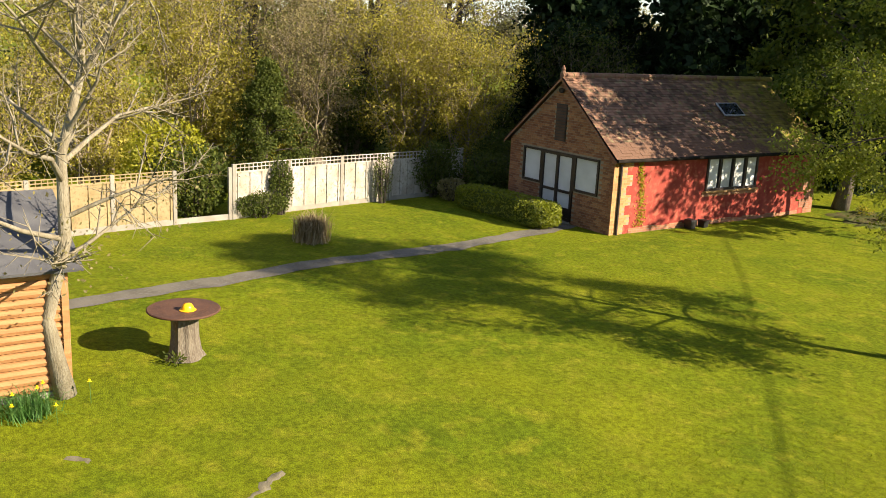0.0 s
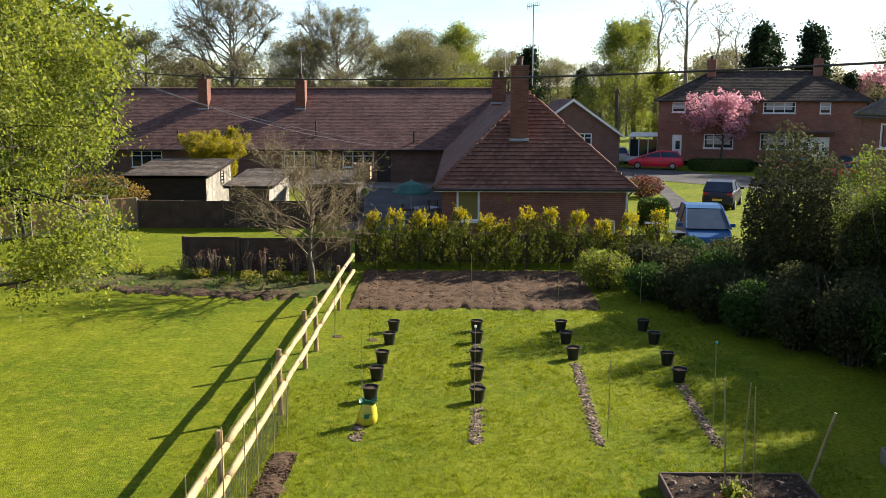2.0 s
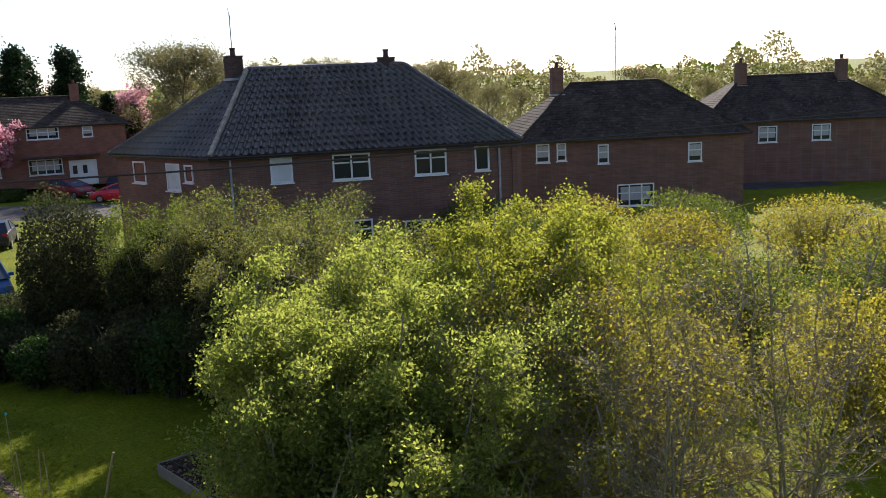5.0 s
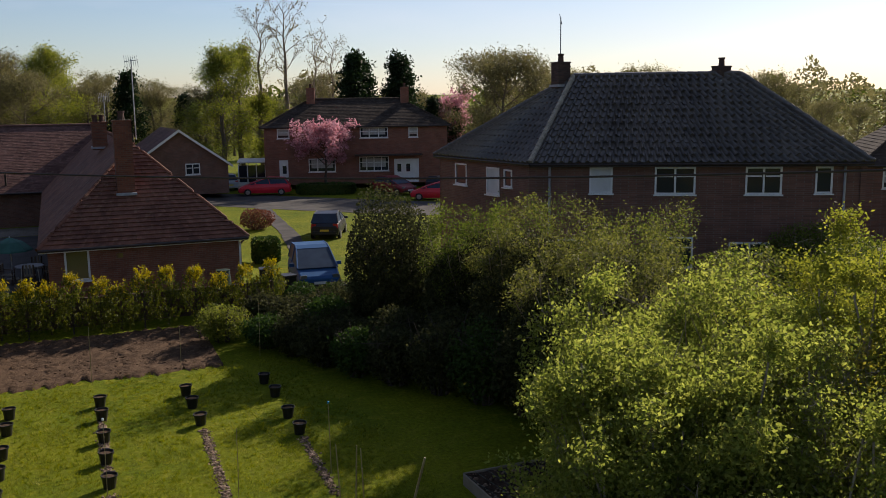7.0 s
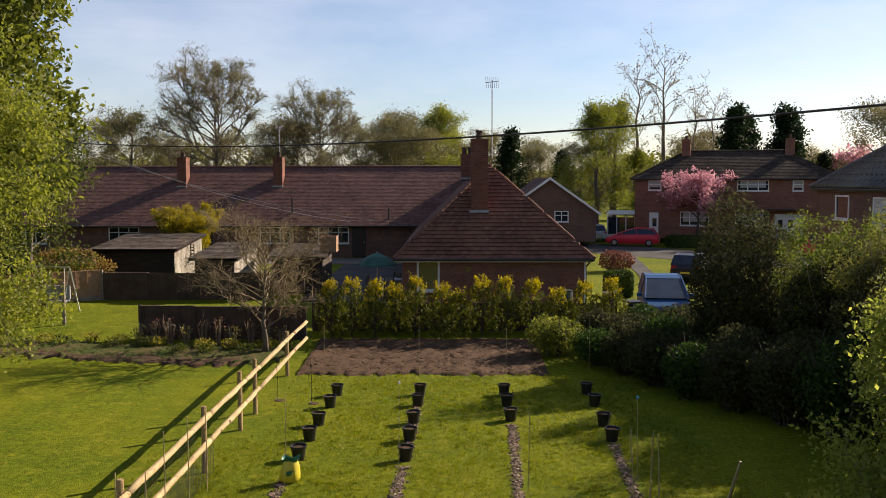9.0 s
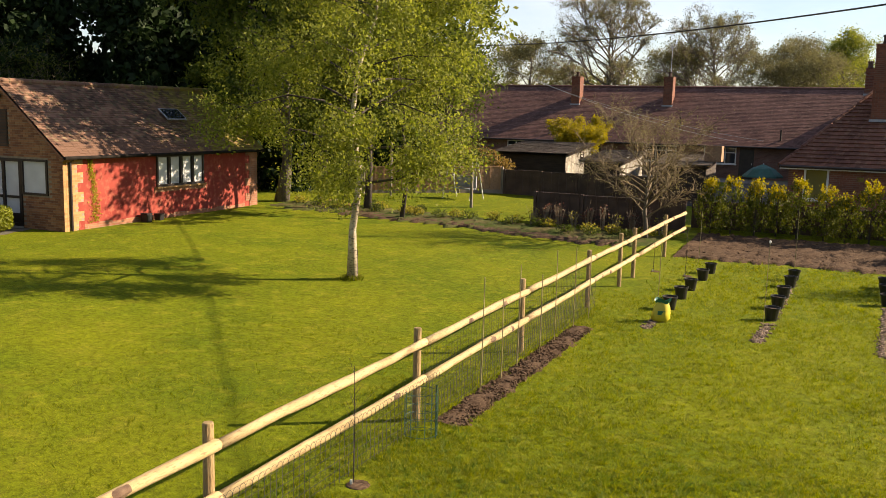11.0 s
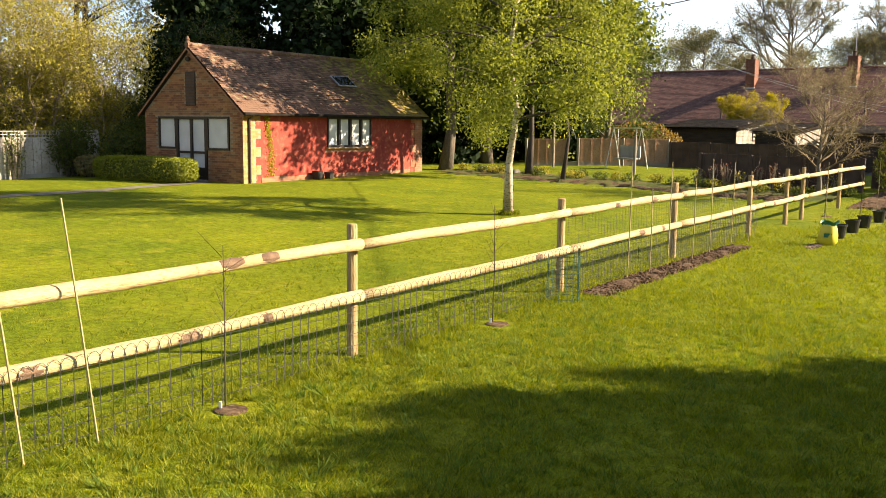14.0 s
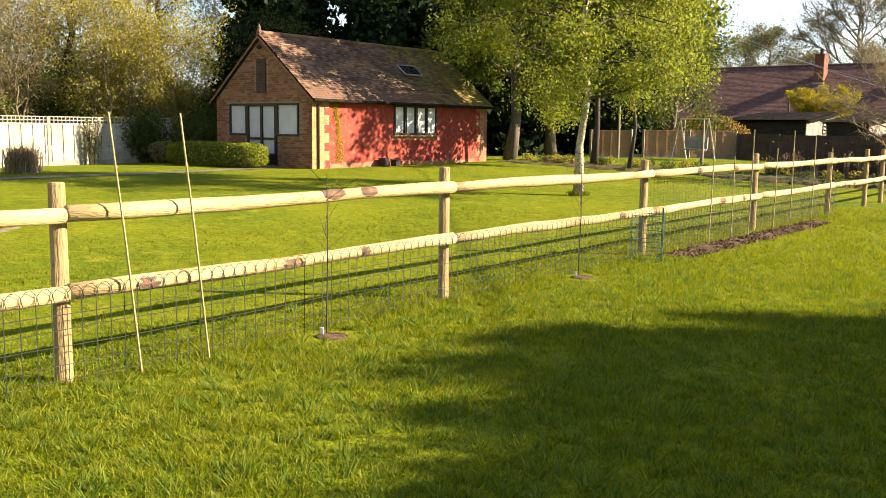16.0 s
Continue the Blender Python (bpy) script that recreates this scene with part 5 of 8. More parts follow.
def cane(x, y, h, dx=0.0, dy=0.0, r=0.009, label="slim bamboo cane stuck in the ground", cap=None, group="canes"):
    e = thing("cane", label, "cane", (x, y, gz(x, y)), 0, group)
    put("stick", Geo().tube([(0, 0, -0.03), (dx * 0.5 + 0.006, dy * 0.5, h * 0.5), (dx, dy, h)], [r, r * 0.95, r * 0.8], 6), CANE, e)
    for i in range(1, 5):
        put("node", Geo().lathe([(r * 1.18, -0.006), (r * 1.18, 0.006)], (dx * i / 5 + 0.003, dy * i / 5, h * i / 5), 6), CANE, e)
    if cap:
        put("cap", Geo().lathe([(0.004, -0.03), (0.022, -0.02), (0.022, 0.02), (0.004, 0.03)], (dx, dy, h), 8), cap, e)
    return e


BLUE = paint("blue_plastic", (0.02, 0.25, 0.42))
for x, y, h, dx, dy in ((0.18, -2.95, 1.74, 0.06, -0.24), (0.18, -3.5, 1.74, 0.06, -0.22), (0.2, -4.6, 1.74, 0.05, -0.2), (0.27, 5.83, 1.75, 0.02, 0.0), (0.27, 7.4, 1.7, 0.0, 0.05),
                        (0.27, 9.4, 1.7, 0, 0), (0.27, 10.6, 1.6, 0, 0.03), (0.3, 6.6, 1.3, 0, 0), (0.32, 8.4, 1.4, 0, 0.03), (0.3, 11.6, 1.4, 0, 0)):
    cane(x, y, h, dx, dy)
for x, y, h in ((1.55, 12.3, 1.6), (3.62, 12.5, 1.75), (5.94, 11.5, 1.55), (3.66, 21.0, 1.6), (6.1, 21.2, 1.3), (8.5, 21.7, 1.7), (1.1, 20.4, 1.5)):
    cane(x, y, h, 0.02, 0.0, 0.008, "thin cane standing in the grass", WHITE if abs(y - 12.5) < 0.01 else None)
cane(7.98, 12.2, 1.55, -0.02, 0, 0.010, "thin cane with a blue cap in the lawn", BLUE)
cane(7.36, 9.3, 1.75, -0.06, 0.1, 0.012)
cane(7.44, 8.9, 1.85, 0.10, 0.05, 0.014)
cane(7.62, 8.8, 1.8, -0.02, 0.12, 0.012)
cane(8.5, 9.2, 1.35, 0.35, -0.1, 0.026, "thick pale stake leaning over the raised bed")


# ---- young trees by the fence, tree guard ----
def whip(x, y, h, seed):
    e = thing("sapling", "bare young sapling tied in a small planting hole", "sapling", (x, y, gz(x, y)), 0, "saplings")
    r = np.random.default_rng(seed)
    g = Geo().tube([(0, 0, 0), (0.015, 0, h * 0.5), (-0.01, 0.02, h)], [0.008, 0.006, 0.003], 5)
    for i in range(9):
        z = h * r.uniform(0.45, 0.95)
        d = r.normal(0, 0.13, 3)
        put("twig", Geo().tube([(0, 0, z), (d[0], d[1], z + 0.18)], [0.003, 0.0012], 3, caps=False), DARKBARK, e)
    put("stem", g, DARKBARK, e)
    put("soil", Geo().lathe([(0.155, -0.02), (0.13, 0.010), (0.07, 0.022), (0.0, 0.018)], (0.06, 0, 0), 11, caps=False), SOIL, e, "small round of dug soil")
    put("label_tag", Geo().box((0.0, -0.05, 0.04), (0.025, 0.01, 0.07), 0.3), WHITE, e)


whip(0.30, -1.9, 1.3, 1)
whip(0.30, 2.05, 1.35, 2)
whip(0.25, 18.2, 1.2, 3)
whip(1.15, 17.9, 1.3, 4)


def guard(x, y):
    e = thing("tree_guard", "small round guard of green plastic-coated wire mesh", "tree guard", (x, y, 0))
    g = Geo()
    for i in range(14):
        w = 2 * math.pi * i / 14
        g.tube([(0.21 * math.cos(w), 0.21 * math.sin(w), 0), (0.21 * math.cos(w), 0.21 * math.sin(w), 0.62)], 0.004, 3, caps=False)
    for z in (0.05, 0.16, 0.27, 0.38, 0.49, 0.6):
        g.tube([(0.21 * math.cos(2 * math.pi * i / 18), 0.21 * math.sin(2 * math.pi * i / 18), z) for i in range(19)], 0.004, 3, caps=False)
    put("mesh", g, GREENWIRE, e)
    put("stake", Geo().tube([(0.19, 0.05, 0), (0.19, 0.05, 0.7)], 0.012, 5), GREENWIRE, e)


guard(0.30, 3.75)

# ---- pots in rows, mulch strips, the sack ----
def pot():
    e = thing("plant_pot", "black plastic plant pot filled with dark compost", "plant pot", (0, 0, 0), 0, "rows of pots")
    put("body", Geo().lathe([(0.115, 0.0), (0.150, 0.25), (0.165, 0.25), (0.168, 0.285), (0.155, 0.285), (0.148, 0.24)], (0, 0, 0), 18, caps=True), BLACKPLASTIC, e)
    put("compost", Geo().lathe([(0.146, 0.235), (0.07, 0.25), (0.0, 0.255)], (0, 0, 0.004), 12, caps=False), SOIL, e)
    return e


master = pot()
spots = [(1.68, 18.75), (1.66, 17.55), (1.62, 15.95), (1.61, 14.75), (1.60, 13.45), (3.78, 18.8), (3.77, 17.7), (3.74, 16.1), (3.71, 14.75), (3.70, 13.4),
         (5.92, 18.8), (5.93, 17.7), (5.94, 16.35), (8.03, 18.95), (8.05, 17.7), (7.98, 15.95), (7.96, 14.75)]
for i, (x, y) in enumerate(spots):
    m = pose(x, y, gz(x, y), random.uniform(-2, 2), random.uniform(-2, 2), random.uniform(0, 360))
    if i == 0:
        master.matrix_basis = m
    else:
        copy_thing(master, m)


def mulch(name, x0, y0, x1, y1, seed):
    r = np.random.default_rng(seed)
    n = int(150 * abs(y1 - y0))
    t = r.uniform(0, 1, n)
    g = Geo()
    for k in t:
        x, y = x0 + (x1 - x0) * k + r.normal(0, 0.058), y0 + (y1 - y0) * k + r.normal(0, 0.05)
        s = r.uniform(0.015, 0.045)
        g.box((x, y, gz(x, y) + s * 0.3), (s * r.uniform(0.8, 1.8), s, s * 0.6), r.uniform(0, 3.1), r.uniform(0.5, 0.9))
    ob = put(name, g, MULCH)
    tagged(ob, "strip of pale stone and bark chips along a row of pots", "mulch", kind="stuff")


def clods(x0, x1, y0, y1, n, seed, label):
    """Crumbs of dug soil lying on a bed."""
    r = np.random.default_rng(seed)
    g = Geo()
    for x, y, q in zip(r.uniform(x0, x1, n), r.uniform(y0, y1, n), r.exponential(0.02 if x1 > 1 else 0.013, n)):
        q = min(0.013 + q, 0.08 if x1 > 1 else 0.05)
        g.box((x, y, gz(x, y) + 0.02 + q * 0.2), (q * r.uniform(0.8, 1.5), q, q * 0.7), r.uniform(0, 3.1), r.uniform(0.4, 0.8))
    tagged(put("soil_clods", g, SOIL), label, "soil", kind="stuff")


clods(0.22, 0.66, 4.35, 10.65, 2600, 51, "crumbly clods of dark dug soil along the fence")
clods(0.3, 7.2, 21.2, 25.6, 4800, 52, "coarse clods on the dug vegetable bed")
mulch("mulch_strip", 3.69, 13.0, 3.63, 11.2, 31)
mulch("mulch_strip", 5.95, 16.0, 5.76, 11.2, 32)
mulch("mulch_strip", 7.95, 14.5, 7.78, 11.1, 33)
mulch("mulch_strip", 1.6, 13.1, 1.52, 11.3, 34)
mulch("mulch_strip", 3.76, 18.5, 3.70, 13.5, 35)


def sack(x, y):
    e = thing("compost_sack", "open yellow compost sack with a green top standing by the pots", "sack", (x, y, gz(x, y)), 20)
    body = Geo()
    rings = [(0.14, 0.10, 0.0), (0.195, 0.15, 0.06), (0.185, 0.14, 0.18), (0.165, 0.105, 0.30), (0.12, 0.07, 0.40)]
    k = 14
    for a, b, z in rings:
        for i in range(k):
            w = 2 * math.pi * i / k
            body.v.append((a * math.cos(w) * (1 + 0.07 * math.sin(3 * w + 9 * z)) + 0.25 * z * z, b * math.sin(w) * (1 + 0.16 * math.sin(5 * w + 7 * z)), z + 0.015 * math.sin(4 * w)))
    for j in range(len(rings) - 1):
        for i in range(k):
            body.f.append((j * k + i, j * k + (i + 1) % k, (j + 1) * k + (i + 1) % k, (j + 1) * k + i))
    body.f.append(tuple(range(k))[::-1])
    put("body", body, YELLOWBAG, e, smooth=True)
    top = Geo()
    for z, q in ((0.385, 0.82), (0.43, 1.0), (0.46, 1.15)):
        for i in range(k):
            w = 2 * math.pi * i / k
            top.v.append((0.04 + 0.15 * q * math.cos(w), 0.09 * q * math.sin(w) * (1 + 0.3 * math.sin(3 * w)), z + 0.035 * math.sin(3 * w + 1)))
    for j in range(2):
        for i in range(k):
            top.f.append((j * k + i, j * k + (i + 1) % k, (j + 1) * k + (i + 1) % k, (j + 1) * k + i))
    put("top", top, GREENBAG, e, "crumpled green neck")
    put("print", Geo().box((0.0, -0.130, 0.2), (0.15, 0.012, 0.08)), GREENBAG, e)


sack(1.66, 12.1)


# ---- raised beds ----
def raised_bed(x0, x1, y0, y1, board=0.22, label="raised bed of dark timber boards full of soil", mat_board=None, mesh=False):
    mat_board = mat_board or FENCE_DARK
    e = thing("raised_bed", label, "raised bed", ((x0 + x1) / 2, (y0 + y1) / 2, 0))
    w, d = x1 - x0, y1 - y0
    for s in (-1, 1):
        solid("board", Geo().box((0, s * d / 2, board / 2), (w, 0.04, board)), mat_board, e)
        solid("board", Geo().box((s * w / 2, 0, board / 2), (0.04, d - 0.05, board)), mat_board, e)
    r = np.random.default_rng(5)
    n = 14
    g = Geo()
    for j in range(n + 1):
        for i in range(n + 1):
            g.v.append((-w / 2 + 0.02 + (w - 0.04) * i / n, -d / 2 + 0.02 + (d - 0.04) * j / n, board - 0.06 + abs(r.normal(0, 0.025))))
    g.f = [(j * (n + 1) + i, j * (n + 1) + i + 1, (j + 1) * (n + 1) + i + 1, (j + 1) * (n + 1) + i) for j in range(n) for i in range(n)]
    put("soil", g, DARKSOIL, e)
    g = Geo()
    for x, y, q in zip(r.uniform(-w / 2 + 0.06, w / 2 - 0.06, 420), r.uniform(-d / 2 + 0.06, d / 2 - 0.06, 420), r.exponential(0.02, 420)):
        q = min(0.015 + q, 0.08)
        g.box((x, y, board - 0.035 + q * 0.2), (q * r.uniform(0.8, 1.6), q, q * 0.6), r.uniform(0, 3.1), r.uniform(0.4, 0.8))
    tagged(put("leaf_litter", g, MULCH, e, "clods and leaf litter"), kind="stuff")
    if mesh:
        g = Geo()
        for i in range(9):
            x = -w / 2 + w * i / 8
            g.tube([(x, -d / 2, board), (x, 0, board + 0.12), (x, d / 2, board)], 0.004, 3, caps=False)
        put("netting", g, GREENWIRE, e)
    return e


raised_bed(6.42, 8.55, 6.7, 9.55)
raised_bed(10.25, 12.2, 7.6, 10.55, 0.25, "raised bed of grey boards under green netting hoops", FENCE_GREY, True)
tp = thing("terracotta_pot", "terracotta pot with a small green plant on the raised bed", "plant pot", (7.15, 8.3, 0.17))
put("body", Geo().lathe([(0.13, 0), (0.17, 0.2), (0.19, 0.2), (0.19, 0.25), (0.16, 0.25), (0.15, 0.2)], (0, 0, 0), 16), mat("terracotta", (0.30, 0.11, 0.05), (0.38, 0.16, 0.08), 4, 0.8), tp)
r0 = np.random.default_rng(3)
tagged(put("foliage", leaf_cards(r0.normal(0, 0.08, (160, 3)) + np.array([0, 0, 0.3]), 0.05, r0), L_FRESH, tp), kind="stuff")


# ---- the tree-stump table with its ball-like ornament, dead pampas clump, clipped hedge ----
def stump_table():
    e = thing("stump_table", "round rusty steel disc on a tree stump as a garden table", "table", (-12.2, -0.3, gz(-12.2, -0.3)))
    g = Geo()
    k = 18
    r = np.random.default_rng(2)
    fl = r.normal(0, 0.03, k)
    for z, q in ((0, 0.34), (0.12, 0.27), (0.35, 0.235), (0.6, 0.225), (0.84, 0.23)):
        for i in range(k):
            w = 2 * math.pi * i / k
            rr = q * (1 + fl[i] * 2) + 0.012 * math.sin(7 * w)
            g.v.append((rr * math.cos(w), rr * math.sin(w), z))
    for j in range(4):
        for i in range(k):
            g.f.append((j * k + i, j * k + (i + 1) % k, (j + 1) * k + (i + 1) % k, (j + 1) * k + i))
    g.f.append(tuple(range(4 * k, 5 * k)))
    put("stump", g, BARK, e, "rough-barked stump")
    put("tabletop", Geo().lathe([(0.0, 0.84), (0.60, 0.84), (0.615, 0.852), (0.615, 0.868), (0.60, 0.88), (0.0, 0.882)], (0, 0, 0), 40, caps=False), RUST, e)
    put("sprout", leaf_cards(np.random.default_rng(8).normal(0, 0.12, (90, 3)) * np.array([0.7, 0.7, 0.5]) + np.array([0.28, -0.25, 0.08]), 0.035, np.random.default_rng(8)), L_MID, e)
    b = thing("yellow_bowl", "small yellow cap-like bowl lying upside down on the table", "bowl", (-12.05, -0.28, gz(-12.2, -0.3) + 0.882))
    put("dome", Geo().lathe([(0.105, 0.0), (0.10, 0.06), (0.07, 0.11), (0.0, 0.125)], (0, 0, 0), 16, caps=False), paint("yellow_plastic", (0.80, 0.42, 0.01)), b, smooth=True)
    put("brim", Geo().lathe([(0.105, 0.0), (0.145, 0.004), (0.145, 0.012), (0.10, 0.015)], (0, 0, 0), 16), paint("yellow_plastic_rim", (0.78, 0.42, 0.01)), b)


stump_table()


def straw_clump(name, label, at, n, h, spread, seed, material=STRAW, width=0.012):
    r = np.random.default_rng(seed)
    v, f = [], []
    for i in range(n):
        w = r.uniform(0, 2 * math.pi)
        b = r.normal(0, spread * 0.3, 2)
        ln = h * r.uniform(0.5, 1.1)
        d = np.array([math.cos(w), math.sin(w)]) * spread * r.uniform(0.2, 1.0)
        s = np.array([-math.sin(w), math.cos(w)]) * width
        pts = [(0, 0), (0.45, 0.75), (1.0, 1.0 - r.uniform(0, 0.5))]
        k = len(v)
        for t, z in pts:
            c = b + d * t
            q = s * (1.1 - t)
            v += [(c[0] - q[0], c[1] - q[1], ln * z), (c[0] + q[0], c[1] + q[1], ln * z)]
        f += [(k, k + 1, k + 3, k + 2), (k + 2, k + 3, k + 5, k + 4)]
    e = thing(name, label, "plant", at)
    tagged(put("foliage", (v, f), material, e), kind="stuff")
    return e


straw_clump("pampas_clump", "cut-back clump of dead straw-coloured pampas grass", (-19.0, 5.3, gz(-19, 5.3)), 900, 0.85, 0.55, 11)


def hedge_block(name, label, c, size, rz, leaf, n, s, seed, rnd=0.2):
    """A clipped hedge: leaves over a rounded block."""
    e = thing(name, label, "hedge", (c[0], c[1], gz(*c)), rz)
    r = np.random.default_rng(seed)
    sx, sy, sz = size
    p = r.uniform(-1, 1, (n, 3))
    ax = r.integers(0, 3, n)
    sg = np.where(r.uniform(size=n) < 0.5, -1, 1)
    p[np.arange(n), ax] = sg * (1 - np.abs(r.normal(0, 0.04, n)))
    p = p * (np.abs(p) ** 5).sum(1, keepdims=True) ** (-1 / 5) * np.abs(p).max(1, keepdims=True)
    keep = (p[:, 2] > -0.98)
    p = p[keep]
    wav = 1 + 0.05 * np.sin(p[:, 0] * 7 + seed) + 0.04 * np.sin(p[:, 0] * 17)
    c3 = p * np.array([sx / 2, sy / 2, sz / 2])
    c3[:, 1] *= wav
    c3[:, 2] = (c3[:, 2] + sz / 2) * (0.97 + 0.03 * wav)
    put("foliage", leaf_cards(c3 + r.normal(0, 0.015, c3.shape), s, r), leaf, e)
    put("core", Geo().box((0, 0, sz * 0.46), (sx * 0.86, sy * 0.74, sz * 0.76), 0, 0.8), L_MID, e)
    return e


hedge_block("box_hedge", "clipped low yellow-green box hedge", (-19.85, 12.4), (4.3, 1.0, 0.8), 6, L_BOX, 10000, 0.035, 3)


# ---- fences of the neighbours ----
def fence_run(label, points, h, board, post_mat, trellis=0.0, slats=9, batten=True, gaps=(), group="garden fences"):
    """A run of panels between posts: each panel a part with its slats, battens and trellis laths."""
    e = thing("garden_fence", label, "fence", (*points[0], gz(*points[0])), 0, group)
    o = Vector((*points[0], gz(*points[0])))
    for i, (x, y) in enumerate(points):
        z = gz(x, y)
        solid("post", Geo().box((x - o.x, y - o.y, (h + trellis) / 2 + z - o.z), (0.11, 0.11, h + trellis + 0.1)), post_mat, e)
    for i, (a, b) in enumerate(zip(points[:-1], points[1:])):
        a, b = Vector(a), Vector(b)
        u, L = (b - a).normalized(), (b - a).length
        m = Matrix.Translation((a.x - o.x, a.y - o.y, gz(a.x, a.y) - o.z)) @ Matrix.Rotation(math.atan2(u.y, u.x), 4, "Z")
        put("gravel_board", Geo().box((L / 2, 0, 0.06), (L - 0.11, 0.05, 0.20), m=m), post_mat, e)
        if i in gaps:
            continue
        p = put("panel", Geo().box((L / 2, 0.012, h / 2 + 0.08), (L - 0.11, 0.008, h - 0.12), m=m), board, e)
        sh = (h - 0.16) / slats
        for k in range(slats):
            put("slat", Geo().box((L / 2, -0.004 - 0.008 * (k % 2), 0.16 + sh * (k + 0.5)), (L - 0.12, 0.014, sh * 1.04), m=m), board, p)
        if batten:
            for k in (0.03, 0.27, 0.5, 0.73, 0.97):
                put("batten", Geo().box((0.07 + (L - 0.14) * k, -0.032, h / 2 + 0.08), (0.05, 0.026, h - 0.14), m=m), board, p)
        put("capping", Geo().box((L / 2, 0, h + 0.01), (L - 0.1, 0.06, 0.035), m=m), board, p)
        if trellis:
            for k in range(int(L / 0.15)):
                put("lath", Geo().box((0.08 + k * 0.15, 0, h + 0.03 + trellis / 2), (0.028, 0.016, trellis), m=m), board, p)
            for k in (0.0, 0.5, 1.0):
                put("lath", Geo().box((L / 2, -0.016, h + 0.04 + trellis * k), (L - 0.1, 0.016, 0.028), m=m), board, p)
    return e


fence_run("weathered ochre fence panels in concrete posts", [(-21.2, -3.4), (-21.75, -1.2), (-22.1, 0.95), (-22.4, 2.7), (-22.6, 4.38)], 1.3, FENCE_OCHRE, CONCRETE, 0.18, gaps=(3,))
fence_run("bleached whitish fence panels with trellis tops", [(-22.6, 4.5), (-23.1, 6.45), (-23.5, 8.45), (-23.75, 10.4), (-23.95, 11.9), (-24.2, 13.6)], 1.35, FENCE_WHITE, CONCRETE, 0.22)
fence_run("sunlit orange-brown lapped fence panels", [(-15.4, 29.9), (-13.95, 31.0), (-13.5, 31.35), (-11.85, 32.6), (-10.2, 33.9)], 1.22, FENCE_ORANGE, FENCE_GREY, slats=9, gaps=(1,))
fence_run("dark brown stained fence panels in shade", [(-10.1, 33.95), (-8.3, 34.0), (-6.6, 34.0), (-4.8, 34.0), (-3.0, 34.0)], 1.12, FENCE_DARK, FENCE_DARK, slats=8)
fence_run("low dark brown fence panels behind the apple tree", [(-5.75, 25.75), (-3.95, 25.75), (-2.15, 25.75), (-0.3, 25.75)], 1.08, FENCE_DARK, FENCE_DARK, slats=7)
fence_run("low dark fence behind the golden conifers", [(-0.2, 27.1), (2.3, 27.1), (4.9, 27.1), (7.5, 27.1), (10.1, 27.1)], 0.95, FENCE_DARK, FENCE_DARK, slats=6)


def swing(x, y):
    e = thing("garden_swing", "white metal garden swing seat frame", "swing", (x, y, gz(x, y)), -15)
    for s in (-0.75, 0.75):
        put("leg", Geo().tube([(s, -0.5, 0), (s, 0, 1.75), (s, 0.5, 0)], 0.025, 6), WHITE, e)
    put("top_bar", Geo().tube([(-0.75, 0, 1.75), (0.75, 0, 1.75)], 0.028, 6), WHITE, e)
    put("seat", Geo().box((0, 0, 0.45), (1.1, 0.45, 0.05)), LEAD, e)
    put("backrest", Geo().box((0, 0.24, 0.75), (1.1, 0.05, 0.5)), LEAD, e)
    for s in (-0.5, 0.5):
        put("hanger", Geo().tube([(s, 0, 1.75), (s, 0, 0.5)], 0.012, 5), WHITE, e)


swing(-10.6, 30.2)
e = thing("old_post", "dark weathered wooden post at the end of the lawn", "post", (-9.1, 27.6, gz(-9.1, 27.6)))
put("stake", Geo().lathe([(0.07, 0), (0.065, 1.5), (0.05, 1.53)], (0, 0, 0), 8), FENCE_GREY, e)


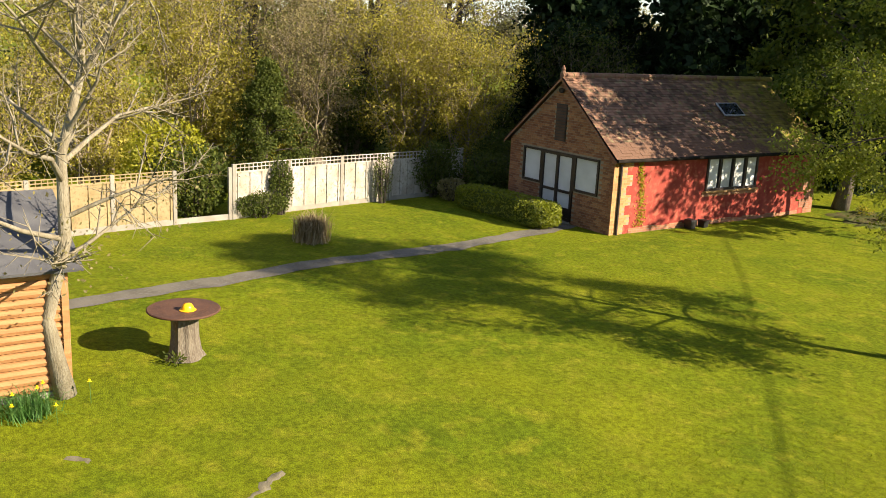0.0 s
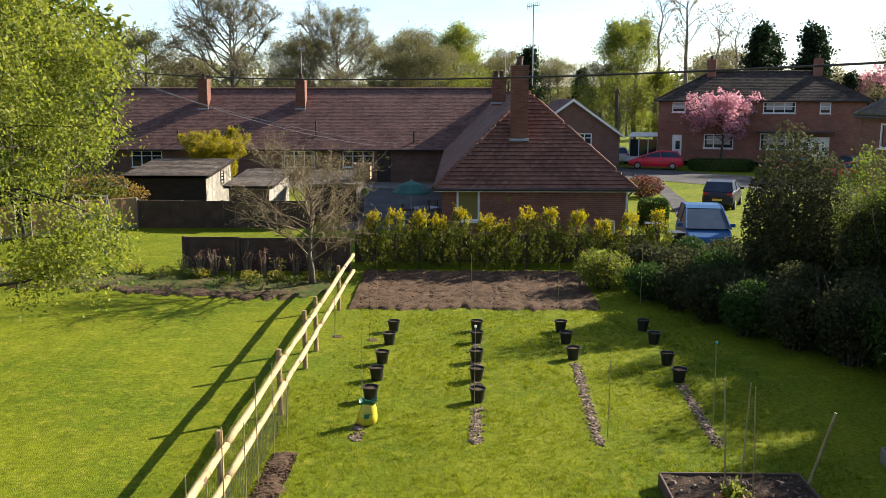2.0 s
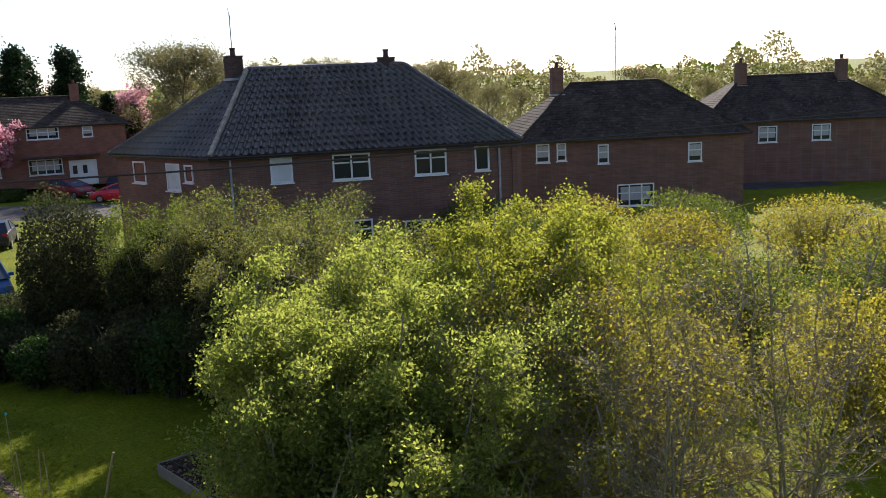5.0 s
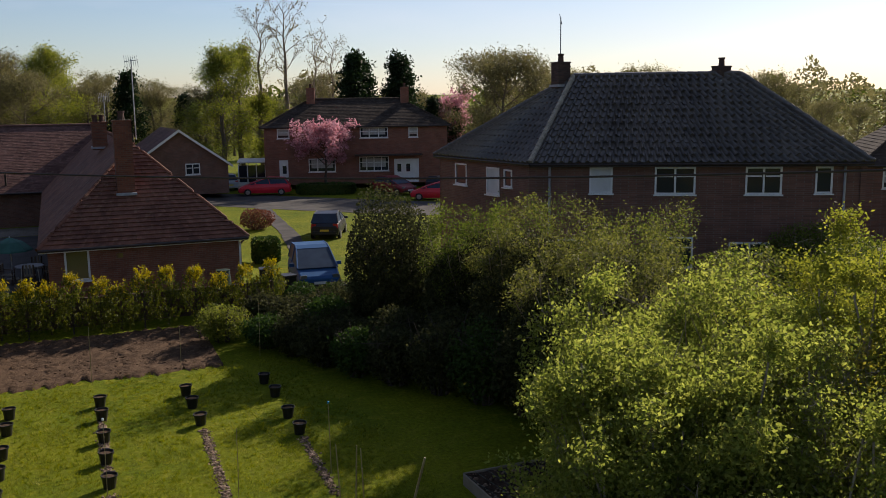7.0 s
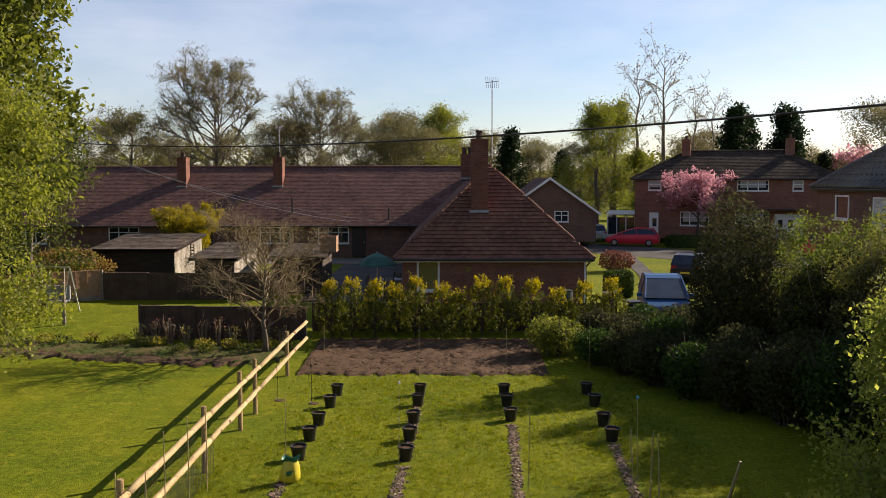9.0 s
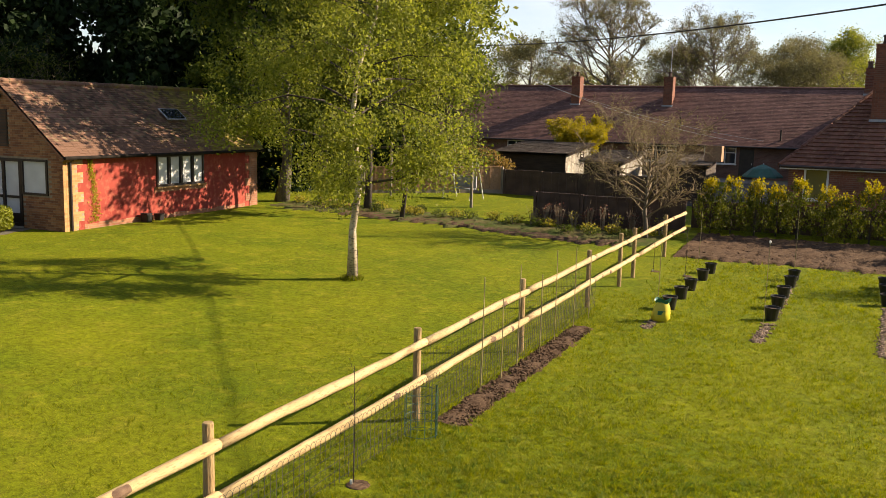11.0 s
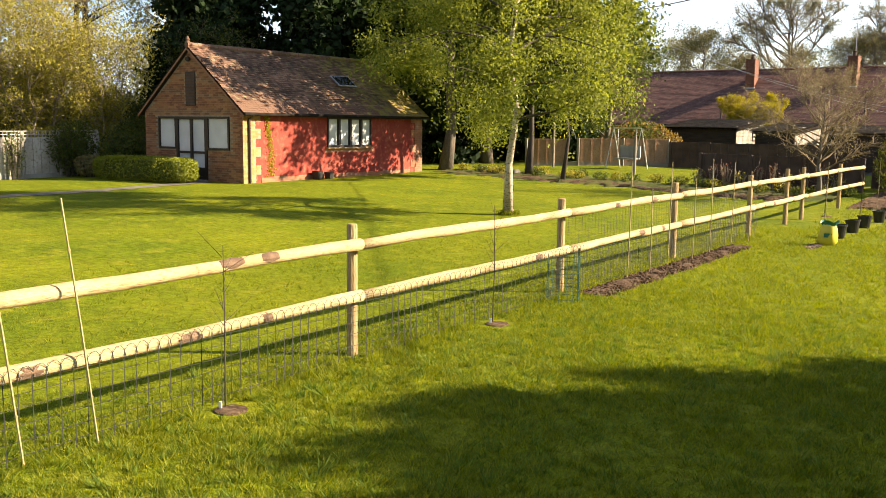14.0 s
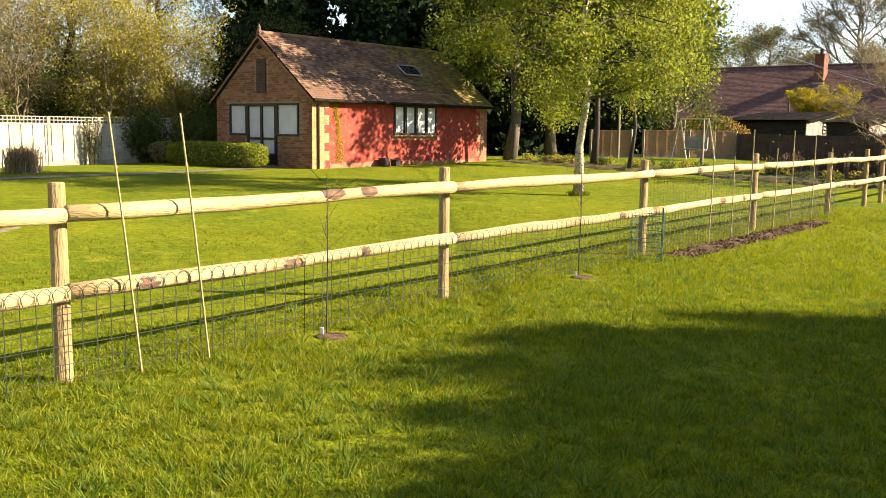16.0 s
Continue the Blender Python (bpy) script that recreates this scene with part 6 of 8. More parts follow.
# ---- sheds ----
def shed(x0, x1, y0, y1, zf, zb, front, side, roofm, label, board=0.17, window_side=True, roof_over=0.25, high="back"):
    """A boarded shed with a lean roof; the roof is higher at the back or to the right."""
    e = thing("garden_shed", label, "shed", (x0, y0, gz(x0, y0)))
    w, d = x1 - x0, y1 - y0
    hf, hb = zf, zb
    r = np.random.default_rng(int(abs(x0 * 10)))
    def waney(length, seed):
        """A board with a wavy lower edge, lapping the one below."""
        q, n = np.random.default_rng(seed), max(4, int(length / 0.22))
        low = [q.uniform(-0.035, 0.02) for _ in range(n + 1)]
        g = Geo()
        for k in range(n):
            u0, u1 = length * k / n, length * (k + 1) / n
            g.quad((u0, -0.035, low[k]), (u1, -0.035, low[k + 1]), (u1, -0.012, board * 1.02), (u0, -0.012, board * 1.02))
            g.quad((u0, -0.010, low[k]), (u1, -0.010, low[k + 1]), (u1, -0.035, low[k + 1]), (u0, -0.035, low[k]))
        return g

    # near-black core shows through the gaps as painted shade between the boards
    put("core", Geo().prism([(0.01, 0), (d - 0.01, 0), (d - 0.01, hb), (0.01, hf)], lambda u, z: (0.01, u, z), lambda u, z: (w - 0.01, u, z)), BLACKTRIM, e)
    for i in range(int(hf / board)):
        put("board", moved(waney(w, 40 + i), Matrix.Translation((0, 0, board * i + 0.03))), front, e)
    for i in range(int(hb / board)):
        z = board * (i + 0.5)
        y_beg = 0.0 if z < hf else d * (z - hf) / (hb - hf)
        if d - y_beg > 0.1:
            turn = Matrix.Translation((w, y_beg, board * i + 0.03)) @ Matrix.Rotation(math.pi / 2, 4, "Z")
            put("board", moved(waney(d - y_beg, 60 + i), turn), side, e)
            put("board", Geo().box((-0.012, (y_beg + d) / 2, z), (0.03, d - y_beg, board * 1.05)), front, e)
    put("rear_wall", Geo().box((w / 2, d, hb / 2), (w, 0.03, hb)), front, e)
    if window_side:
        m = Matrix.Translation((w + 0.03, d * 0.62, 0)) @ Matrix.Rotation(math.pi / 2, 4, "Z") @ Matrix.Scale(-1, 4, (0, 1, 0))
        window(e, m, -0.3, 0.3, 1.15, 1.85, (), 0.05, FENCE_DARK, GLASS)
    o = roof_over
    s = (hb - hf) / d
    p = lambda x, y: (x0 + x, y0 + y, gz(x0, y0) + hf + 0.05 + s * y)
    roof_plane("roof", [p(-o, -o), p(w + o, -o), p(w + o, d + o), p(-o, d + o)], roofm, e, 0.24, 0.3, lap=0.03)
    for k in e.children:
        if k.name.startswith(("roof", "underlay")):
            k.matrix_parent_inverse = Matrix.Translation((-x0, -y0, -gz(x0, y0)))
    put("roof_deck", Geo().quad((-o, -o, hf - s * o), (w + o, -o, hf - s * o), (w + o, d + o, hb + s * o), (-o, d + o, hb + s * o)), FENCE_DARK, e)
    return e


shed(-12.0, -8.4, 38.0, 42.6, 1.8, 2.2, SHEDWOOD, SHEDWHITE, OLDROOF, "old dark waney-board shed, end boards coloured pale for sunlight")
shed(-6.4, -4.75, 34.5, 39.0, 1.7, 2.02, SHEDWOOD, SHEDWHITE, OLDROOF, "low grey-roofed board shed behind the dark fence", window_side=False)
shed(-3.4, -1.2, 36.0, 39.0, 1.65, 1.95, SHEDWOOD, SHEDWOOD, OLDROOF, "small flat-roofed shed beside the patio", window_side=False)


def orange_shed():
    """The newly clad summerhouse beside the bare tree."""
    e = thing("summerhouse", "orange-brown log-lap summerhouse with a grey felt roof", "shed", (-11.45, -2.4, gz(-11.4, -2.4)))
    r = np.random.default_rng(9)
    w, d, h = 3.6, 3.2, 2.02
    for i in range(15):
        z = 0.1 + h / 15 * (i + 0.5)
        put("log_board", Geo().tube([(0.0, 0.02, z), (0.0, -d, z)], 0.075, 8), SHEDORANGE, e)
        put("log_board", Geo().tube([(-0.02, 0.02, z), (-w, 0.02, z)], 0.075, 8), SHEDORANGE, e)
    put("rear_wall", Geo().box((-w, -d / 2, h / 2), (0.05, d, h)), SHEDORANGE, e)
    put("rear_wall", Geo().box((-w / 2, -d, h / 2), (w, 0.05, h)), SHEDORANGE, e)
    put("corner_post", Geo().box((0.05, 0.06, h / 2 + 0.05), (0.10, 0.10, h + 0.1)), SHEDORANGE, e)
    put("base", Geo().box((-w / 2, -d / 2, 0.03), (w + 0.1, d + 0.1, 0.10)), CONCRETE, e)
    rf = Geo()
    a, b = (0.30, 0.30, h + 0.02), (0.30, -d - 0.3, h + 0.02)
    c, f = (-w / 2, -d - 0.3, h + 0.85), (-w / 2, 0.30, h + 0.85)
    rf.quad(a, f, c, b).quad(f, (-w - 0.3, 0.3, h + 0.02), (-w - 0.3, -d - 0.3, h + 0.02), c)
    ob = put("roof", rf, FELT, e)
    so = ob.modifiers.new("thick", "SOLIDIFY")
    so.thickness = 0.05
    put("gable", Geo().quad((0, 0.05, h), (-w, 0.05, h), (-w / 2, 0.05, h + 0.8)), SHEDORANGE, e)
    return e


orange_shed()


# ---- parasol and patio clutter ----
e = thing("parasol", "open green garden parasol on the patio", "parasol", (1.2, 36.5, gz(1.2, 36.5)))
put("canopy", Geo().lathe([(0.88, 1.24), (0.86, 1.30), (0.5, 1.62), (0.06, 1.80), (0.0, 1.81)], (0, 0, 0), 8, caps=False), UMBRELLA, e)
put("pole", Geo().tube([(0, 0, 0), (0, 0, 1.86)], 0.022, 8), WHITE, e)
put("base", Geo().lathe([(0.25, 0), (0.25, 0.06), (0.05, 0.1)], (0, 0, 0), 12), CONCRETE, e)
e = thing("patio_table", "pale round patio table in shade", "table", (1.9, 35.4, gz(1.9, 35.4)))
put("tabletop", Geo().lathe([(0.55, 0.70), (0.55, 0.74), (0.0, 0.745)], (0, 0, 0), 20, caps=False), LEAD, e)
for w in range(4):
    put("leg", Geo().tube([(0.35 * math.cos(w * 1.57), 0.35 * math.sin(w * 1.57), 0), (0.3 * math.cos(w * 1.57), 0.3 * math.sin(w * 1.57), 0.7)], 0.02, 6), WHITE, e)


def garden_chair(x, y, rz):
    e = thing("garden_chair", "dark slatted garden chair on the shady patio", "chair", (x, y, gz(x, y) + 0.02), rz, "patio chairs")
    for i in range(4):
        put("slat", Geo().box((-0.18 + i * 0.12, 0, 0.44), (0.10, 0.44, 0.025)), FENCE_GREY, e)
        put("back_slat", Geo().box((-0.18 + i * 0.12, 0.22, 0.68), (0.08, 0.02, 0.44)), FENCE_GREY, e)
    for sx in (-0.2, 0.2):
        for sy, h in ((-0.2, 0.62), (0.22, 0.90)):
            put("leg", Geo().box((sx, sy, h / 2), (0.04, 0.04, h)), FENCE_DARK, e)
        put("armrest", Geo().box((sx, 0, 0.63), (0.05, 0.46, 0.03)), FENCE_DARK, e)
    return e


for cx, cy, ca in ((1.1, 35.2, 80), (2.7, 35.3, -75), (1.9, 34.6, 175), (2.2, 36.4, 10)):
    garden_chair(cx, cy, ca)
e = thing("water_butt", "dark round water butt by the bungalow wall", "water butt", (8.75, 29.3, gz(8.7, 29.3)))
put("barrel", Geo().lathe([(0.26, 0), (0.30, 0.5), (0.26, 1.0), (0.27, 1.05), (0.0, 1.08)], (0, 0, 0), 18, caps=False), mat("dark_green_plastic", (0.01, 0.03, 0.025), (0.02, 0.045, 0.04), 4, 0.5), e)
e = thing("wooden_box", "sunlit orange wooden box on the shed roof", "box", (-1.0, 36.9, gz(-1, 37) + 1.84))
for k in range(4):
    put("side", Geo().box((0.35 * math.cos(k * math.pi / 2), 0.35 * math.sin(k * math.pi / 2), 0.35), (0.04 if k % 2 == 0 else 0.72, 0.72 if k % 2 == 0 else 0.04, 0.7)), FENCE_ORANGE, e)


# ---- cars ----
def car(name, label, at, rz, body, L=3.9, W=1.66, H=1.5, hatch=0.5):
    """Bodywork lofted from cross-sections, with glass, lights and four wheels. It faces +x of its own."""
    e = thing(name, label, "car", at, rz)
    prof = [(-L / 2, 0.35, 0.75), (-L / 2 + 0.08, 0.25, 0.92), (-L / 2 + 0.5, 0.2, 0.98), (L * 0.18, 0.2, 0.96), (L / 2 - 0.7, 0.2, 0.88), (L / 2 - 0.1, 0.25, 0.68), (L / 2, 0.35, 0.58)]
    ws = [0.82, 0.94, 1, 1, 0.98, 0.9, 0.78]
    g = Geo()
    k = 8
    for (x, z0, z1), w in zip(prof, ws):
        y = W / 2 * w
        zm = (z0 + z1) / 2
        g.v += [(x, -y * 0.9, z0), (x, y * 0.9, z0), (x, y, zm - 0.1), (x, y, zm + 0.1), (x, y * 0.93, z1), (x, -y * 0.93, z1), (x, -y, zm + 0.1), (x, -y, zm - 0.1)]
    for j in range(len(prof) - 1):
        for i in range(k):
            g.f.append((j * k + i, j * k + (i + 1) % k, (j + 1) * k + (i + 1) % k, (j + 1) * k + i))
    g.f += [tuple(range(k))[::-1], tuple(range((len(prof) - 1) * k, len(prof) * k))]
    b = solid("body", g, body, e, "", 0.03)
    # glasshouse: rear, roof and windscreen lines
    xs = [(-L / 2 + 0.15, 0.95), (-L / 2 + hatch, H - 0.05), (-0.35, H), (L * (0.06 if hatch > 0.4 else 0.02), H - (0.15 if hatch > 0.4 else 0.09)), (L * (0.31 if hatch > 0.4 else 0.34), 0.93)]
    gl, rf = Geo(), Geo()
    wt, wb = W / 2 * 0.74, W / 2 * 0.92
    ring = []
    for x, z in xs:
        w = wb + (wt - wb) * (z - 0.9) / (H - 0.9)
        ring.append(((x, -w, z), (x, w, z)))
    for (a, b2), (c, d) in zip(ring[:-1], ring[1:]):
        gl.quad(a, c, d, b2)
    for s in (0, 1):
        gl.quad(*[q[s] for q in ring])
    gl.f[-1] = gl.f[-1][::-1]
    put("glasshouse", gl, CARGLASS, e)
    (a, b2), (c, d), (f, h) = ring[1], ring[2], ring[3]
    up = Vector((0, 0, 0.012))
    rf.quad(*[tuple(Vector(p) + up) for p in (a, c, d, b2)]).quad(*[tuple(Vector(p) + up) for p in (c, f, h, d)])
    for s in (0, 1):
        for i in range(len(ring) - 1):
            put("roof_pillar", Geo().tube([ring[i][s], ring[i + 1][s]], 0.035, 5), body, e)
        put("roof_pillar", Geo().tube([(xs[2][0] - 0.1, (-1, 1)[s] * wb, 0.93), ring[2][s]], 0.035, 5), body, e)
    put("roof", rf, body, e)
    for sx in (-1, 1):
        for sy in (-1, 1):
            x, y = sx * L * 0.32, sy * (W / 2 - 0.09)
            wh = put("wheel", Geo().tube([(x, y - 0.09, 0.29), (x, y + 0.09, 0.29)], 0.29, 18), TYRE, e)
            put("rim", Geo().tube([(x, y + sy * 0.085, 0.29), (x, y + sy * 0.097, 0.29)], [0.19, 0.17], 14), CHROME, wh)
        for sy in (-1, 1):
            put("headlight" if sx > 0 else "tail_light", Geo().box((sx * (L / 2 - 0.07), sy * W * 0.36, 0.66 if sx > 0 else 0.78), (0.1, 0.26, 0.14 if sx > 0 else 0.26)), CHROME if sx > 0 else paint("tail_lens", (0.35, 0.01, 0.01)), e)
    put("bumper", Geo().box((L / 2 - 0.02, 0, 0.36), (0.12, W * 0.8, 0.14)), BLACKTRIM, e)
    put("bumper", Geo().box((-L / 2 + 0.0, 0, 0.40), (0.12, W * 0.8, 0.16)), body, e)
    put("number_plate", Geo().box((-L / 2 - 0.065, 0, 0.55), (0.01, 0.5, 0.11)), paint("plate_yellow", (0.6, 0.45, 0.05)), e)
    put("number_plate", Geo().box((L / 2 + 0.045, 0, 0.42), (0.01, 0.5, 0.11)), WHITE, e)
    for sy in (-1, 1):
        put("mirror", Geo().box((L * 0.17, sy * (W / 2 + 0.08), 0.98), (0.1, 0.2, 0.13)), body, e)
    return e


RED, BLUEP, DARKP, SILVER, MAROON = paint("red_car_paint", (0.50, 0.015, 0.03)), mat("blue_car_paint", (0.022, 0.075, 0.18), (0.026, 0.085, 0.20), 1.0, 0.5, spec=0.15), paint("near_black_car_paint", (0.012, 0.014, 0.02)), paint("silver_car_paint", (0.35, 0.37, 0.4)), paint("maroon_car_paint", (0.16, 0.01, 0.015))
car("car", "light blue people carrier parked nose to the garden hedge", (12.95, 31.9, gz(12.95, 31.9) + 0.02), -97, BLUEP, 3.9, 1.82, 1.64, 0.35)
car("car", "near-black hatchback parked on the grass verge", (17.6, 45.6, gz(17.6, 45.6)), 66, DARKP, 3.8, 1.68, 1.48)
car("car", "bright red estate car at the kerb", (19.3, 70.8, gz(19.3, 70) + 0.03), 165, RED, 4.3, 1.7, 1.45)
car("car", "small silver hatchback on a drive", (17.0, 77.5, gz(17, 77)), 100, SILVER, 3.7, 1.65, 1.45)
car("car", "maroon car in front of the far semi", (29.3, 66.5, gz(29, 66)), -70, MAROON, 4.0, 1.7, 1.45)
car("car", "dark car on the far drive", (33.0, 64.2, gz(33, 64)), -80, DARKP, 4.0, 1.7, 1.45)
car("car", "red hatchback on the road glinting in the sun", (30.6, 60.4, gz(30.6, 60.4)), 150, RED, 4.0, 1.7, 1.4)


# ---- overhead cable and aerials ----
e = thing("telephone_pole", "dark wooden telephone pole behind the gardens", "pole", (-25.6, 44.9, gz(-25, 45)))
put("pole", Geo().tube([(0, 0, 0), (0, 0, 9.3)], [0.14, 0.09], 10), DARKBARK, e)
put("crossbar", Geo().box((0, 0, 8.9), (0.9, 0.08, 0.1), 0.7), DARKBARK, e)
e = thing("telephone_pole", "dark wooden telephone pole beyond the shrubs", "pole", (21.5, -4.3, gz(22, -5)))
put("pole", Geo().tube([(0, 0, 0), (0, 0, 7.6)], [0.14, 0.09], 10), DARKBARK, e)
e = thing("overhead_cable", "thick twisted black overhead cable crossing the gardens", "cable", (0, 0, 0))
run = Vector((11.4, -11.9, 0)).normalized()
put("cable", Geo().tube([Vector((3.5, 14.5, 6.25 + 0.0017 * k * k)) + run * k for k in range(-42, 27)], 0.017, 6), BLACKTRIM, e)
for x0, z0, x1, z1 in ((-14.0, 6.9, -2.0, 2.8), (-14.5, 6.9, -0.5, 2.9)):
    e = thing("drop_wire", "thin grey telephone drop wire to the terrace", "cable", (0, 0, 0))
    put("wire", Geo().tube([(x0 + (x1 - x0) * k / 12, 44 + 9.8 * k / 12, z0 + (z1 - z0) * k / 12 - 0.5 * 4 * (k / 12) * (1 - k / 12)) for k in range(13)], 0.014, 4), LEAD, e)


def aerial(x, y, z, h, arms=7, rz=0.0):
    e = thing("tv_aerial", "thin metal television aerial on a mast", "aerial", (x, y, z), rz)
    put("mast", Geo().tube([(0, 0, 0), (0, 0, h)], 0.022, 6), LEAD, e)
    put("boom", Geo().tube([(-0.28, 0, h - 0.1), (0.28, 0, h - 0.02)], 0.014, 5), LEAD, e)
    for i in range(arms):
        put("element", Geo().tube([(-0.26 + 0.52 * i / (arms - 1), -0.05, h - 0.1 - 0.2), (-0.26 + 0.52 * i / (arms - 1), 0.05, h - 0.06 + 0.2)], 0.008, 4), LEAD, e)


aerial(6.15, 32.1, 6.3, 3.05, rz=20)
aerial(23.6, 29.6, 8.2, 2.9, rz=60)
aerial(5.7, 44.3, 6.5, 1.6, rz=10)
aerial(-7.4, 58.9, 6.5, 2.6, rz=30)
aerial(47.5, 27.0, 7.4, 3.2, rz=40)


# ---- trees and shrubs ----
birch = tree("birch", "young silver birch with white bark in fresh small leaf", (-5.85, 12.55, gz(-5.8, 12.5) - 0.02), 8.8, 2.9, 2.3, 41, BIRCHBARK, L_BIRCH, 88000, 0.038, 0.2,
     limb_bark=DARKBARK, trunk_r=0.105, limbs=38, lean=(0.6, 0.4), shape="oval", droop=0.3, forks=6, twigs=5)
plates = Geo()
r6 = np.random.default_rng(61)
for i in range(90):
    w, z = r6.uniform(0, 2 * math.pi), 0.75 * r6.uniform(0, 1) ** 1.6
    plates.box((0.128 * (1 - 0.25 * z) * math.cos(w), 0.128 * (1 - 0.25 * z) * math.sin(w), z + 0.04), (0.022, 0.05, r6.uniform(0.06, 0.16)), w)
tagged(put("rough_bark", plates, DARKBARK, birch, "dark fissured bark at the foot"), kind="stuff")
tree("apple_tree", "small spreading apple tree, nearly bare with many twigs", (-1.25, 24.0, gz(-1.2, 24)), 3.2, 2.6, 0.7, 42, BARK, L_BUD, 3500, 0.024, 0.12,
     limb_bark=APPLEBARK, trunk_r=0.085, limbs=30, shape="round", forks=11, twigs=8, thick=1.8)
tree("bare_tree", "tall thin bare tree with lichened bark beside the summerhouse", (-11.35, -2.4, gz(-11.4, -2.4)), 8.6, 2.9, 1.7, 43, PALEBARK, L_BUD, 3500, 0.032, 0.2,
     trunk_r=0.125, limbs=30, lean=(-0.2, 1.0), shape="oval", forks=10, twigs=7, thick=1.5)
# the mixed trees at the corner of the outbuilding
tree("lime_tree", "leafy tree with a leaning ivy-clad trunk by the outbuilding", (-16.5, 25.0, gz(-16, 25)), 12.0, 4.8, 2.2, 44, BARK, L_LIME, 42000, 0.10, 0.24,
     trunk_r=0.24, limbs=30, lean=(1.6, 0.3), shape="oval", droop=0.15, forks=6)
tree("ash_tree", "leafy tree with a thin dark trunk behind the birch", (-12.4, 24.9, gz(-12, 25)), 10.4, 4.6, 2.6, 45, DARKBARK, L_LIME, 21000, 0.12, 0.3, trunk_r=0.13, limbs=28, shape="oval", forks=6)
tree("ash_tree", "slender leafy tree close behind the birch", (-10.1, 23.4, gz(-10, 23)), 11.0, 3.6, 3.2, 48, DARKBARK, L_FRESH, 13000, 0.115, 0.28, lean=(1.2, -0.8), trunk_r=0.07, limbs=28, shape="oval", forks=5)
tree("ivy_trunk_tree", "broken ivy-covered trunk with sparse leafy shoots", (-17.9, 30.4, gz(-18, 30)), 9.0, 3.4, 1.2, 46, BARK, L_MID, 17000, 0.075, 0.34, trunk_r=0.26, limbs=22, shape="round", forks=6)
tree("ivy_trunk_tree", "leafy shrub-like tree behind the orange fence", (-13.6, 35.0, gz(-13, 35)), 7.0, 3.0, 0.6, 47, BARK, L_MID, 12000, 0.075, 0.34, trunk_r=0.16, limbs=22, shape="round", forks=6)
D = "dark evergreen trees behind the outbuilding"
for i, (x, y, h, c) in enumerate(((-24.5, 25.5, 13.5, 3.9), (-28.0, 22.0, 12.0, 3.4), (-22.0, 30.5, 15.0, 4.2), (-27.0, 29.5, 16.0, 4.2), (-32.5, 26.5, 15.0, 4.0), (-23.5, 36.0, 15.0, 4.2), (-18.5, 36.0, 13.0, 4.0))):
    tree("dark_conifer", "tall dark evergreen standing behind the outbuilding", (x, y, gz(x, y)), h, c, 0.8, 50 + i, DARKBARK, L_DARK, 24000, 0.2, 0.45, group=D, trunk_r=0.28, limbs=38, shape="cone", droop=0.25, forks=5, twigs=3)
P = "tall bare pines behind the gardens"
for i, (x, y, h) in enumerate(((-33.0, 19.0, 14.0), (-35.5, 16.0, 13.0), (-37.5, 22.0, 15.0), (-40.0, 18.5, 14.0), (-42.0, 13.0, 14.0))):
    tree("pine_tree", "tall half-bare tree with reddish trunk against the sky", (x, y, gz(x, y)), h, 3.6, 2.5, 60 + i, DARKBARK, L_OLIVE if i % 2 else L_BUD, 5500, 0.07, 0.35, group=P, trunk_r=0.24, limbs=30, shape="round", forks=7, twigs=6)
S = "budding shrubs and trees beyond the pale fence"
for i, (x, y, h, c, l, n, s) in enumerate(((-27.8, 13.4, 5.4, 2.8, L_OLIVE, 22000, 0.05), (-29.5, 10.4, 5.8, 2.3, L_BUD, 11000, 0.05), (-25.9, 14.9, 4.9, 2.5, L_OLIVE, 26000, 0.042), (-31.5, 6.0, 7.0, 2.8, L_OLIVE, 15000, 0.055),
                                           (-27.2, 1.5, 5.6, 2.6, L_OLIVE, 15000, 0.05), (-28.5, -2.5, 6.6, 2.8, L_OLIVE, 12000, 0.05), (-25.0, -5.5, 7.0, 2.8, L_BUD, 11000, 0.045), (-30.5, 15.8, 8.0, 2.6, L_BUD, 12000, 0.05), (-34.0, 11.8, 8.4, 2.8, L_BUD, 12000, 0.055), (-33.5, 2.5, 8.0, 3.0, L_BUD, 12000, 0.055),
                                           (-24.8, -1.5, 3.6, 2.0, L_OLIVE, 9000, 0.045), (-36.0, 7.5, 9.0, 3.0, L_OLIVE, 12000, 0.06), (-25.8, 20.5, 5.0, 2.2, L_MID, 12000, 0.055))):
    tree("budding_shrub_tree", "many-stemmed budding shrub in pale olive leaf", (x, y, gz(x, y)), h, c, 0.5, 70 + i, TWIG, l, int(n * 0.85), s, 0.2, group=S, trunk_r=0.06, limbs=11, stems=7, spread=c * 0.55, shape="vase", forks=7, twigs=5, thick=1.6)
tree("tall_budding_tree", "tall tree in yellow-green spring leaf at the garden edge", (-40.0, 5.5, gz(-38, 4)), 12.5, 4.2, 1.5, 85, BARK, L_YELLOWGREEN, 20000, 0.09, 0.4, trunk_r=0.22, limbs=28, shape="oval")
tree("tall_budding_tree", "tall tree in pale olive bud at the garden edge", (-35.5, -3.0, gz(-34, -3)), 11.0, 4.2, 1.2, 86, BARK, L_OLIVE, 18000, 0.07, 0.4, trunk_r=0.2, limbs=28, shape="oval")
tree("tall_budding_tree", "tall tree in brown bud behind the shrubs", (-41.0, 11.5, gz(-39, 10)), 13.0, 4.2, 1.2, 87, BARK, L_BUD, 15000, 0.07, 0.4, trunk_r=0.22, limbs=28, shape="oval")
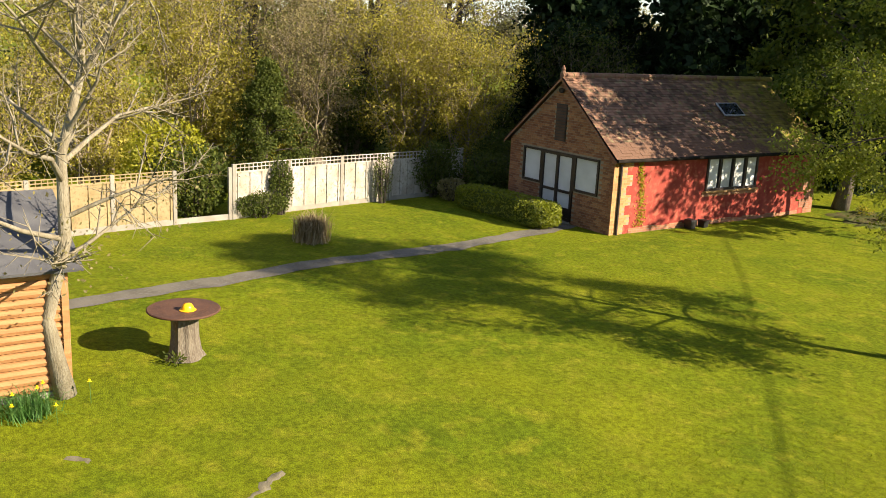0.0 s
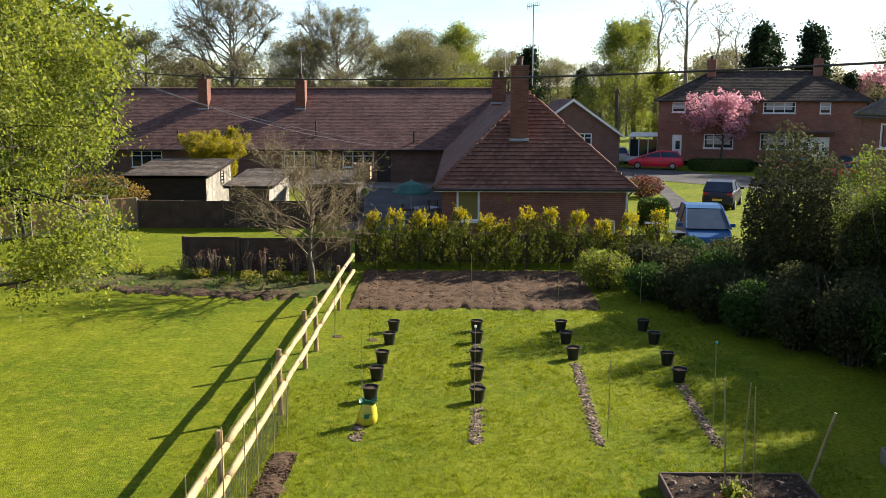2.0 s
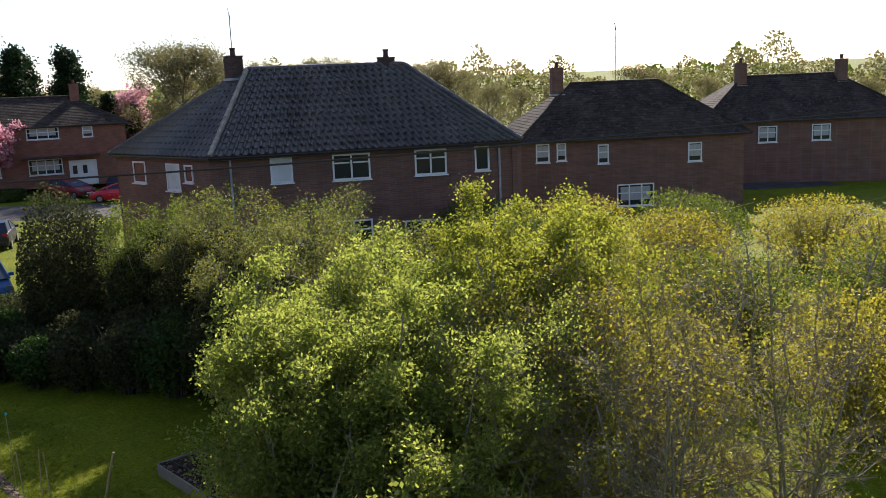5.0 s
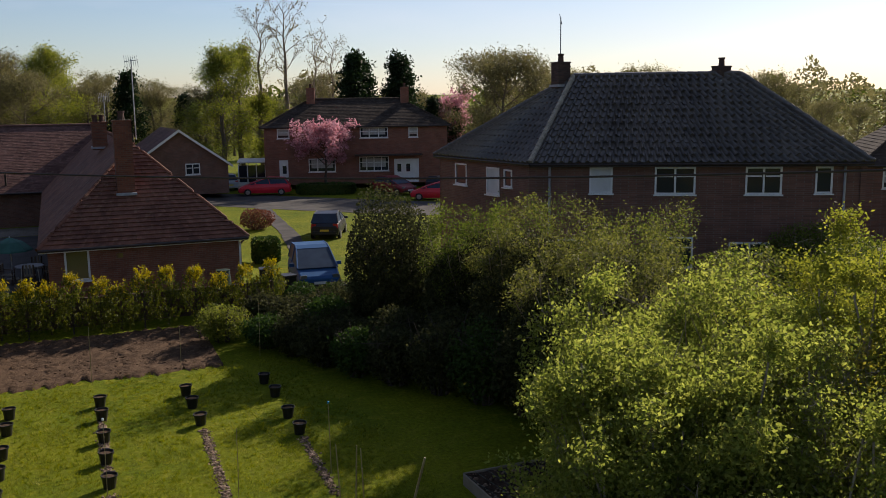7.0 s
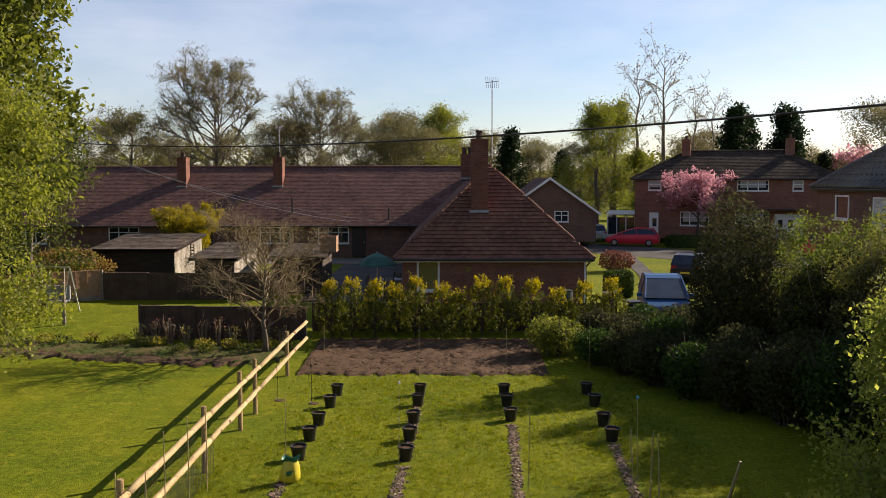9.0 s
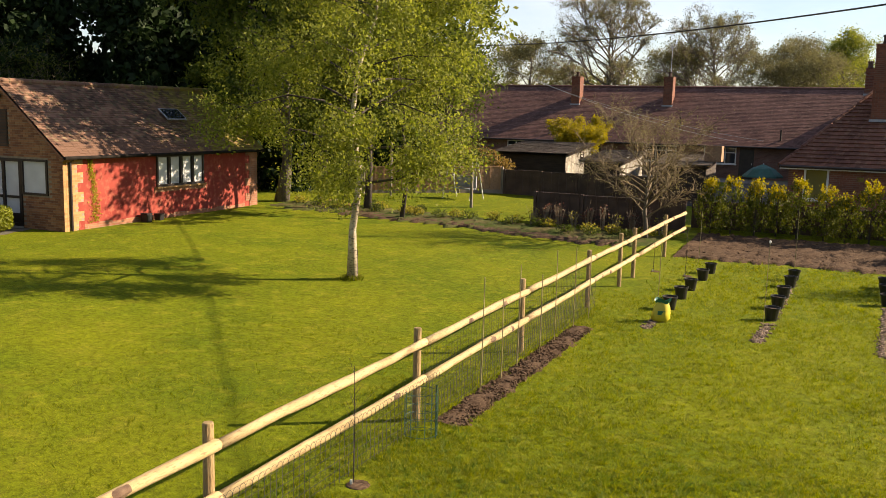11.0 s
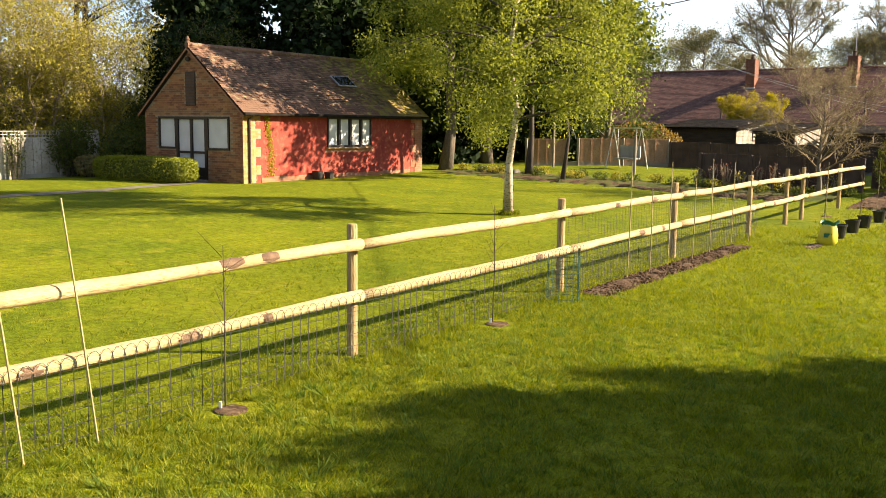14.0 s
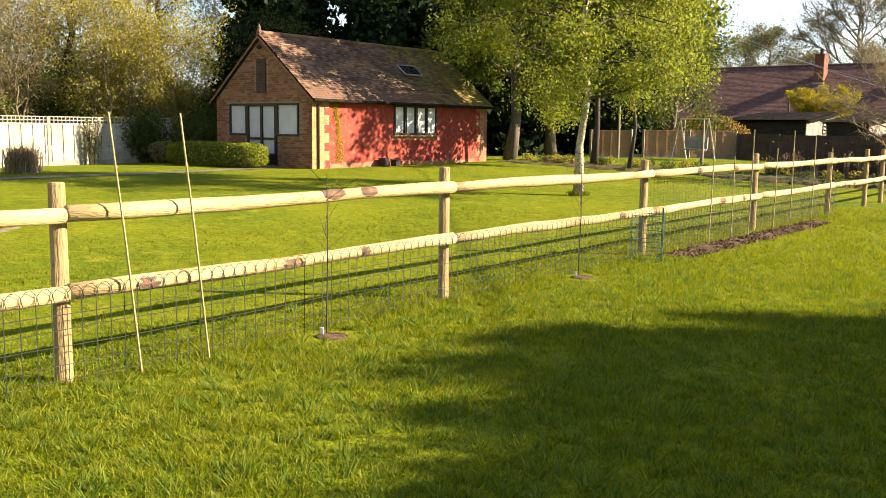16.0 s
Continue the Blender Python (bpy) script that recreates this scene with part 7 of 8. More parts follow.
tree("tall_budding_tree", "tall olive tree behind the summerhouse", (-31.0, -8.0, gz(-31, -8)), 10.0, 4.0, 1.2, 84, BARK, L_OLIVE, 16000, 0.07, 0.4, trunk_r=0.2, limbs=28, shape="oval")
tree("conifer_bush", "pointed bright green conifer behind the pale fence", (-28.0, 7.7, gz(-28, 7.7)), 4.2, 1.8, 0.1, 88, DARKBARK, L_MID, 22000, 0.05, 0.12, category="conifer", trunk_r=0.08, limbs=60, shape="cone", forks=5, twigs=4)
bush("laurel_bush", "yellow-green laurel filling the gap in the fence", (-23.4, 3.5, gz(-23, 3.5)), (1.9, 2.3, 2.1), 89, L_MID, 5000, 0.06)
bush("laurel_bush", "bright yellow-green leaves above the ochre panels", (-24.0, 3.0, gz(-24, 3)), (2.0, 2.8, 2.7), 90, L_YELLOWGREEN, 4500, 0.06)
bush("ivy_mass", "dark ivy and shrubs at the corner by the outbuilding", (-23.2, 14.2, gz(-23, 14)), (2.2, 2.3, 1.6), 91, L_MID, 6500, 0.05, fuzz=0.7, lumps=18)
bush("ivy_mass", "dark ivy sprawling over the end of the fence", (-24.6, 15.8, gz(-24, 15)), (2.6, 2.8, 2.2), 92, L_MID, 9000, 0.05, fuzz=0.3, lumps=12)
bush("ivy_mass", "dark ivy covering the end panels of the pale fence", (-23.75, 12.3, gz(-23.7, 12.3)), (0.9, 2.0, 1.95), 96, L_MID, 5500, 0.045, lumps=18, fuzz=0.7)
bush("climber", "dark green climber over the trellis top", (-23.35, 9.9, gz(-23, 10)), (0.4, 0.8, 1.7), 97, L_MID, 650, 0.035, lumps=12, fuzz=0.4, fill=0.1)
bush("spurge_clump", "pale flowering clump at the foot of the fence", (-22.9, 12.4, gz(-23, 12)), (1.0, 1.0, 0.8), 93, L_BUD, 1200, 0.05)
bush("climber", "green climber hanging over the pale fence", (-22.75, 6.05, gz(-23, 6)), (0.5, 0.8, 1.75), 94, L_MID, 2600, 0.04, lumps=12, fuzz=0.38)
bush("climber", "low green creeper against the pale fence", (-22.5, 5.3, gz(-23, 5)), (0.5, 1.6, 0.8), 95, L_MID, 2200, 0.04, lumps=12, fuzz=0.38)

# dense growth filling the ground behind the neighbour's fence
for i, (x, y, s, h, l) in enumerate(((-31.5, 9.0, 4.5, 3.4, L_OLIVE), (-33.0, 13.5, 5.0, 3.8, L_MID), (-31.0, 2.5, 5.0, 3.6, L_OLIVE), (-30.5, -2.0, 5.0, 3.6, L_MID), (-28.0, -6.0, 5.0, 3.8, L_OLIVE), (-36.5, 2.0, 6.0, 4.5, L_MID), (-37.5, 9.5, 6.0, 5.0, L_OLIVE), (-34.0, -6.5, 6.0, 4.6, L_MID), (-36.5, 16.0, 6.0, 5.0, L_MID), (-29.5, 18.0, 4.5, 3.6, L_MID), (-41.0, -2.5, 7.0, 5.0, L_OLIVE))):
    bush("scrub_bush", "rough mixed scrub growing thick behind the fence", (x, y, gz(x, y)), (s, s, h), 450 + i, l, 8000, 0.075, 24, TWIG, group="scrub behind the pale fence", fuzz=0.35, lumps=16, fill=0.5)

# golden conifers along the end of the plot
def golden_conifer(x, y, h, w, seed):
    """Upright sprays in a loose cone, dull green inside and golden at the tips."""
    e = thing("golden_conifer", "young golden-green conifer in a close hedge row", "conifer", (x, y, gz(x, y)), 0, "row of golden conifers")
    r = np.random.default_rng(seed)
    put("trunk", Geo().tube([(0, 0, 0), (0.02, 0, h * 0.9)], [0.035, 0.008], 6), DARKBARK, e)
    low, high = [], []
    for k in range(150):
        z = h * r.uniform(0.03, 0.97) ** 0.9
        w0 = w * (1.0 if z < h * 0.55 else 1.0 - 0.75 * (z / h - 0.55) / 0.45) * r.uniform(0.35, 1.05)
        a = r.uniform(0, 2 * math.pi)
        base = np.array([math.cos(a) * w0, math.sin(a) * w0, z])
        d = np.array([math.cos(a) * 0.45, math.sin(a) * 0.45, 1.0]) * r.uniform(0.12, 0.26)
        n = 16
        c = base + d * r.uniform(0, 1, n)[:, None] + r.normal(0, 0.035, (n, 3))
        (high if z + r.normal(0, 0.18) > h * 0.80 else low).append(c)
    tagged(put("foliage", leaf_cards(np.concatenate(low), 0.042, r, -0.8, 0.5), L_OLIVEGREEN, e), kind="stuff")
    tagged(put("golden_top", leaf_cards(np.concatenate(high), 0.042, r, -0.8, 0.5), L_GOLD, e), kind="stuff")


# dull green of the lower sprays, darkened further by shade put into it
L_OLIVEGREEN = leaf_mat("dull_gold_green_spray", (0.045, 0.060, 0.010), (0.13, 0.14, 0.018), 0.2, 0.35)
r4 = np.random.default_rng(14)
for i in range(13):
    x = 0.5 + i * 0.72 + r4.normal(0, 0.06) + (0.15 * max(0, i - 7))
    golden_conifer(x, 26.2 + r4.normal(0, 0.08), 1.72 + r4.uniform(-0.32, 0.26), 0.44 + r4.uniform(-0.06, 0.10), 500 + i)
for i in range(4):
    x = 10.9 + i * 1.0
    bush("dark_shrub", "dull green shrub in the shaded end of the hedge", (x, 25.8 - 0.25 * i, gz(x, 26)), (1.4, 1.3, 1.15), 120 + i, L_CONIFER, 2400, 0.05)
bush("green_shrub", "soft green rounded shrub at the edge of the soil bed", (7.7, 23.6, 0.1), (1.8, 1.6, 1.25), 125, L_FRESH, 5200, 0.04, fuzz=0.5, lumps=22)
# tall unclipped hedge and shrubs of the dark corner
T = "tall shrubs screening the two-storey house"
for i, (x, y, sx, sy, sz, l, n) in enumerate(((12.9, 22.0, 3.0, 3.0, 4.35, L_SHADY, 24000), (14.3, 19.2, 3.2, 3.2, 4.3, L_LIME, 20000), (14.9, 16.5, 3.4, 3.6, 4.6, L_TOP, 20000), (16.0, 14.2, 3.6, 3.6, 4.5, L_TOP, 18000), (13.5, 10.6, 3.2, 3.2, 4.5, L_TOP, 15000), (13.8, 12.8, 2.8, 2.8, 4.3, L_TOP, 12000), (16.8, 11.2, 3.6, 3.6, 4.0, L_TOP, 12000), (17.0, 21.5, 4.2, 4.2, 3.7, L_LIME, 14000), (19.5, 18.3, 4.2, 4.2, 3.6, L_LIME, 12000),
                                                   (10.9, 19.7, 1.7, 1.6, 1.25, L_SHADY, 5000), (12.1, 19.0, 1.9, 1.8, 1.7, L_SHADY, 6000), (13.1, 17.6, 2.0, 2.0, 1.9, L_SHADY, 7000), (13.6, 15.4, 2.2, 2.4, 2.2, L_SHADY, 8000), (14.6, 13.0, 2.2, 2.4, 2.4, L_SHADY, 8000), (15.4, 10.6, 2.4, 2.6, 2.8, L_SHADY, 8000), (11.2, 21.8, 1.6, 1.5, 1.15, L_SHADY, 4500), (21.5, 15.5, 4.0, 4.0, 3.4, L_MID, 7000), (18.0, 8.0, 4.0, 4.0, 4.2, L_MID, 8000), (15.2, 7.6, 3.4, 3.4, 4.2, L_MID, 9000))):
    if l in (L_LIME, L_TOP):
        # light leaves on top, dark ones inside: sun and shade put into leaf colours
        tree("tall_shrub", "tall loose shrub, leaves coloured sunlit on top, twiggy below", (x, y, gz(x, y)), sz * 0.93, sx * 0.30, 0.3, 130 + i, TWIG, l, int(n * 1.05), 0.034, 0.13, category="shrub", group=T,
             trunk_r=0.03, limbs=9, stems=8, spread=sx * 0.36, shape="vase", forks=6, twigs=5)
        bush("undergrowth", "inner growth of the tall shrubs, leaves darkened for shade", (x, y, gz(x, y)), (sx * 0.92, sy * 0.92, sz * 0.82), 630 + i, L_SHADY, 20000, 0.055, 12, group=T, fuzz=0.2, lumps=14, fill=0.5)
    else:
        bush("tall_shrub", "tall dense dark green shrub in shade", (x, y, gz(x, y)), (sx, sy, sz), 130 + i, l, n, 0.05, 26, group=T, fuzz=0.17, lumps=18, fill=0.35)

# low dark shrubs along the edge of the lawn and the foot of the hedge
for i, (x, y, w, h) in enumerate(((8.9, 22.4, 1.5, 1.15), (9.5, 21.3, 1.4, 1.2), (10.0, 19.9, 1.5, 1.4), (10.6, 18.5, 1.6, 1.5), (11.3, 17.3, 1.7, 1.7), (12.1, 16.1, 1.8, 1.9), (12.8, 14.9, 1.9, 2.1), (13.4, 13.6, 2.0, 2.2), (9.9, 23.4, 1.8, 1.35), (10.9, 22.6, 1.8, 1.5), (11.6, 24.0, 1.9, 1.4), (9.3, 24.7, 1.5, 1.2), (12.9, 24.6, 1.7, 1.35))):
    # mostly the shade-darkened leaf again
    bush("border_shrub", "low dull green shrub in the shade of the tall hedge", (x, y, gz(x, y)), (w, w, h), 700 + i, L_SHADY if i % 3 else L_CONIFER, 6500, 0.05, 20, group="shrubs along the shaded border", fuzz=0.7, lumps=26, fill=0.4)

# the great sunlit bush on the far side of the plot, and its unseen neighbours that shade the lawn
for i, (x, y, h, c, n, twiggy, leaf) in enumerate(((8.7, 2.7, 4.2, 0.95, 30000, 0, L_HAW), (9.1, 4.0, 4.8, 1.0, 34000, 0, L_HAW), (10.1, 5.3, 4.8, 1.05, 34000, 0, L_HAW), (11.4, 6.2, 4.9, 1.1, 30000, 0, L_HAW),
                                                   (9.7, 2.7, 4.9, 1.4, 50000, 0, L_HAW), (10.9, 3.7, 4.9, 1.5, 50000, 0, L_HAW), (12.1, 4.3, 4.9, 1.5, 40000, 0, L_HAW), (13.4, 3.6, 5.85, 1.6, 54000, 0, L_HAWTOP), (14.6, 3.3, 5.7, 1.6, 40000, 0, L_HAWTOP), (9.5, 1.3, 4.3, 1.2, 36000, 0, L_HAW),
                                                   (10.9, 1.7, 4.8, 1.5, 34000, 1, L_HAW), (12.2, 1.6, 5.2, 1.6, 15000, 1, L_OLIVE), (12.2, -0.2, 4.6, 1.5, 6500, 1, L_OLIVE), (13.8, 0.6, 5.2, 1.6, 7000, 1, L_OLIVE), (15.2, -0.6, 5.2, 1.6, 5000, 1, L_OLIVE))):
    tree("hawthorn_bush", "large many-stemmed shrub in bright backlit spring leaf", (x, y, 0), h, c, 0.25, 150 + i, PALEBARK, leaf, n, 0.024 if twiggy else 0.029, 0.12, category="shrub", group="large sunlit shrubs", trunk_r=0.04, limbs=9, stems=6, spread=c * 0.62, shape="round", forks=9 if twiggy else 7, twigs=9 if twiggy else 5, thick=1.8 if twiggy else 1.3)
# mostly hidden fill, added to block the sun and close the lawn's shade
for i, (x, y, s, h) in enumerate(((9.3, 1.7, 1.8, 3.7), (10.7, 1.5, 2.0, 4.2), (8.9, 2.9, 1.6, 3.7), (9.9, 4.4, 2.1, 4.1), (10.9, 5.6, 2.2, 4.4), (10.0, 3.0, 2.4, 4.5), (11.2, 3.8, 2.6, 4.4), (12.7, 4.1, 2.8, 4.7), (12.0, 2.4, 2.6, 4.6), (13.4, 2.6, 3.0, 4.9), (14.2, 9.2, 3.0, 4.0), (12.5, 9.0, 2.6, 3.4), (13.4, 11.2, 3.0, 4.0))):
    bush("thicket", "dense fill added in and behind the large shrubs for shade", (x, y, 0), (s, s, h), 465 + i, L_HAW, 9000, 0.05, 40, PALEBARK, group="large sunlit shrubs", fuzz=0.5, lumps=20, fill=0.6)
# unseen shrubs, added only to carry the shade further across the lawn
for i, (x, y, w, h) in enumerate(((7.5, 1.7, 1.7, 3.0), (7.3, 0.4, 1.7, 2.9), (7.7, -0.7, 1.9, 3.2), (8.9, -0.6, 2.0, 3.2), (8.2, 0.8, 1.9, 3.3))):
    bush("unseen_shade_shrub", "unseen rounded shrub added to shade the lawn", (x, y, 0), (w, w, h), 480 + i, L_HAW, 12000, 0.045, 24, PALEBARK, group="large sunlit shrubs", fuzz=0.35, lumps=16, fill=0.5)
tree("low_shrub", "low leafy sprigs at the edge of the large shrub", (7.5, 2.8, 0), 3.0, 0.45, 1.2, 160, PALEBARK, L_HAWTOP, 5000, 0.032, 0.08, category="shrub", trunk_r=0.025, limbs=6, stems=4, spread=0.45, shape="vase", forks=5, twigs=4)

tree("forsythia", "yellow-flowering forsythia behind the shed", (-9.5, 44.5, gz(-8, 44)), 3.3, 0.75, 0.2, 170, TWIG, L_FORSY, 42000, 0.048, 0.1, category="shrub", trunk_r=0.04, limbs=10, stems=12, spread=1.35, shape="vase", forks=7, twigs=5)
bush("beech_hedge", "low russet hedge behind the orange fence", (-12.6, 35.8, gz(-12, 36)), (4.2, 1.6, 2.0), 171, leaf_mat("russet_leaf", (0.14, 0.10, 0.03), (0.26, 0.17, 0.05)), 5000, 0.06, 16, TWIG)
tree("cherry_tree", "flowering cherry covered in pink blossom", (25.0, 72.0, gz(25, 72)), 4.5, 3.3, 1.9, 172, DARKBARK, L_PINK, 9000, 0.10, 0.2, trunk_r=0.16, limbs=22, shape="round", forks=5, twigs=4)
tree("cherry_tree", "distant flowering cherry with pink blossom", (44.0, 88.0, gz(44, 88)), 6.5, 2.6, 1.8, 173, DARKBARK, L_PINK, 5000, 0.2, 0.4, trunk_r=0.18, limbs=20, shape="vase", forks=5, twigs=4)
hedge_block("privet_hedge", "clipped dark privet block by the drive", (12.3, 38.2), (1.35, 1.0, 1.25), 0, L_CONIFER, 2200, 0.06, 5)
hedge_block("low_hedge", "low clipped hedge in front of the far semi", (24.0, 68.6), (5.0, 1.0, 1.0), -17, L_CONIFER, 2500, 0.09, 6)

# shoots of roses along the dark fence, daffodils by the tree
for i in range(10):
    x = -5.6 + i * 0.52
    bush("rose_shoots", "young red-brown rose shoots along the dark fence", (x, 25.1 + 0.1 * math.sin(i * 2), gz(x, 25)), (0.55, 0.5, 0.65 + 0.15 * (i % 3)), 180 + i, REDSHOOT if i % 3 else L_OLIVE, 90, 0.035, 12, TWIG, group="rose shoots")
r5 = np.random.default_rng(77)
for i in range(26):
    x, y = -15.5 + i * 0.6 + r5.normal(0, 0.2), 25.0 - 0.03 * i + r5.normal(0, 0.35)
    bush("weed_clump", "low weedy clump on the rough verge", (x, y, gz(x, y)), (0.7, 0.6, 0.35), 200 + i, L_MID if i % 2 else L_OLIVE, 260, 0.035, 3, group="weeds on the verge", fuzz=0.3)
DAFF = leaf_mat("daffodil_leaf", (0.05, 0.14, 0.03), (0.12, 0.24, 0.06))
straw_clump("daffodil_clump", "daffodil leaves in a clump at the foot of the tree", (-10.9, -3.0, gz(-11, -3)), 420, 0.38, 0.5, 15, DAFF, 0.008)
straw_clump("long_grass_tuft", "tuft of longer grass round the birch", (-5.85, 12.55, gz(-5.8, 12.5)), 420, 0.16, 0.35, 16, BLADE, 0.006)

def daffodils(n, cx, cy, seed):
    """Single flowers among the leaves."""
    r = np.random.default_rng(seed)
    yellow = paint("daffodil_yellow", (0.72, 0.52, 0.01))
    for i in range(n):
        x, y = cx + r.normal(0, 0.28), cy + r.normal(0, 0.28)
        h = r.uniform(0.26, 0.40)
        e = thing("daffodil", "yellow daffodil flower on a thin green stem", "flower", (x, y, gz(x, y)), r.uniform(0, 360), "daffodils by the tree")
        put("stem", Geo().tube([(0, 0, 0), (0.01, 0, h)], 0.005, 4), DAFF, e)
        put("petals", Geo().lathe([(0.006, 0.0), (0.035, 0.010), (0.015, 0.016)], (0.01, 0, h), 6, caps=False), yellow, e)
        put("trumpet", Geo().lathe([(0.012, 0.01), (0.016, 0.045)], (0.01, 0, h), 7, caps=False), yellow, e)


daffodils(6, -10.8, -2.9, 61)
strip("bare_patch", "worn crumbly patch of bare earth in the lawn", "soil bed", [(-7.2, -1.15), (-7.45, -0.8), (-7.7, -0.45)], 0.13, PALESOIL, 0.015, 0.04, 0.08, 0.012, 9)
strip("bare_patch", "small scuffed patch with twig litter in the lawn", "soil bed", [(-9.4, -2.75), (-9.1, -2.55)], 0.16, PALESOIL, 0.012, 0.05, 0.08, 0.012, 10)


def bin_box(name, label, x, y, w, d, h, material, rz=0):
    e = thing(name, label, "bin", (x, y, gz(x, y)), rz)
    solid("body", Geo().box((0, 0, h * 0.45), (w * 0.86, d * 0.86, h * 0.9), 0, 1.12), material, e, width=0.015)
    solid("lid", Geo().box((0, 0, h * 0.94), (w * 1.02, d * 1.02, h * 0.08)), material, e, width=0.015)
    put("handle", Geo().tube([(-w * 0.3, d * 0.54, h * 0.9), (w * 0.3, d * 0.54, h * 0.9)], 0.014, 6), material, e)
    return e


bin_box("storage_tub", "small black plastic tub at the foot of the red wall", -16.38, 17.0, 0.26, 0.32, 0.30, BLACKPLASTIC, 90)
bin_box("storage_tub", "low dark tub beside the other by the wall", -16.38, 17.6, 0.24, 0.30, 0.24, BLACKPLASTIC, 90)
bin_box("wheelie_bin", "dark wheelie bin standing by the bungalow drive", 11.2, 29.2, 0.55, 0.6, 1.05, BLACKPLASTIC, 10)
bin_box("wheelie_bin", "dark wheelie bin beside the drive hedge", 10.4, 29.3, 0.55, 0.6, 1.05, BLACKPLASTIC, -8)
bush("russet_bush", "rounded russet bush beside the drive", (14.3, 50.0, gz(14.3, 50)), (2.2, 1.8, 1.3), 175, REDSHOOT, 1800, 0.07)


def log_pile(x, y):
    e = thing("log_pile", "stack of cut logs behind the pale fence", "logs", (x, y, gz(x, y)), 80)
    r = np.random.default_rng(6)
    for row in range(5):
        for k in range(9 - row):
            put("log", Geo().tube([(-0.25 + r.normal(0, 0.02), (k + row * 0.5) * 0.21, 0.1 + row * 0.18), (0.25 + r.normal(0, 0.02), (k + row * 0.5) * 0.21, 0.1 + row * 0.18)], r.uniform(0.085, 0.105), 8), BARK, e)
    return e


log_pile(-26.2, 9.2)
e = thing("steel_post", "tall grey steel post in front of the orange fence", "post", (-13.9, 29.7, gz(-13.9, 29.7)))
put("tube", Geo().tube([(0, 0, 0), (0, 0, 2.35)], 0.055, 10), FENCE_GREY, e)
put("cap", Geo().lathe([(0.065, 0), (0.065, 0.03), (0.0, 0.05)], (0, 0, 2.35), 10, caps=False), LEAD, e)
r6 = np.random.default_rng(31)
for i in range(11):
    x, y = -15.6 + r6.uniform(0, 2.6), 25.2 + r6.uniform(-0.4, 0.6)
    e = thing("rubble_stone", "broken brick or stone half buried under the trees", "stone", (x, y, gz(x, y) - 0.02), r6.uniform(0, 180), "rubble by the outbuilding")
    solid("lump", Geo().box((0, 0, 0.10), (r6.uniform(0.2, 0.5), r6.uniform(0.18, 0.35), r6.uniform(0.18, 0.32)), 0, r6.uniform(0.5, 0.8)), BRICK_OLD if i % 3 == 0 else PATHM, e, width=0.04)


def conservatory():
    e = thing("conservatory", "small white-framed glazed conservatory beside the far semi", "conservatory", (18.4, 77.5, gz(18.4, 77)), -17)
    for i in range(4):
        put("post", Geo().box((i * 0.8, 0, 1.1), (0.09, 0.09, 2.2)), WHITE, e)
        if i < 3:
            put("pane", Geo().box((0.4 + i * 0.8, 0.02, 1.35), (0.7, 0.02, 1.5)), GLASS, e)
            put("panel", Geo().box((0.4 + i * 0.8, 0, 0.3), (0.7, 0.06, 0.6)), WHITE, e)
    solid("roof", Geo().box((1.2, 1.0, 2.4), (2.6, 2.2, 0.10), m=Matrix.Rotation(radians(6), 4, "X")), WHITE, e)
    put("side_wall", Geo().box((2.36, 1.0, 1.1), (0.08, 1.9, 2.2)), WHITE, e)
    put("side_wall", Geo().box((0.04, 1.0, 1.1), (0.08, 1.9, 2.2)), WHITE, e)


conservatory()
# hedge and shrubs in front of the second semi
for i, (x, y, s, h) in enumerate(((29.5, 20.5, 4.5, 3.0), (32.5, 17.5, 4.5, 2.8), (35.5, 14.0, 5.0, 2.9), (38.0, 10.0, 5.0, 2.8), (26.5, 15.5, 4.0, 3.2), (29.5, 11.0, 4.5, 3.2), (24.5, 6.0, 4.5, 3.0), (22.0, 1.0, 4.5, 3.0), (28.0, 3.0, 5.0, 3.0), (33.5, 5.0, 5.0, 3.0), (25.0, -4.0, 5.0, 3.0), (31.5, -2.5, 5.0, 3.0), (38.5, 2.5, 5.0, 3.0), (17.5, 3.5, 4.0, 3.2))):
    bush("garden_shrub", "loose budding shrub in the neighbouring garden", (x, y, gz(x, y)), (s, s, h), 400 + i, L_OLIVE if i % 2 else L_LIME, 13000, 0.048, 34, TWIG, group="shrubs of the neighbouring garden", fuzz=0.28, lumps=14, fill=0.4)

# ---- far woods, standing round the houses ----
def far_set():
    kinds = []
    # leaves and bark chosen pale, so distance haze sits in their colours
    for k, (lab, h, c, bark, leaf, n, size, shp, lo) in enumerate((
            ("large bare oak with a spreading crown just in bud", 15, 7.0, BARK, L_FAR, 40000, 0.06, "round", 3.2),
            ("tall tree in fresh spring green leaf", 13, 4.6, BARK, L_BIRCH, 20000, 0.09, "oval", 2.0),
            ("tall dark conifer on the skyline", 13, 3.2, DARKBARK, L_DARK, 9000, 0.17, "cone", 1.5),
            ("tree in olive bud on the skyline", 12, 4.8, BARK, L_FAR, 15000, 0.09, "round", 2.0),
            ("thin bare tree against the sky", 16, 3.4, TWIG, L_BUD, 900, 0.09, "vase", 5.0))):
        kinds.append(tree("skyline_tree", lab, (0, 0, -60), h, c, lo, 300 + k, bark, leaf, n, size, 0.45 if k in (1, 2, 3) else 0.2, group="trees on the skyline", trunk_r=0.34, limbs=34 if k == 0 else 22, shape=shp, forks=11 if k == 0 else 5, twigs=8 if k == 0 else 4, thick=3.0 if k == 0 else 2.6 if k == 4 else 1.5))
    return kinds


KINDS = far_set()
used = set()


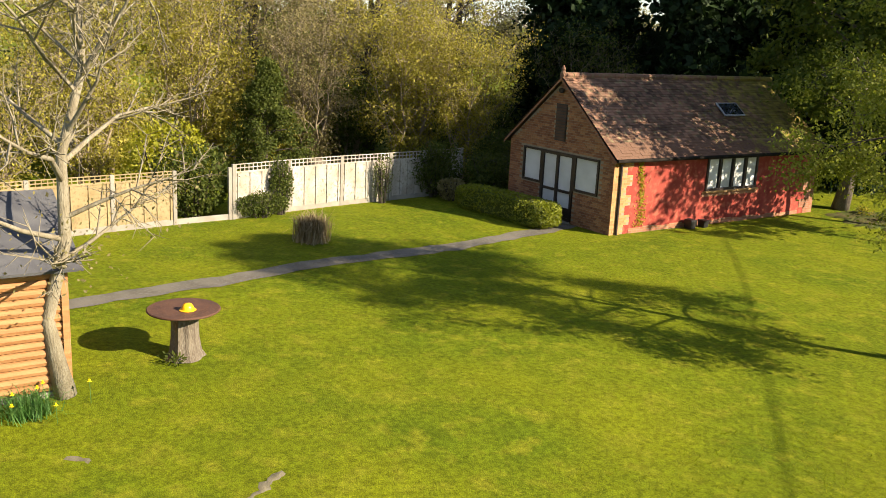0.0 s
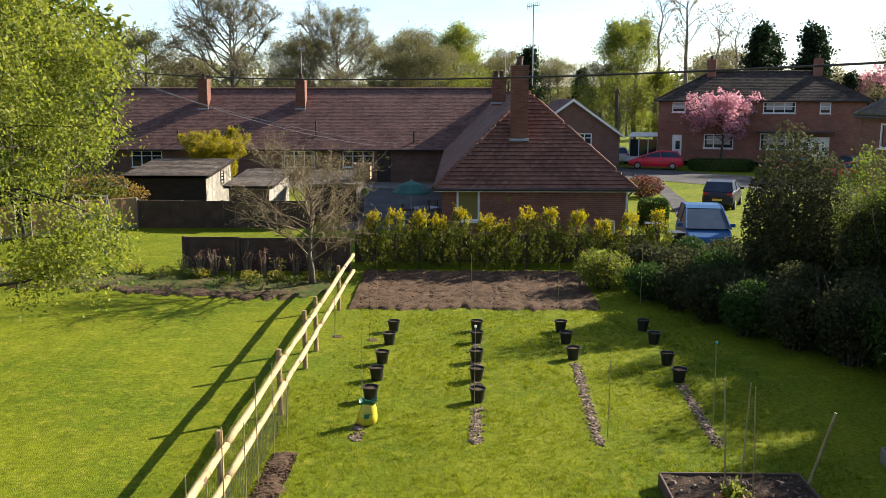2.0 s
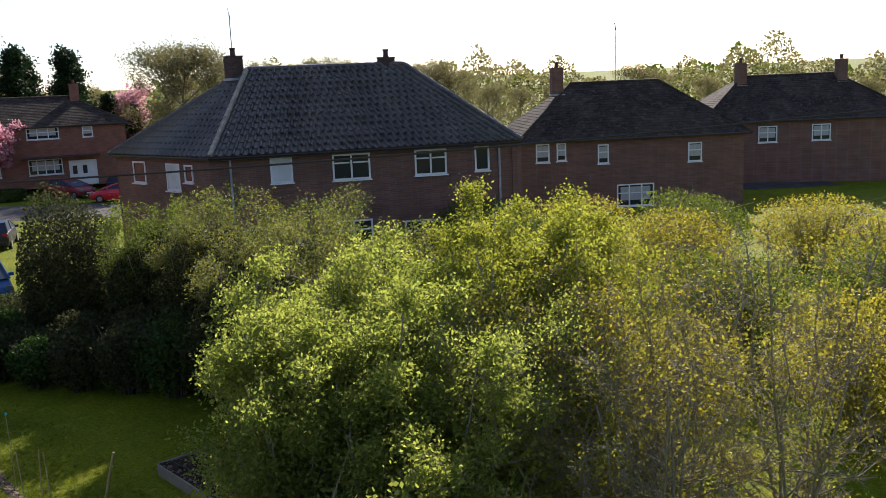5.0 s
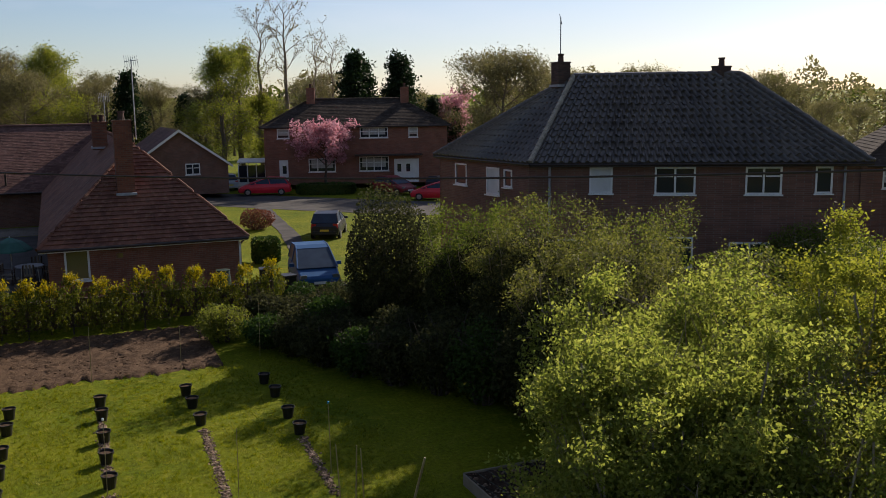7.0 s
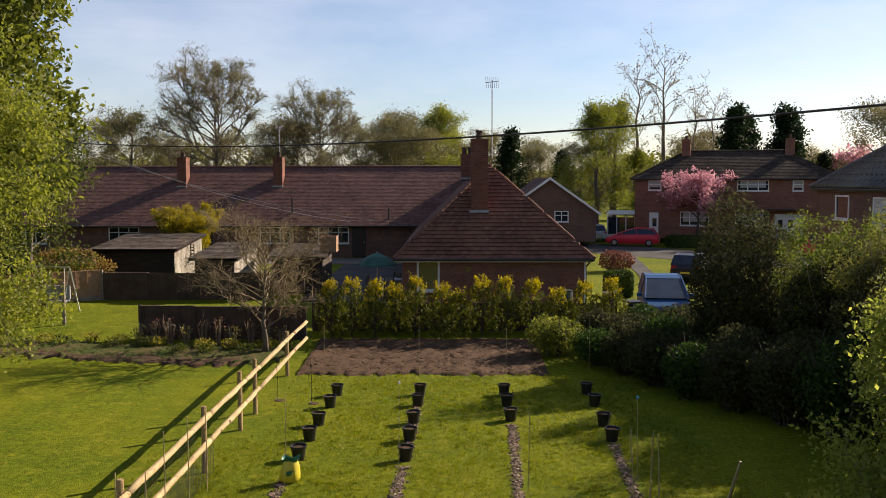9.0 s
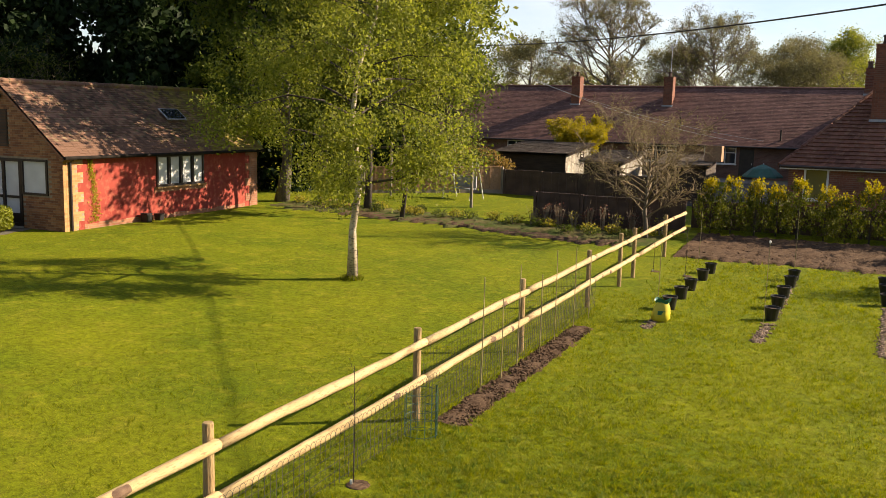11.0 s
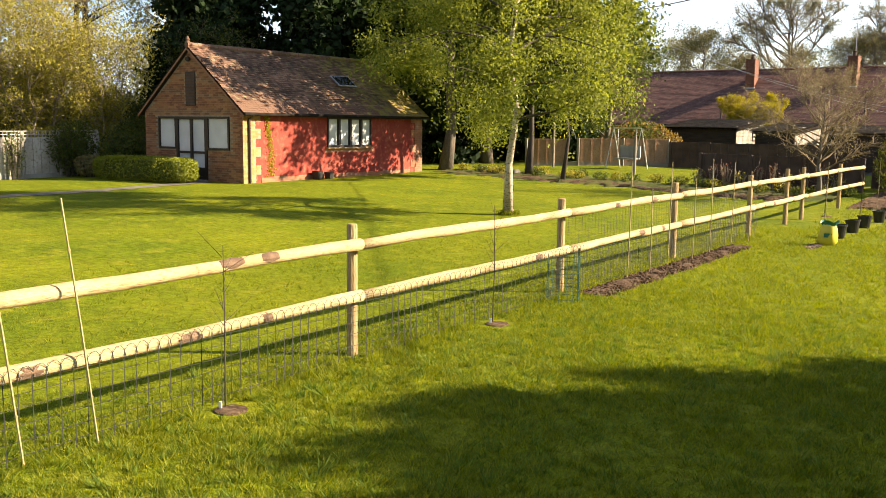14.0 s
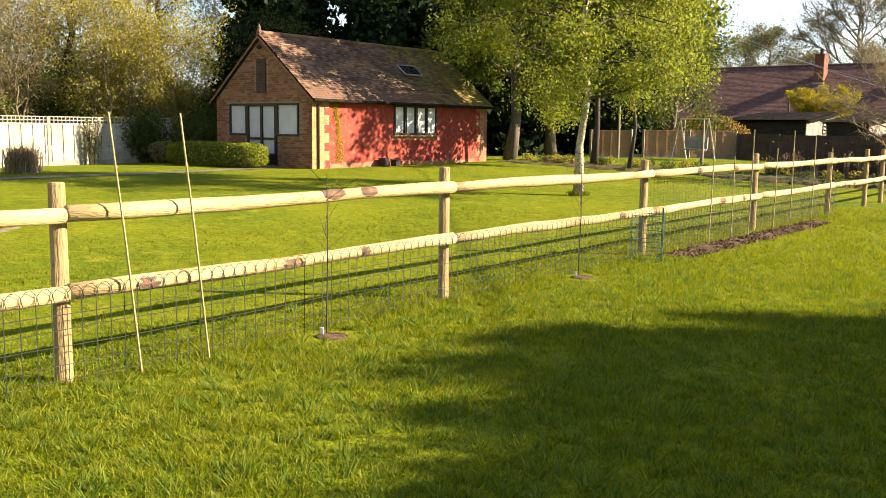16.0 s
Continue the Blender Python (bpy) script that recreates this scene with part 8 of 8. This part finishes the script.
def stand(kind, x, y, s=1.0, sz=1.0):
    m = pose(x, y, gz(x, y) - 0.1, 0, 0, random.uniform(0, 360)) @ Matrix.Diagonal((s * 0.92, s * 0.92, s * 0.91 * sz, 1))
    if kind in used:
        copy_thing(KINDS[kind], m)
    else:
        used.add(kind)
        KINDS[kind].matrix_basis = m


random.seed(5)
for kind, x, y, s in ((1, 3, 96, 1.03), (3, -2, 100, 1.05), (3, 1, 90, 0.90), (2, 11, 100, 0.92), (2, 17, 100, 0.87), (3, 9, 105, 0.93), (3, 15, 107, 0.89), (1, 19, 89, 1.10), (1, 22, 94, 1.17), (1, 24, 93, 0.73), (3, 18, 92, 0.80), (4, 24, 93, 1.12), (4, 26.6, 92, 1.16), (4, 30.6, 95, 0.92), (4, 32.6, 95, 0.92), (3, 33, 101, 0.95)):
    stand(kind, x, y, s)
for kind, x, y, s in ((2, 33, 89, 1.28), (2, 35, 92, 1.22), (2, 37.5, 87, 1.26), (2, 38.5, 89, 1.2), (2, 41, 86, 0.82), (3, 42, 93, 0.78), (2, 44, 87, 0.72), (3, 42, 75, 1.06), (3, 42, 71, 1.06), (3, 44, 70, 1.02), (3, 51, 78, 0.90), (3, 56, 80, 0.96), (1, 62, 83, 0.91), (3, 64, 81, 0.99), (3, 70, 83, 0.96), (1, 67, 73, 0.84)):
    stand(kind, x, y, s)
for kind, x, y, s in ((3, 57, 55, 0.86), (3, 59, 54, 0.84), (3, 82, 72, 0.65), (3, 92, 76, 0.61), (0, -18.5, 85, 1.06), (3, -15, 96, 0.74), (3, -24, 88, 0.80), (3, -27, 85, 1.02), (3, -31, 89, 0.98), (3, -31, 78, 0.86), (3, -31, 73, 0.80), (0, -9, 90, 0.94), (3, -6, 95, 0.97), (3, -12, 92, 0.99), (0, -2, 105, 0.81), (3, -3, 95, 0.85)):
    stand(kind, x, y, s)
for kind, x, y, s in ((1, 4, 104, 0.96), (3, 7, 101, 0.84), (3, 0, 101, 0.84), (3, 14, 105, 0.80), (3, -15, 94, 0.96), (3, -31, 67, 0.84), (3, -32, 61, 0.91), (1, -33, 55, 0.85), (3, -37, 52, 0.96), (3, 94, 59, 0.80), (3, 99, 60, 0.75), (3, 111, 60, 0.64), (3, 110, 52, 0.63), (3, 122, 50, 0.55), (3, 124, 44, 0.55), (1, -34, 42, 1.0)):
    stand(kind, x, y, s)
for kind, x, y, s in ((3, -30, 36, 0.9), (1, -26, 40, 0.85), (3, -45, 34, 1.1), (3, -50, 22, 1.1), (3, -52, 8, 1.1), (3, -48, -6, 1.1), (1, -45, 14, 1.0), (3, -40, -14, 1.0), (3, 20, -25, 0.9), (1, 5, -30, 0.9), (3, -15, -28, 1.0)):
    stand(kind, x, y, s)
for i in range(44):
    a = radians(-66 + 138 * (i + random.uniform(0, 1)) / 44)
    d = random.uniform(112, 190)
    stand(random.choice((0, 3, 3, 3)), d * math.sin(a), d * math.cos(a), random.uniform(0.55, 0.72))


def far_wood(n, seed, d0, d1, h, leaf, label, a0=-75, a1=85, size=0.5):
    """A belt of woodland far off, one sheet of leaf clumps with an uneven top."""
    r = np.random.default_rng(seed)
    a, d = np.radians(r.uniform(a0, a1, n)), r.uniform(d0, d1, n)
    top = h * (0.72 + 0.2 * np.sin(a * 23 + seed) + 0.12 * np.sin(a * 61 + 2 * seed) + 0.1 * np.sin(a * 140))
    z = top * r.uniform(0.0, 1.0, n) ** 0.7
    x, y = d * np.sin(a), d * np.cos(a)
    g0 = np.array([gz(p, q) for p, q in zip(x, y)])
    ob = put("far_wood", leaf_cards(np.stack([x, y, g0 + z], 1), size, r), leaf)
    return tagged(ob, label, "woodland", kind="stuff")


far_wood(70000, 1, 150, 175, 13.0, L_FAR, "distant olive and brown spring woodland beyond the houses", size=0.34)
far_wood(26000, 2, 185, 215, 12.0, L_MID, "distant dark green woodland on the skyline", size=0.6)

# ---- grass blades near the end of the walk ----
def grass(n, x0, x1, y0, y1, h, seed, label, per=9, wide=0.005, blade=None):
    """Tufts of a few blades each, thicker and taller in drifts."""
    r = np.random.default_rng(seed)
    tx, ty = r.uniform(x0, x1, n), r.uniform(y0, y1, n)
    drift = np.sin(tx * 1.7 + 1.3 * np.sin(ty * 1.1)) * np.sin(ty * 2.3 + tx) + 0.7 * np.sin(tx * 5.1 + 2 * np.sin(ty * 4.3)) * np.sin(ty * 5.3 - tx * 2)
    th = h * np.clip(0.8 + 0.22 * drift + r.exponential(0.32, n), 0.3, 2.6)
    keep = r.uniform(0, 1, n) < (0.85 + 0.12 * drift) * np.clip(np.minimum(np.minimum(tx - x0, x1 - tx), np.minimum(ty - y0, y1 - ty)) / min(1.6, (x1 - x0) * 0.3), 0, 1)
    for cx, cy, cr in ((0.34, -1.9, 0.24), (0.34, 2.05, 0.24), (0.31, 18.2, 0.24), (1.2, 17.9, 0.24)):
        keep &= np.hypot(tx - cx, ty - cy) > cr
    keep &= ~((np.abs(tx - 0.43) < 0.23) & (ty > 4.3) & (ty < 10.8))
    for cx in (1.56, 3.68, 5.86, 7.87):
        keep &= (np.abs(tx - cx - 0.02 * (ty - 13)) > 0.15) | (ty < 11.1)
    tx, ty, th = (np.repeat(q[keep], per) for q in (tx, ty, th))
    m = len(tx)
    x, y = tx + r.normal(0, 0.022, m), ty + r.normal(0, 0.022, m)
    z = np.array([gz(a, b) for a, b in zip(x, y)]) - 0.004
    w = r.uniform(0, 2 * math.pi, m)
    hh = th * r.uniform(0.5, 1.2, m)
    dx, dy = np.cos(w) * wide * 0.8, np.sin(w) * wide * 0.8
    bend = np.repeat(r.normal(0, 0.45, (m // per, 2)), per, 0)
    lx, ly = (x - tx) * hh * 14 + (bend[:, 0] + r.normal(0, 0.3, m)) * hh, (y - ty) * hh * 14 + (bend[:, 1] + r.normal(0, 0.3, m)) * hh
    v = np.stack([np.stack([x - dx, y - dy, z], 1), np.stack([x + dx, y + dy, z], 1), np.stack([x + lx, y + ly, z + hh], 1)], 1).reshape(-1, 3)
    ob = put("grass", (v, np.arange(3 * m).reshape(-1, 3)), blade or BLADE)
    tagged(ob, label, "grass", kind="stuff")


grass(56000, -1.2, 7.4, -6.4, 6.0, 0.036, 1, "tufted lawn grass on the plot side of the fence", 9, 0.006)
grass(24000, -1.6, 10.0, 4.4, 15.0, 0.05, 2, "short tufted lawn grass between fence and pots", 6, 0.007)
grass(9000, -6.5, 0.6, -6.0, 9.0, 0.035, 4, "close-mown tufts of the lawn behind the fence", 6, 0.006)
grass(800, -0.05, 0.42, -8.0, 13.0, 0.11, 3, "longer uncut grass along the foot of the fence", 10)
TUSSOCK = leaf_mat("coarse_grass_blade", (0.045, 0.085, 0.010), (0.14, 0.19, 0.028), 0.1, 0.4)
grass(4200, -1.0, 7.2, -6.2, 5.0, 0.055, 6, "coarse deeper green tussocks scattered in the lawn", 14, 0.007, TUSSOCK)
grass(9000, 0.2, 10.0, 13.4, 21.6, 0.06, 5, "rough tufts of grass round the rows of pots", 6, 0.009)
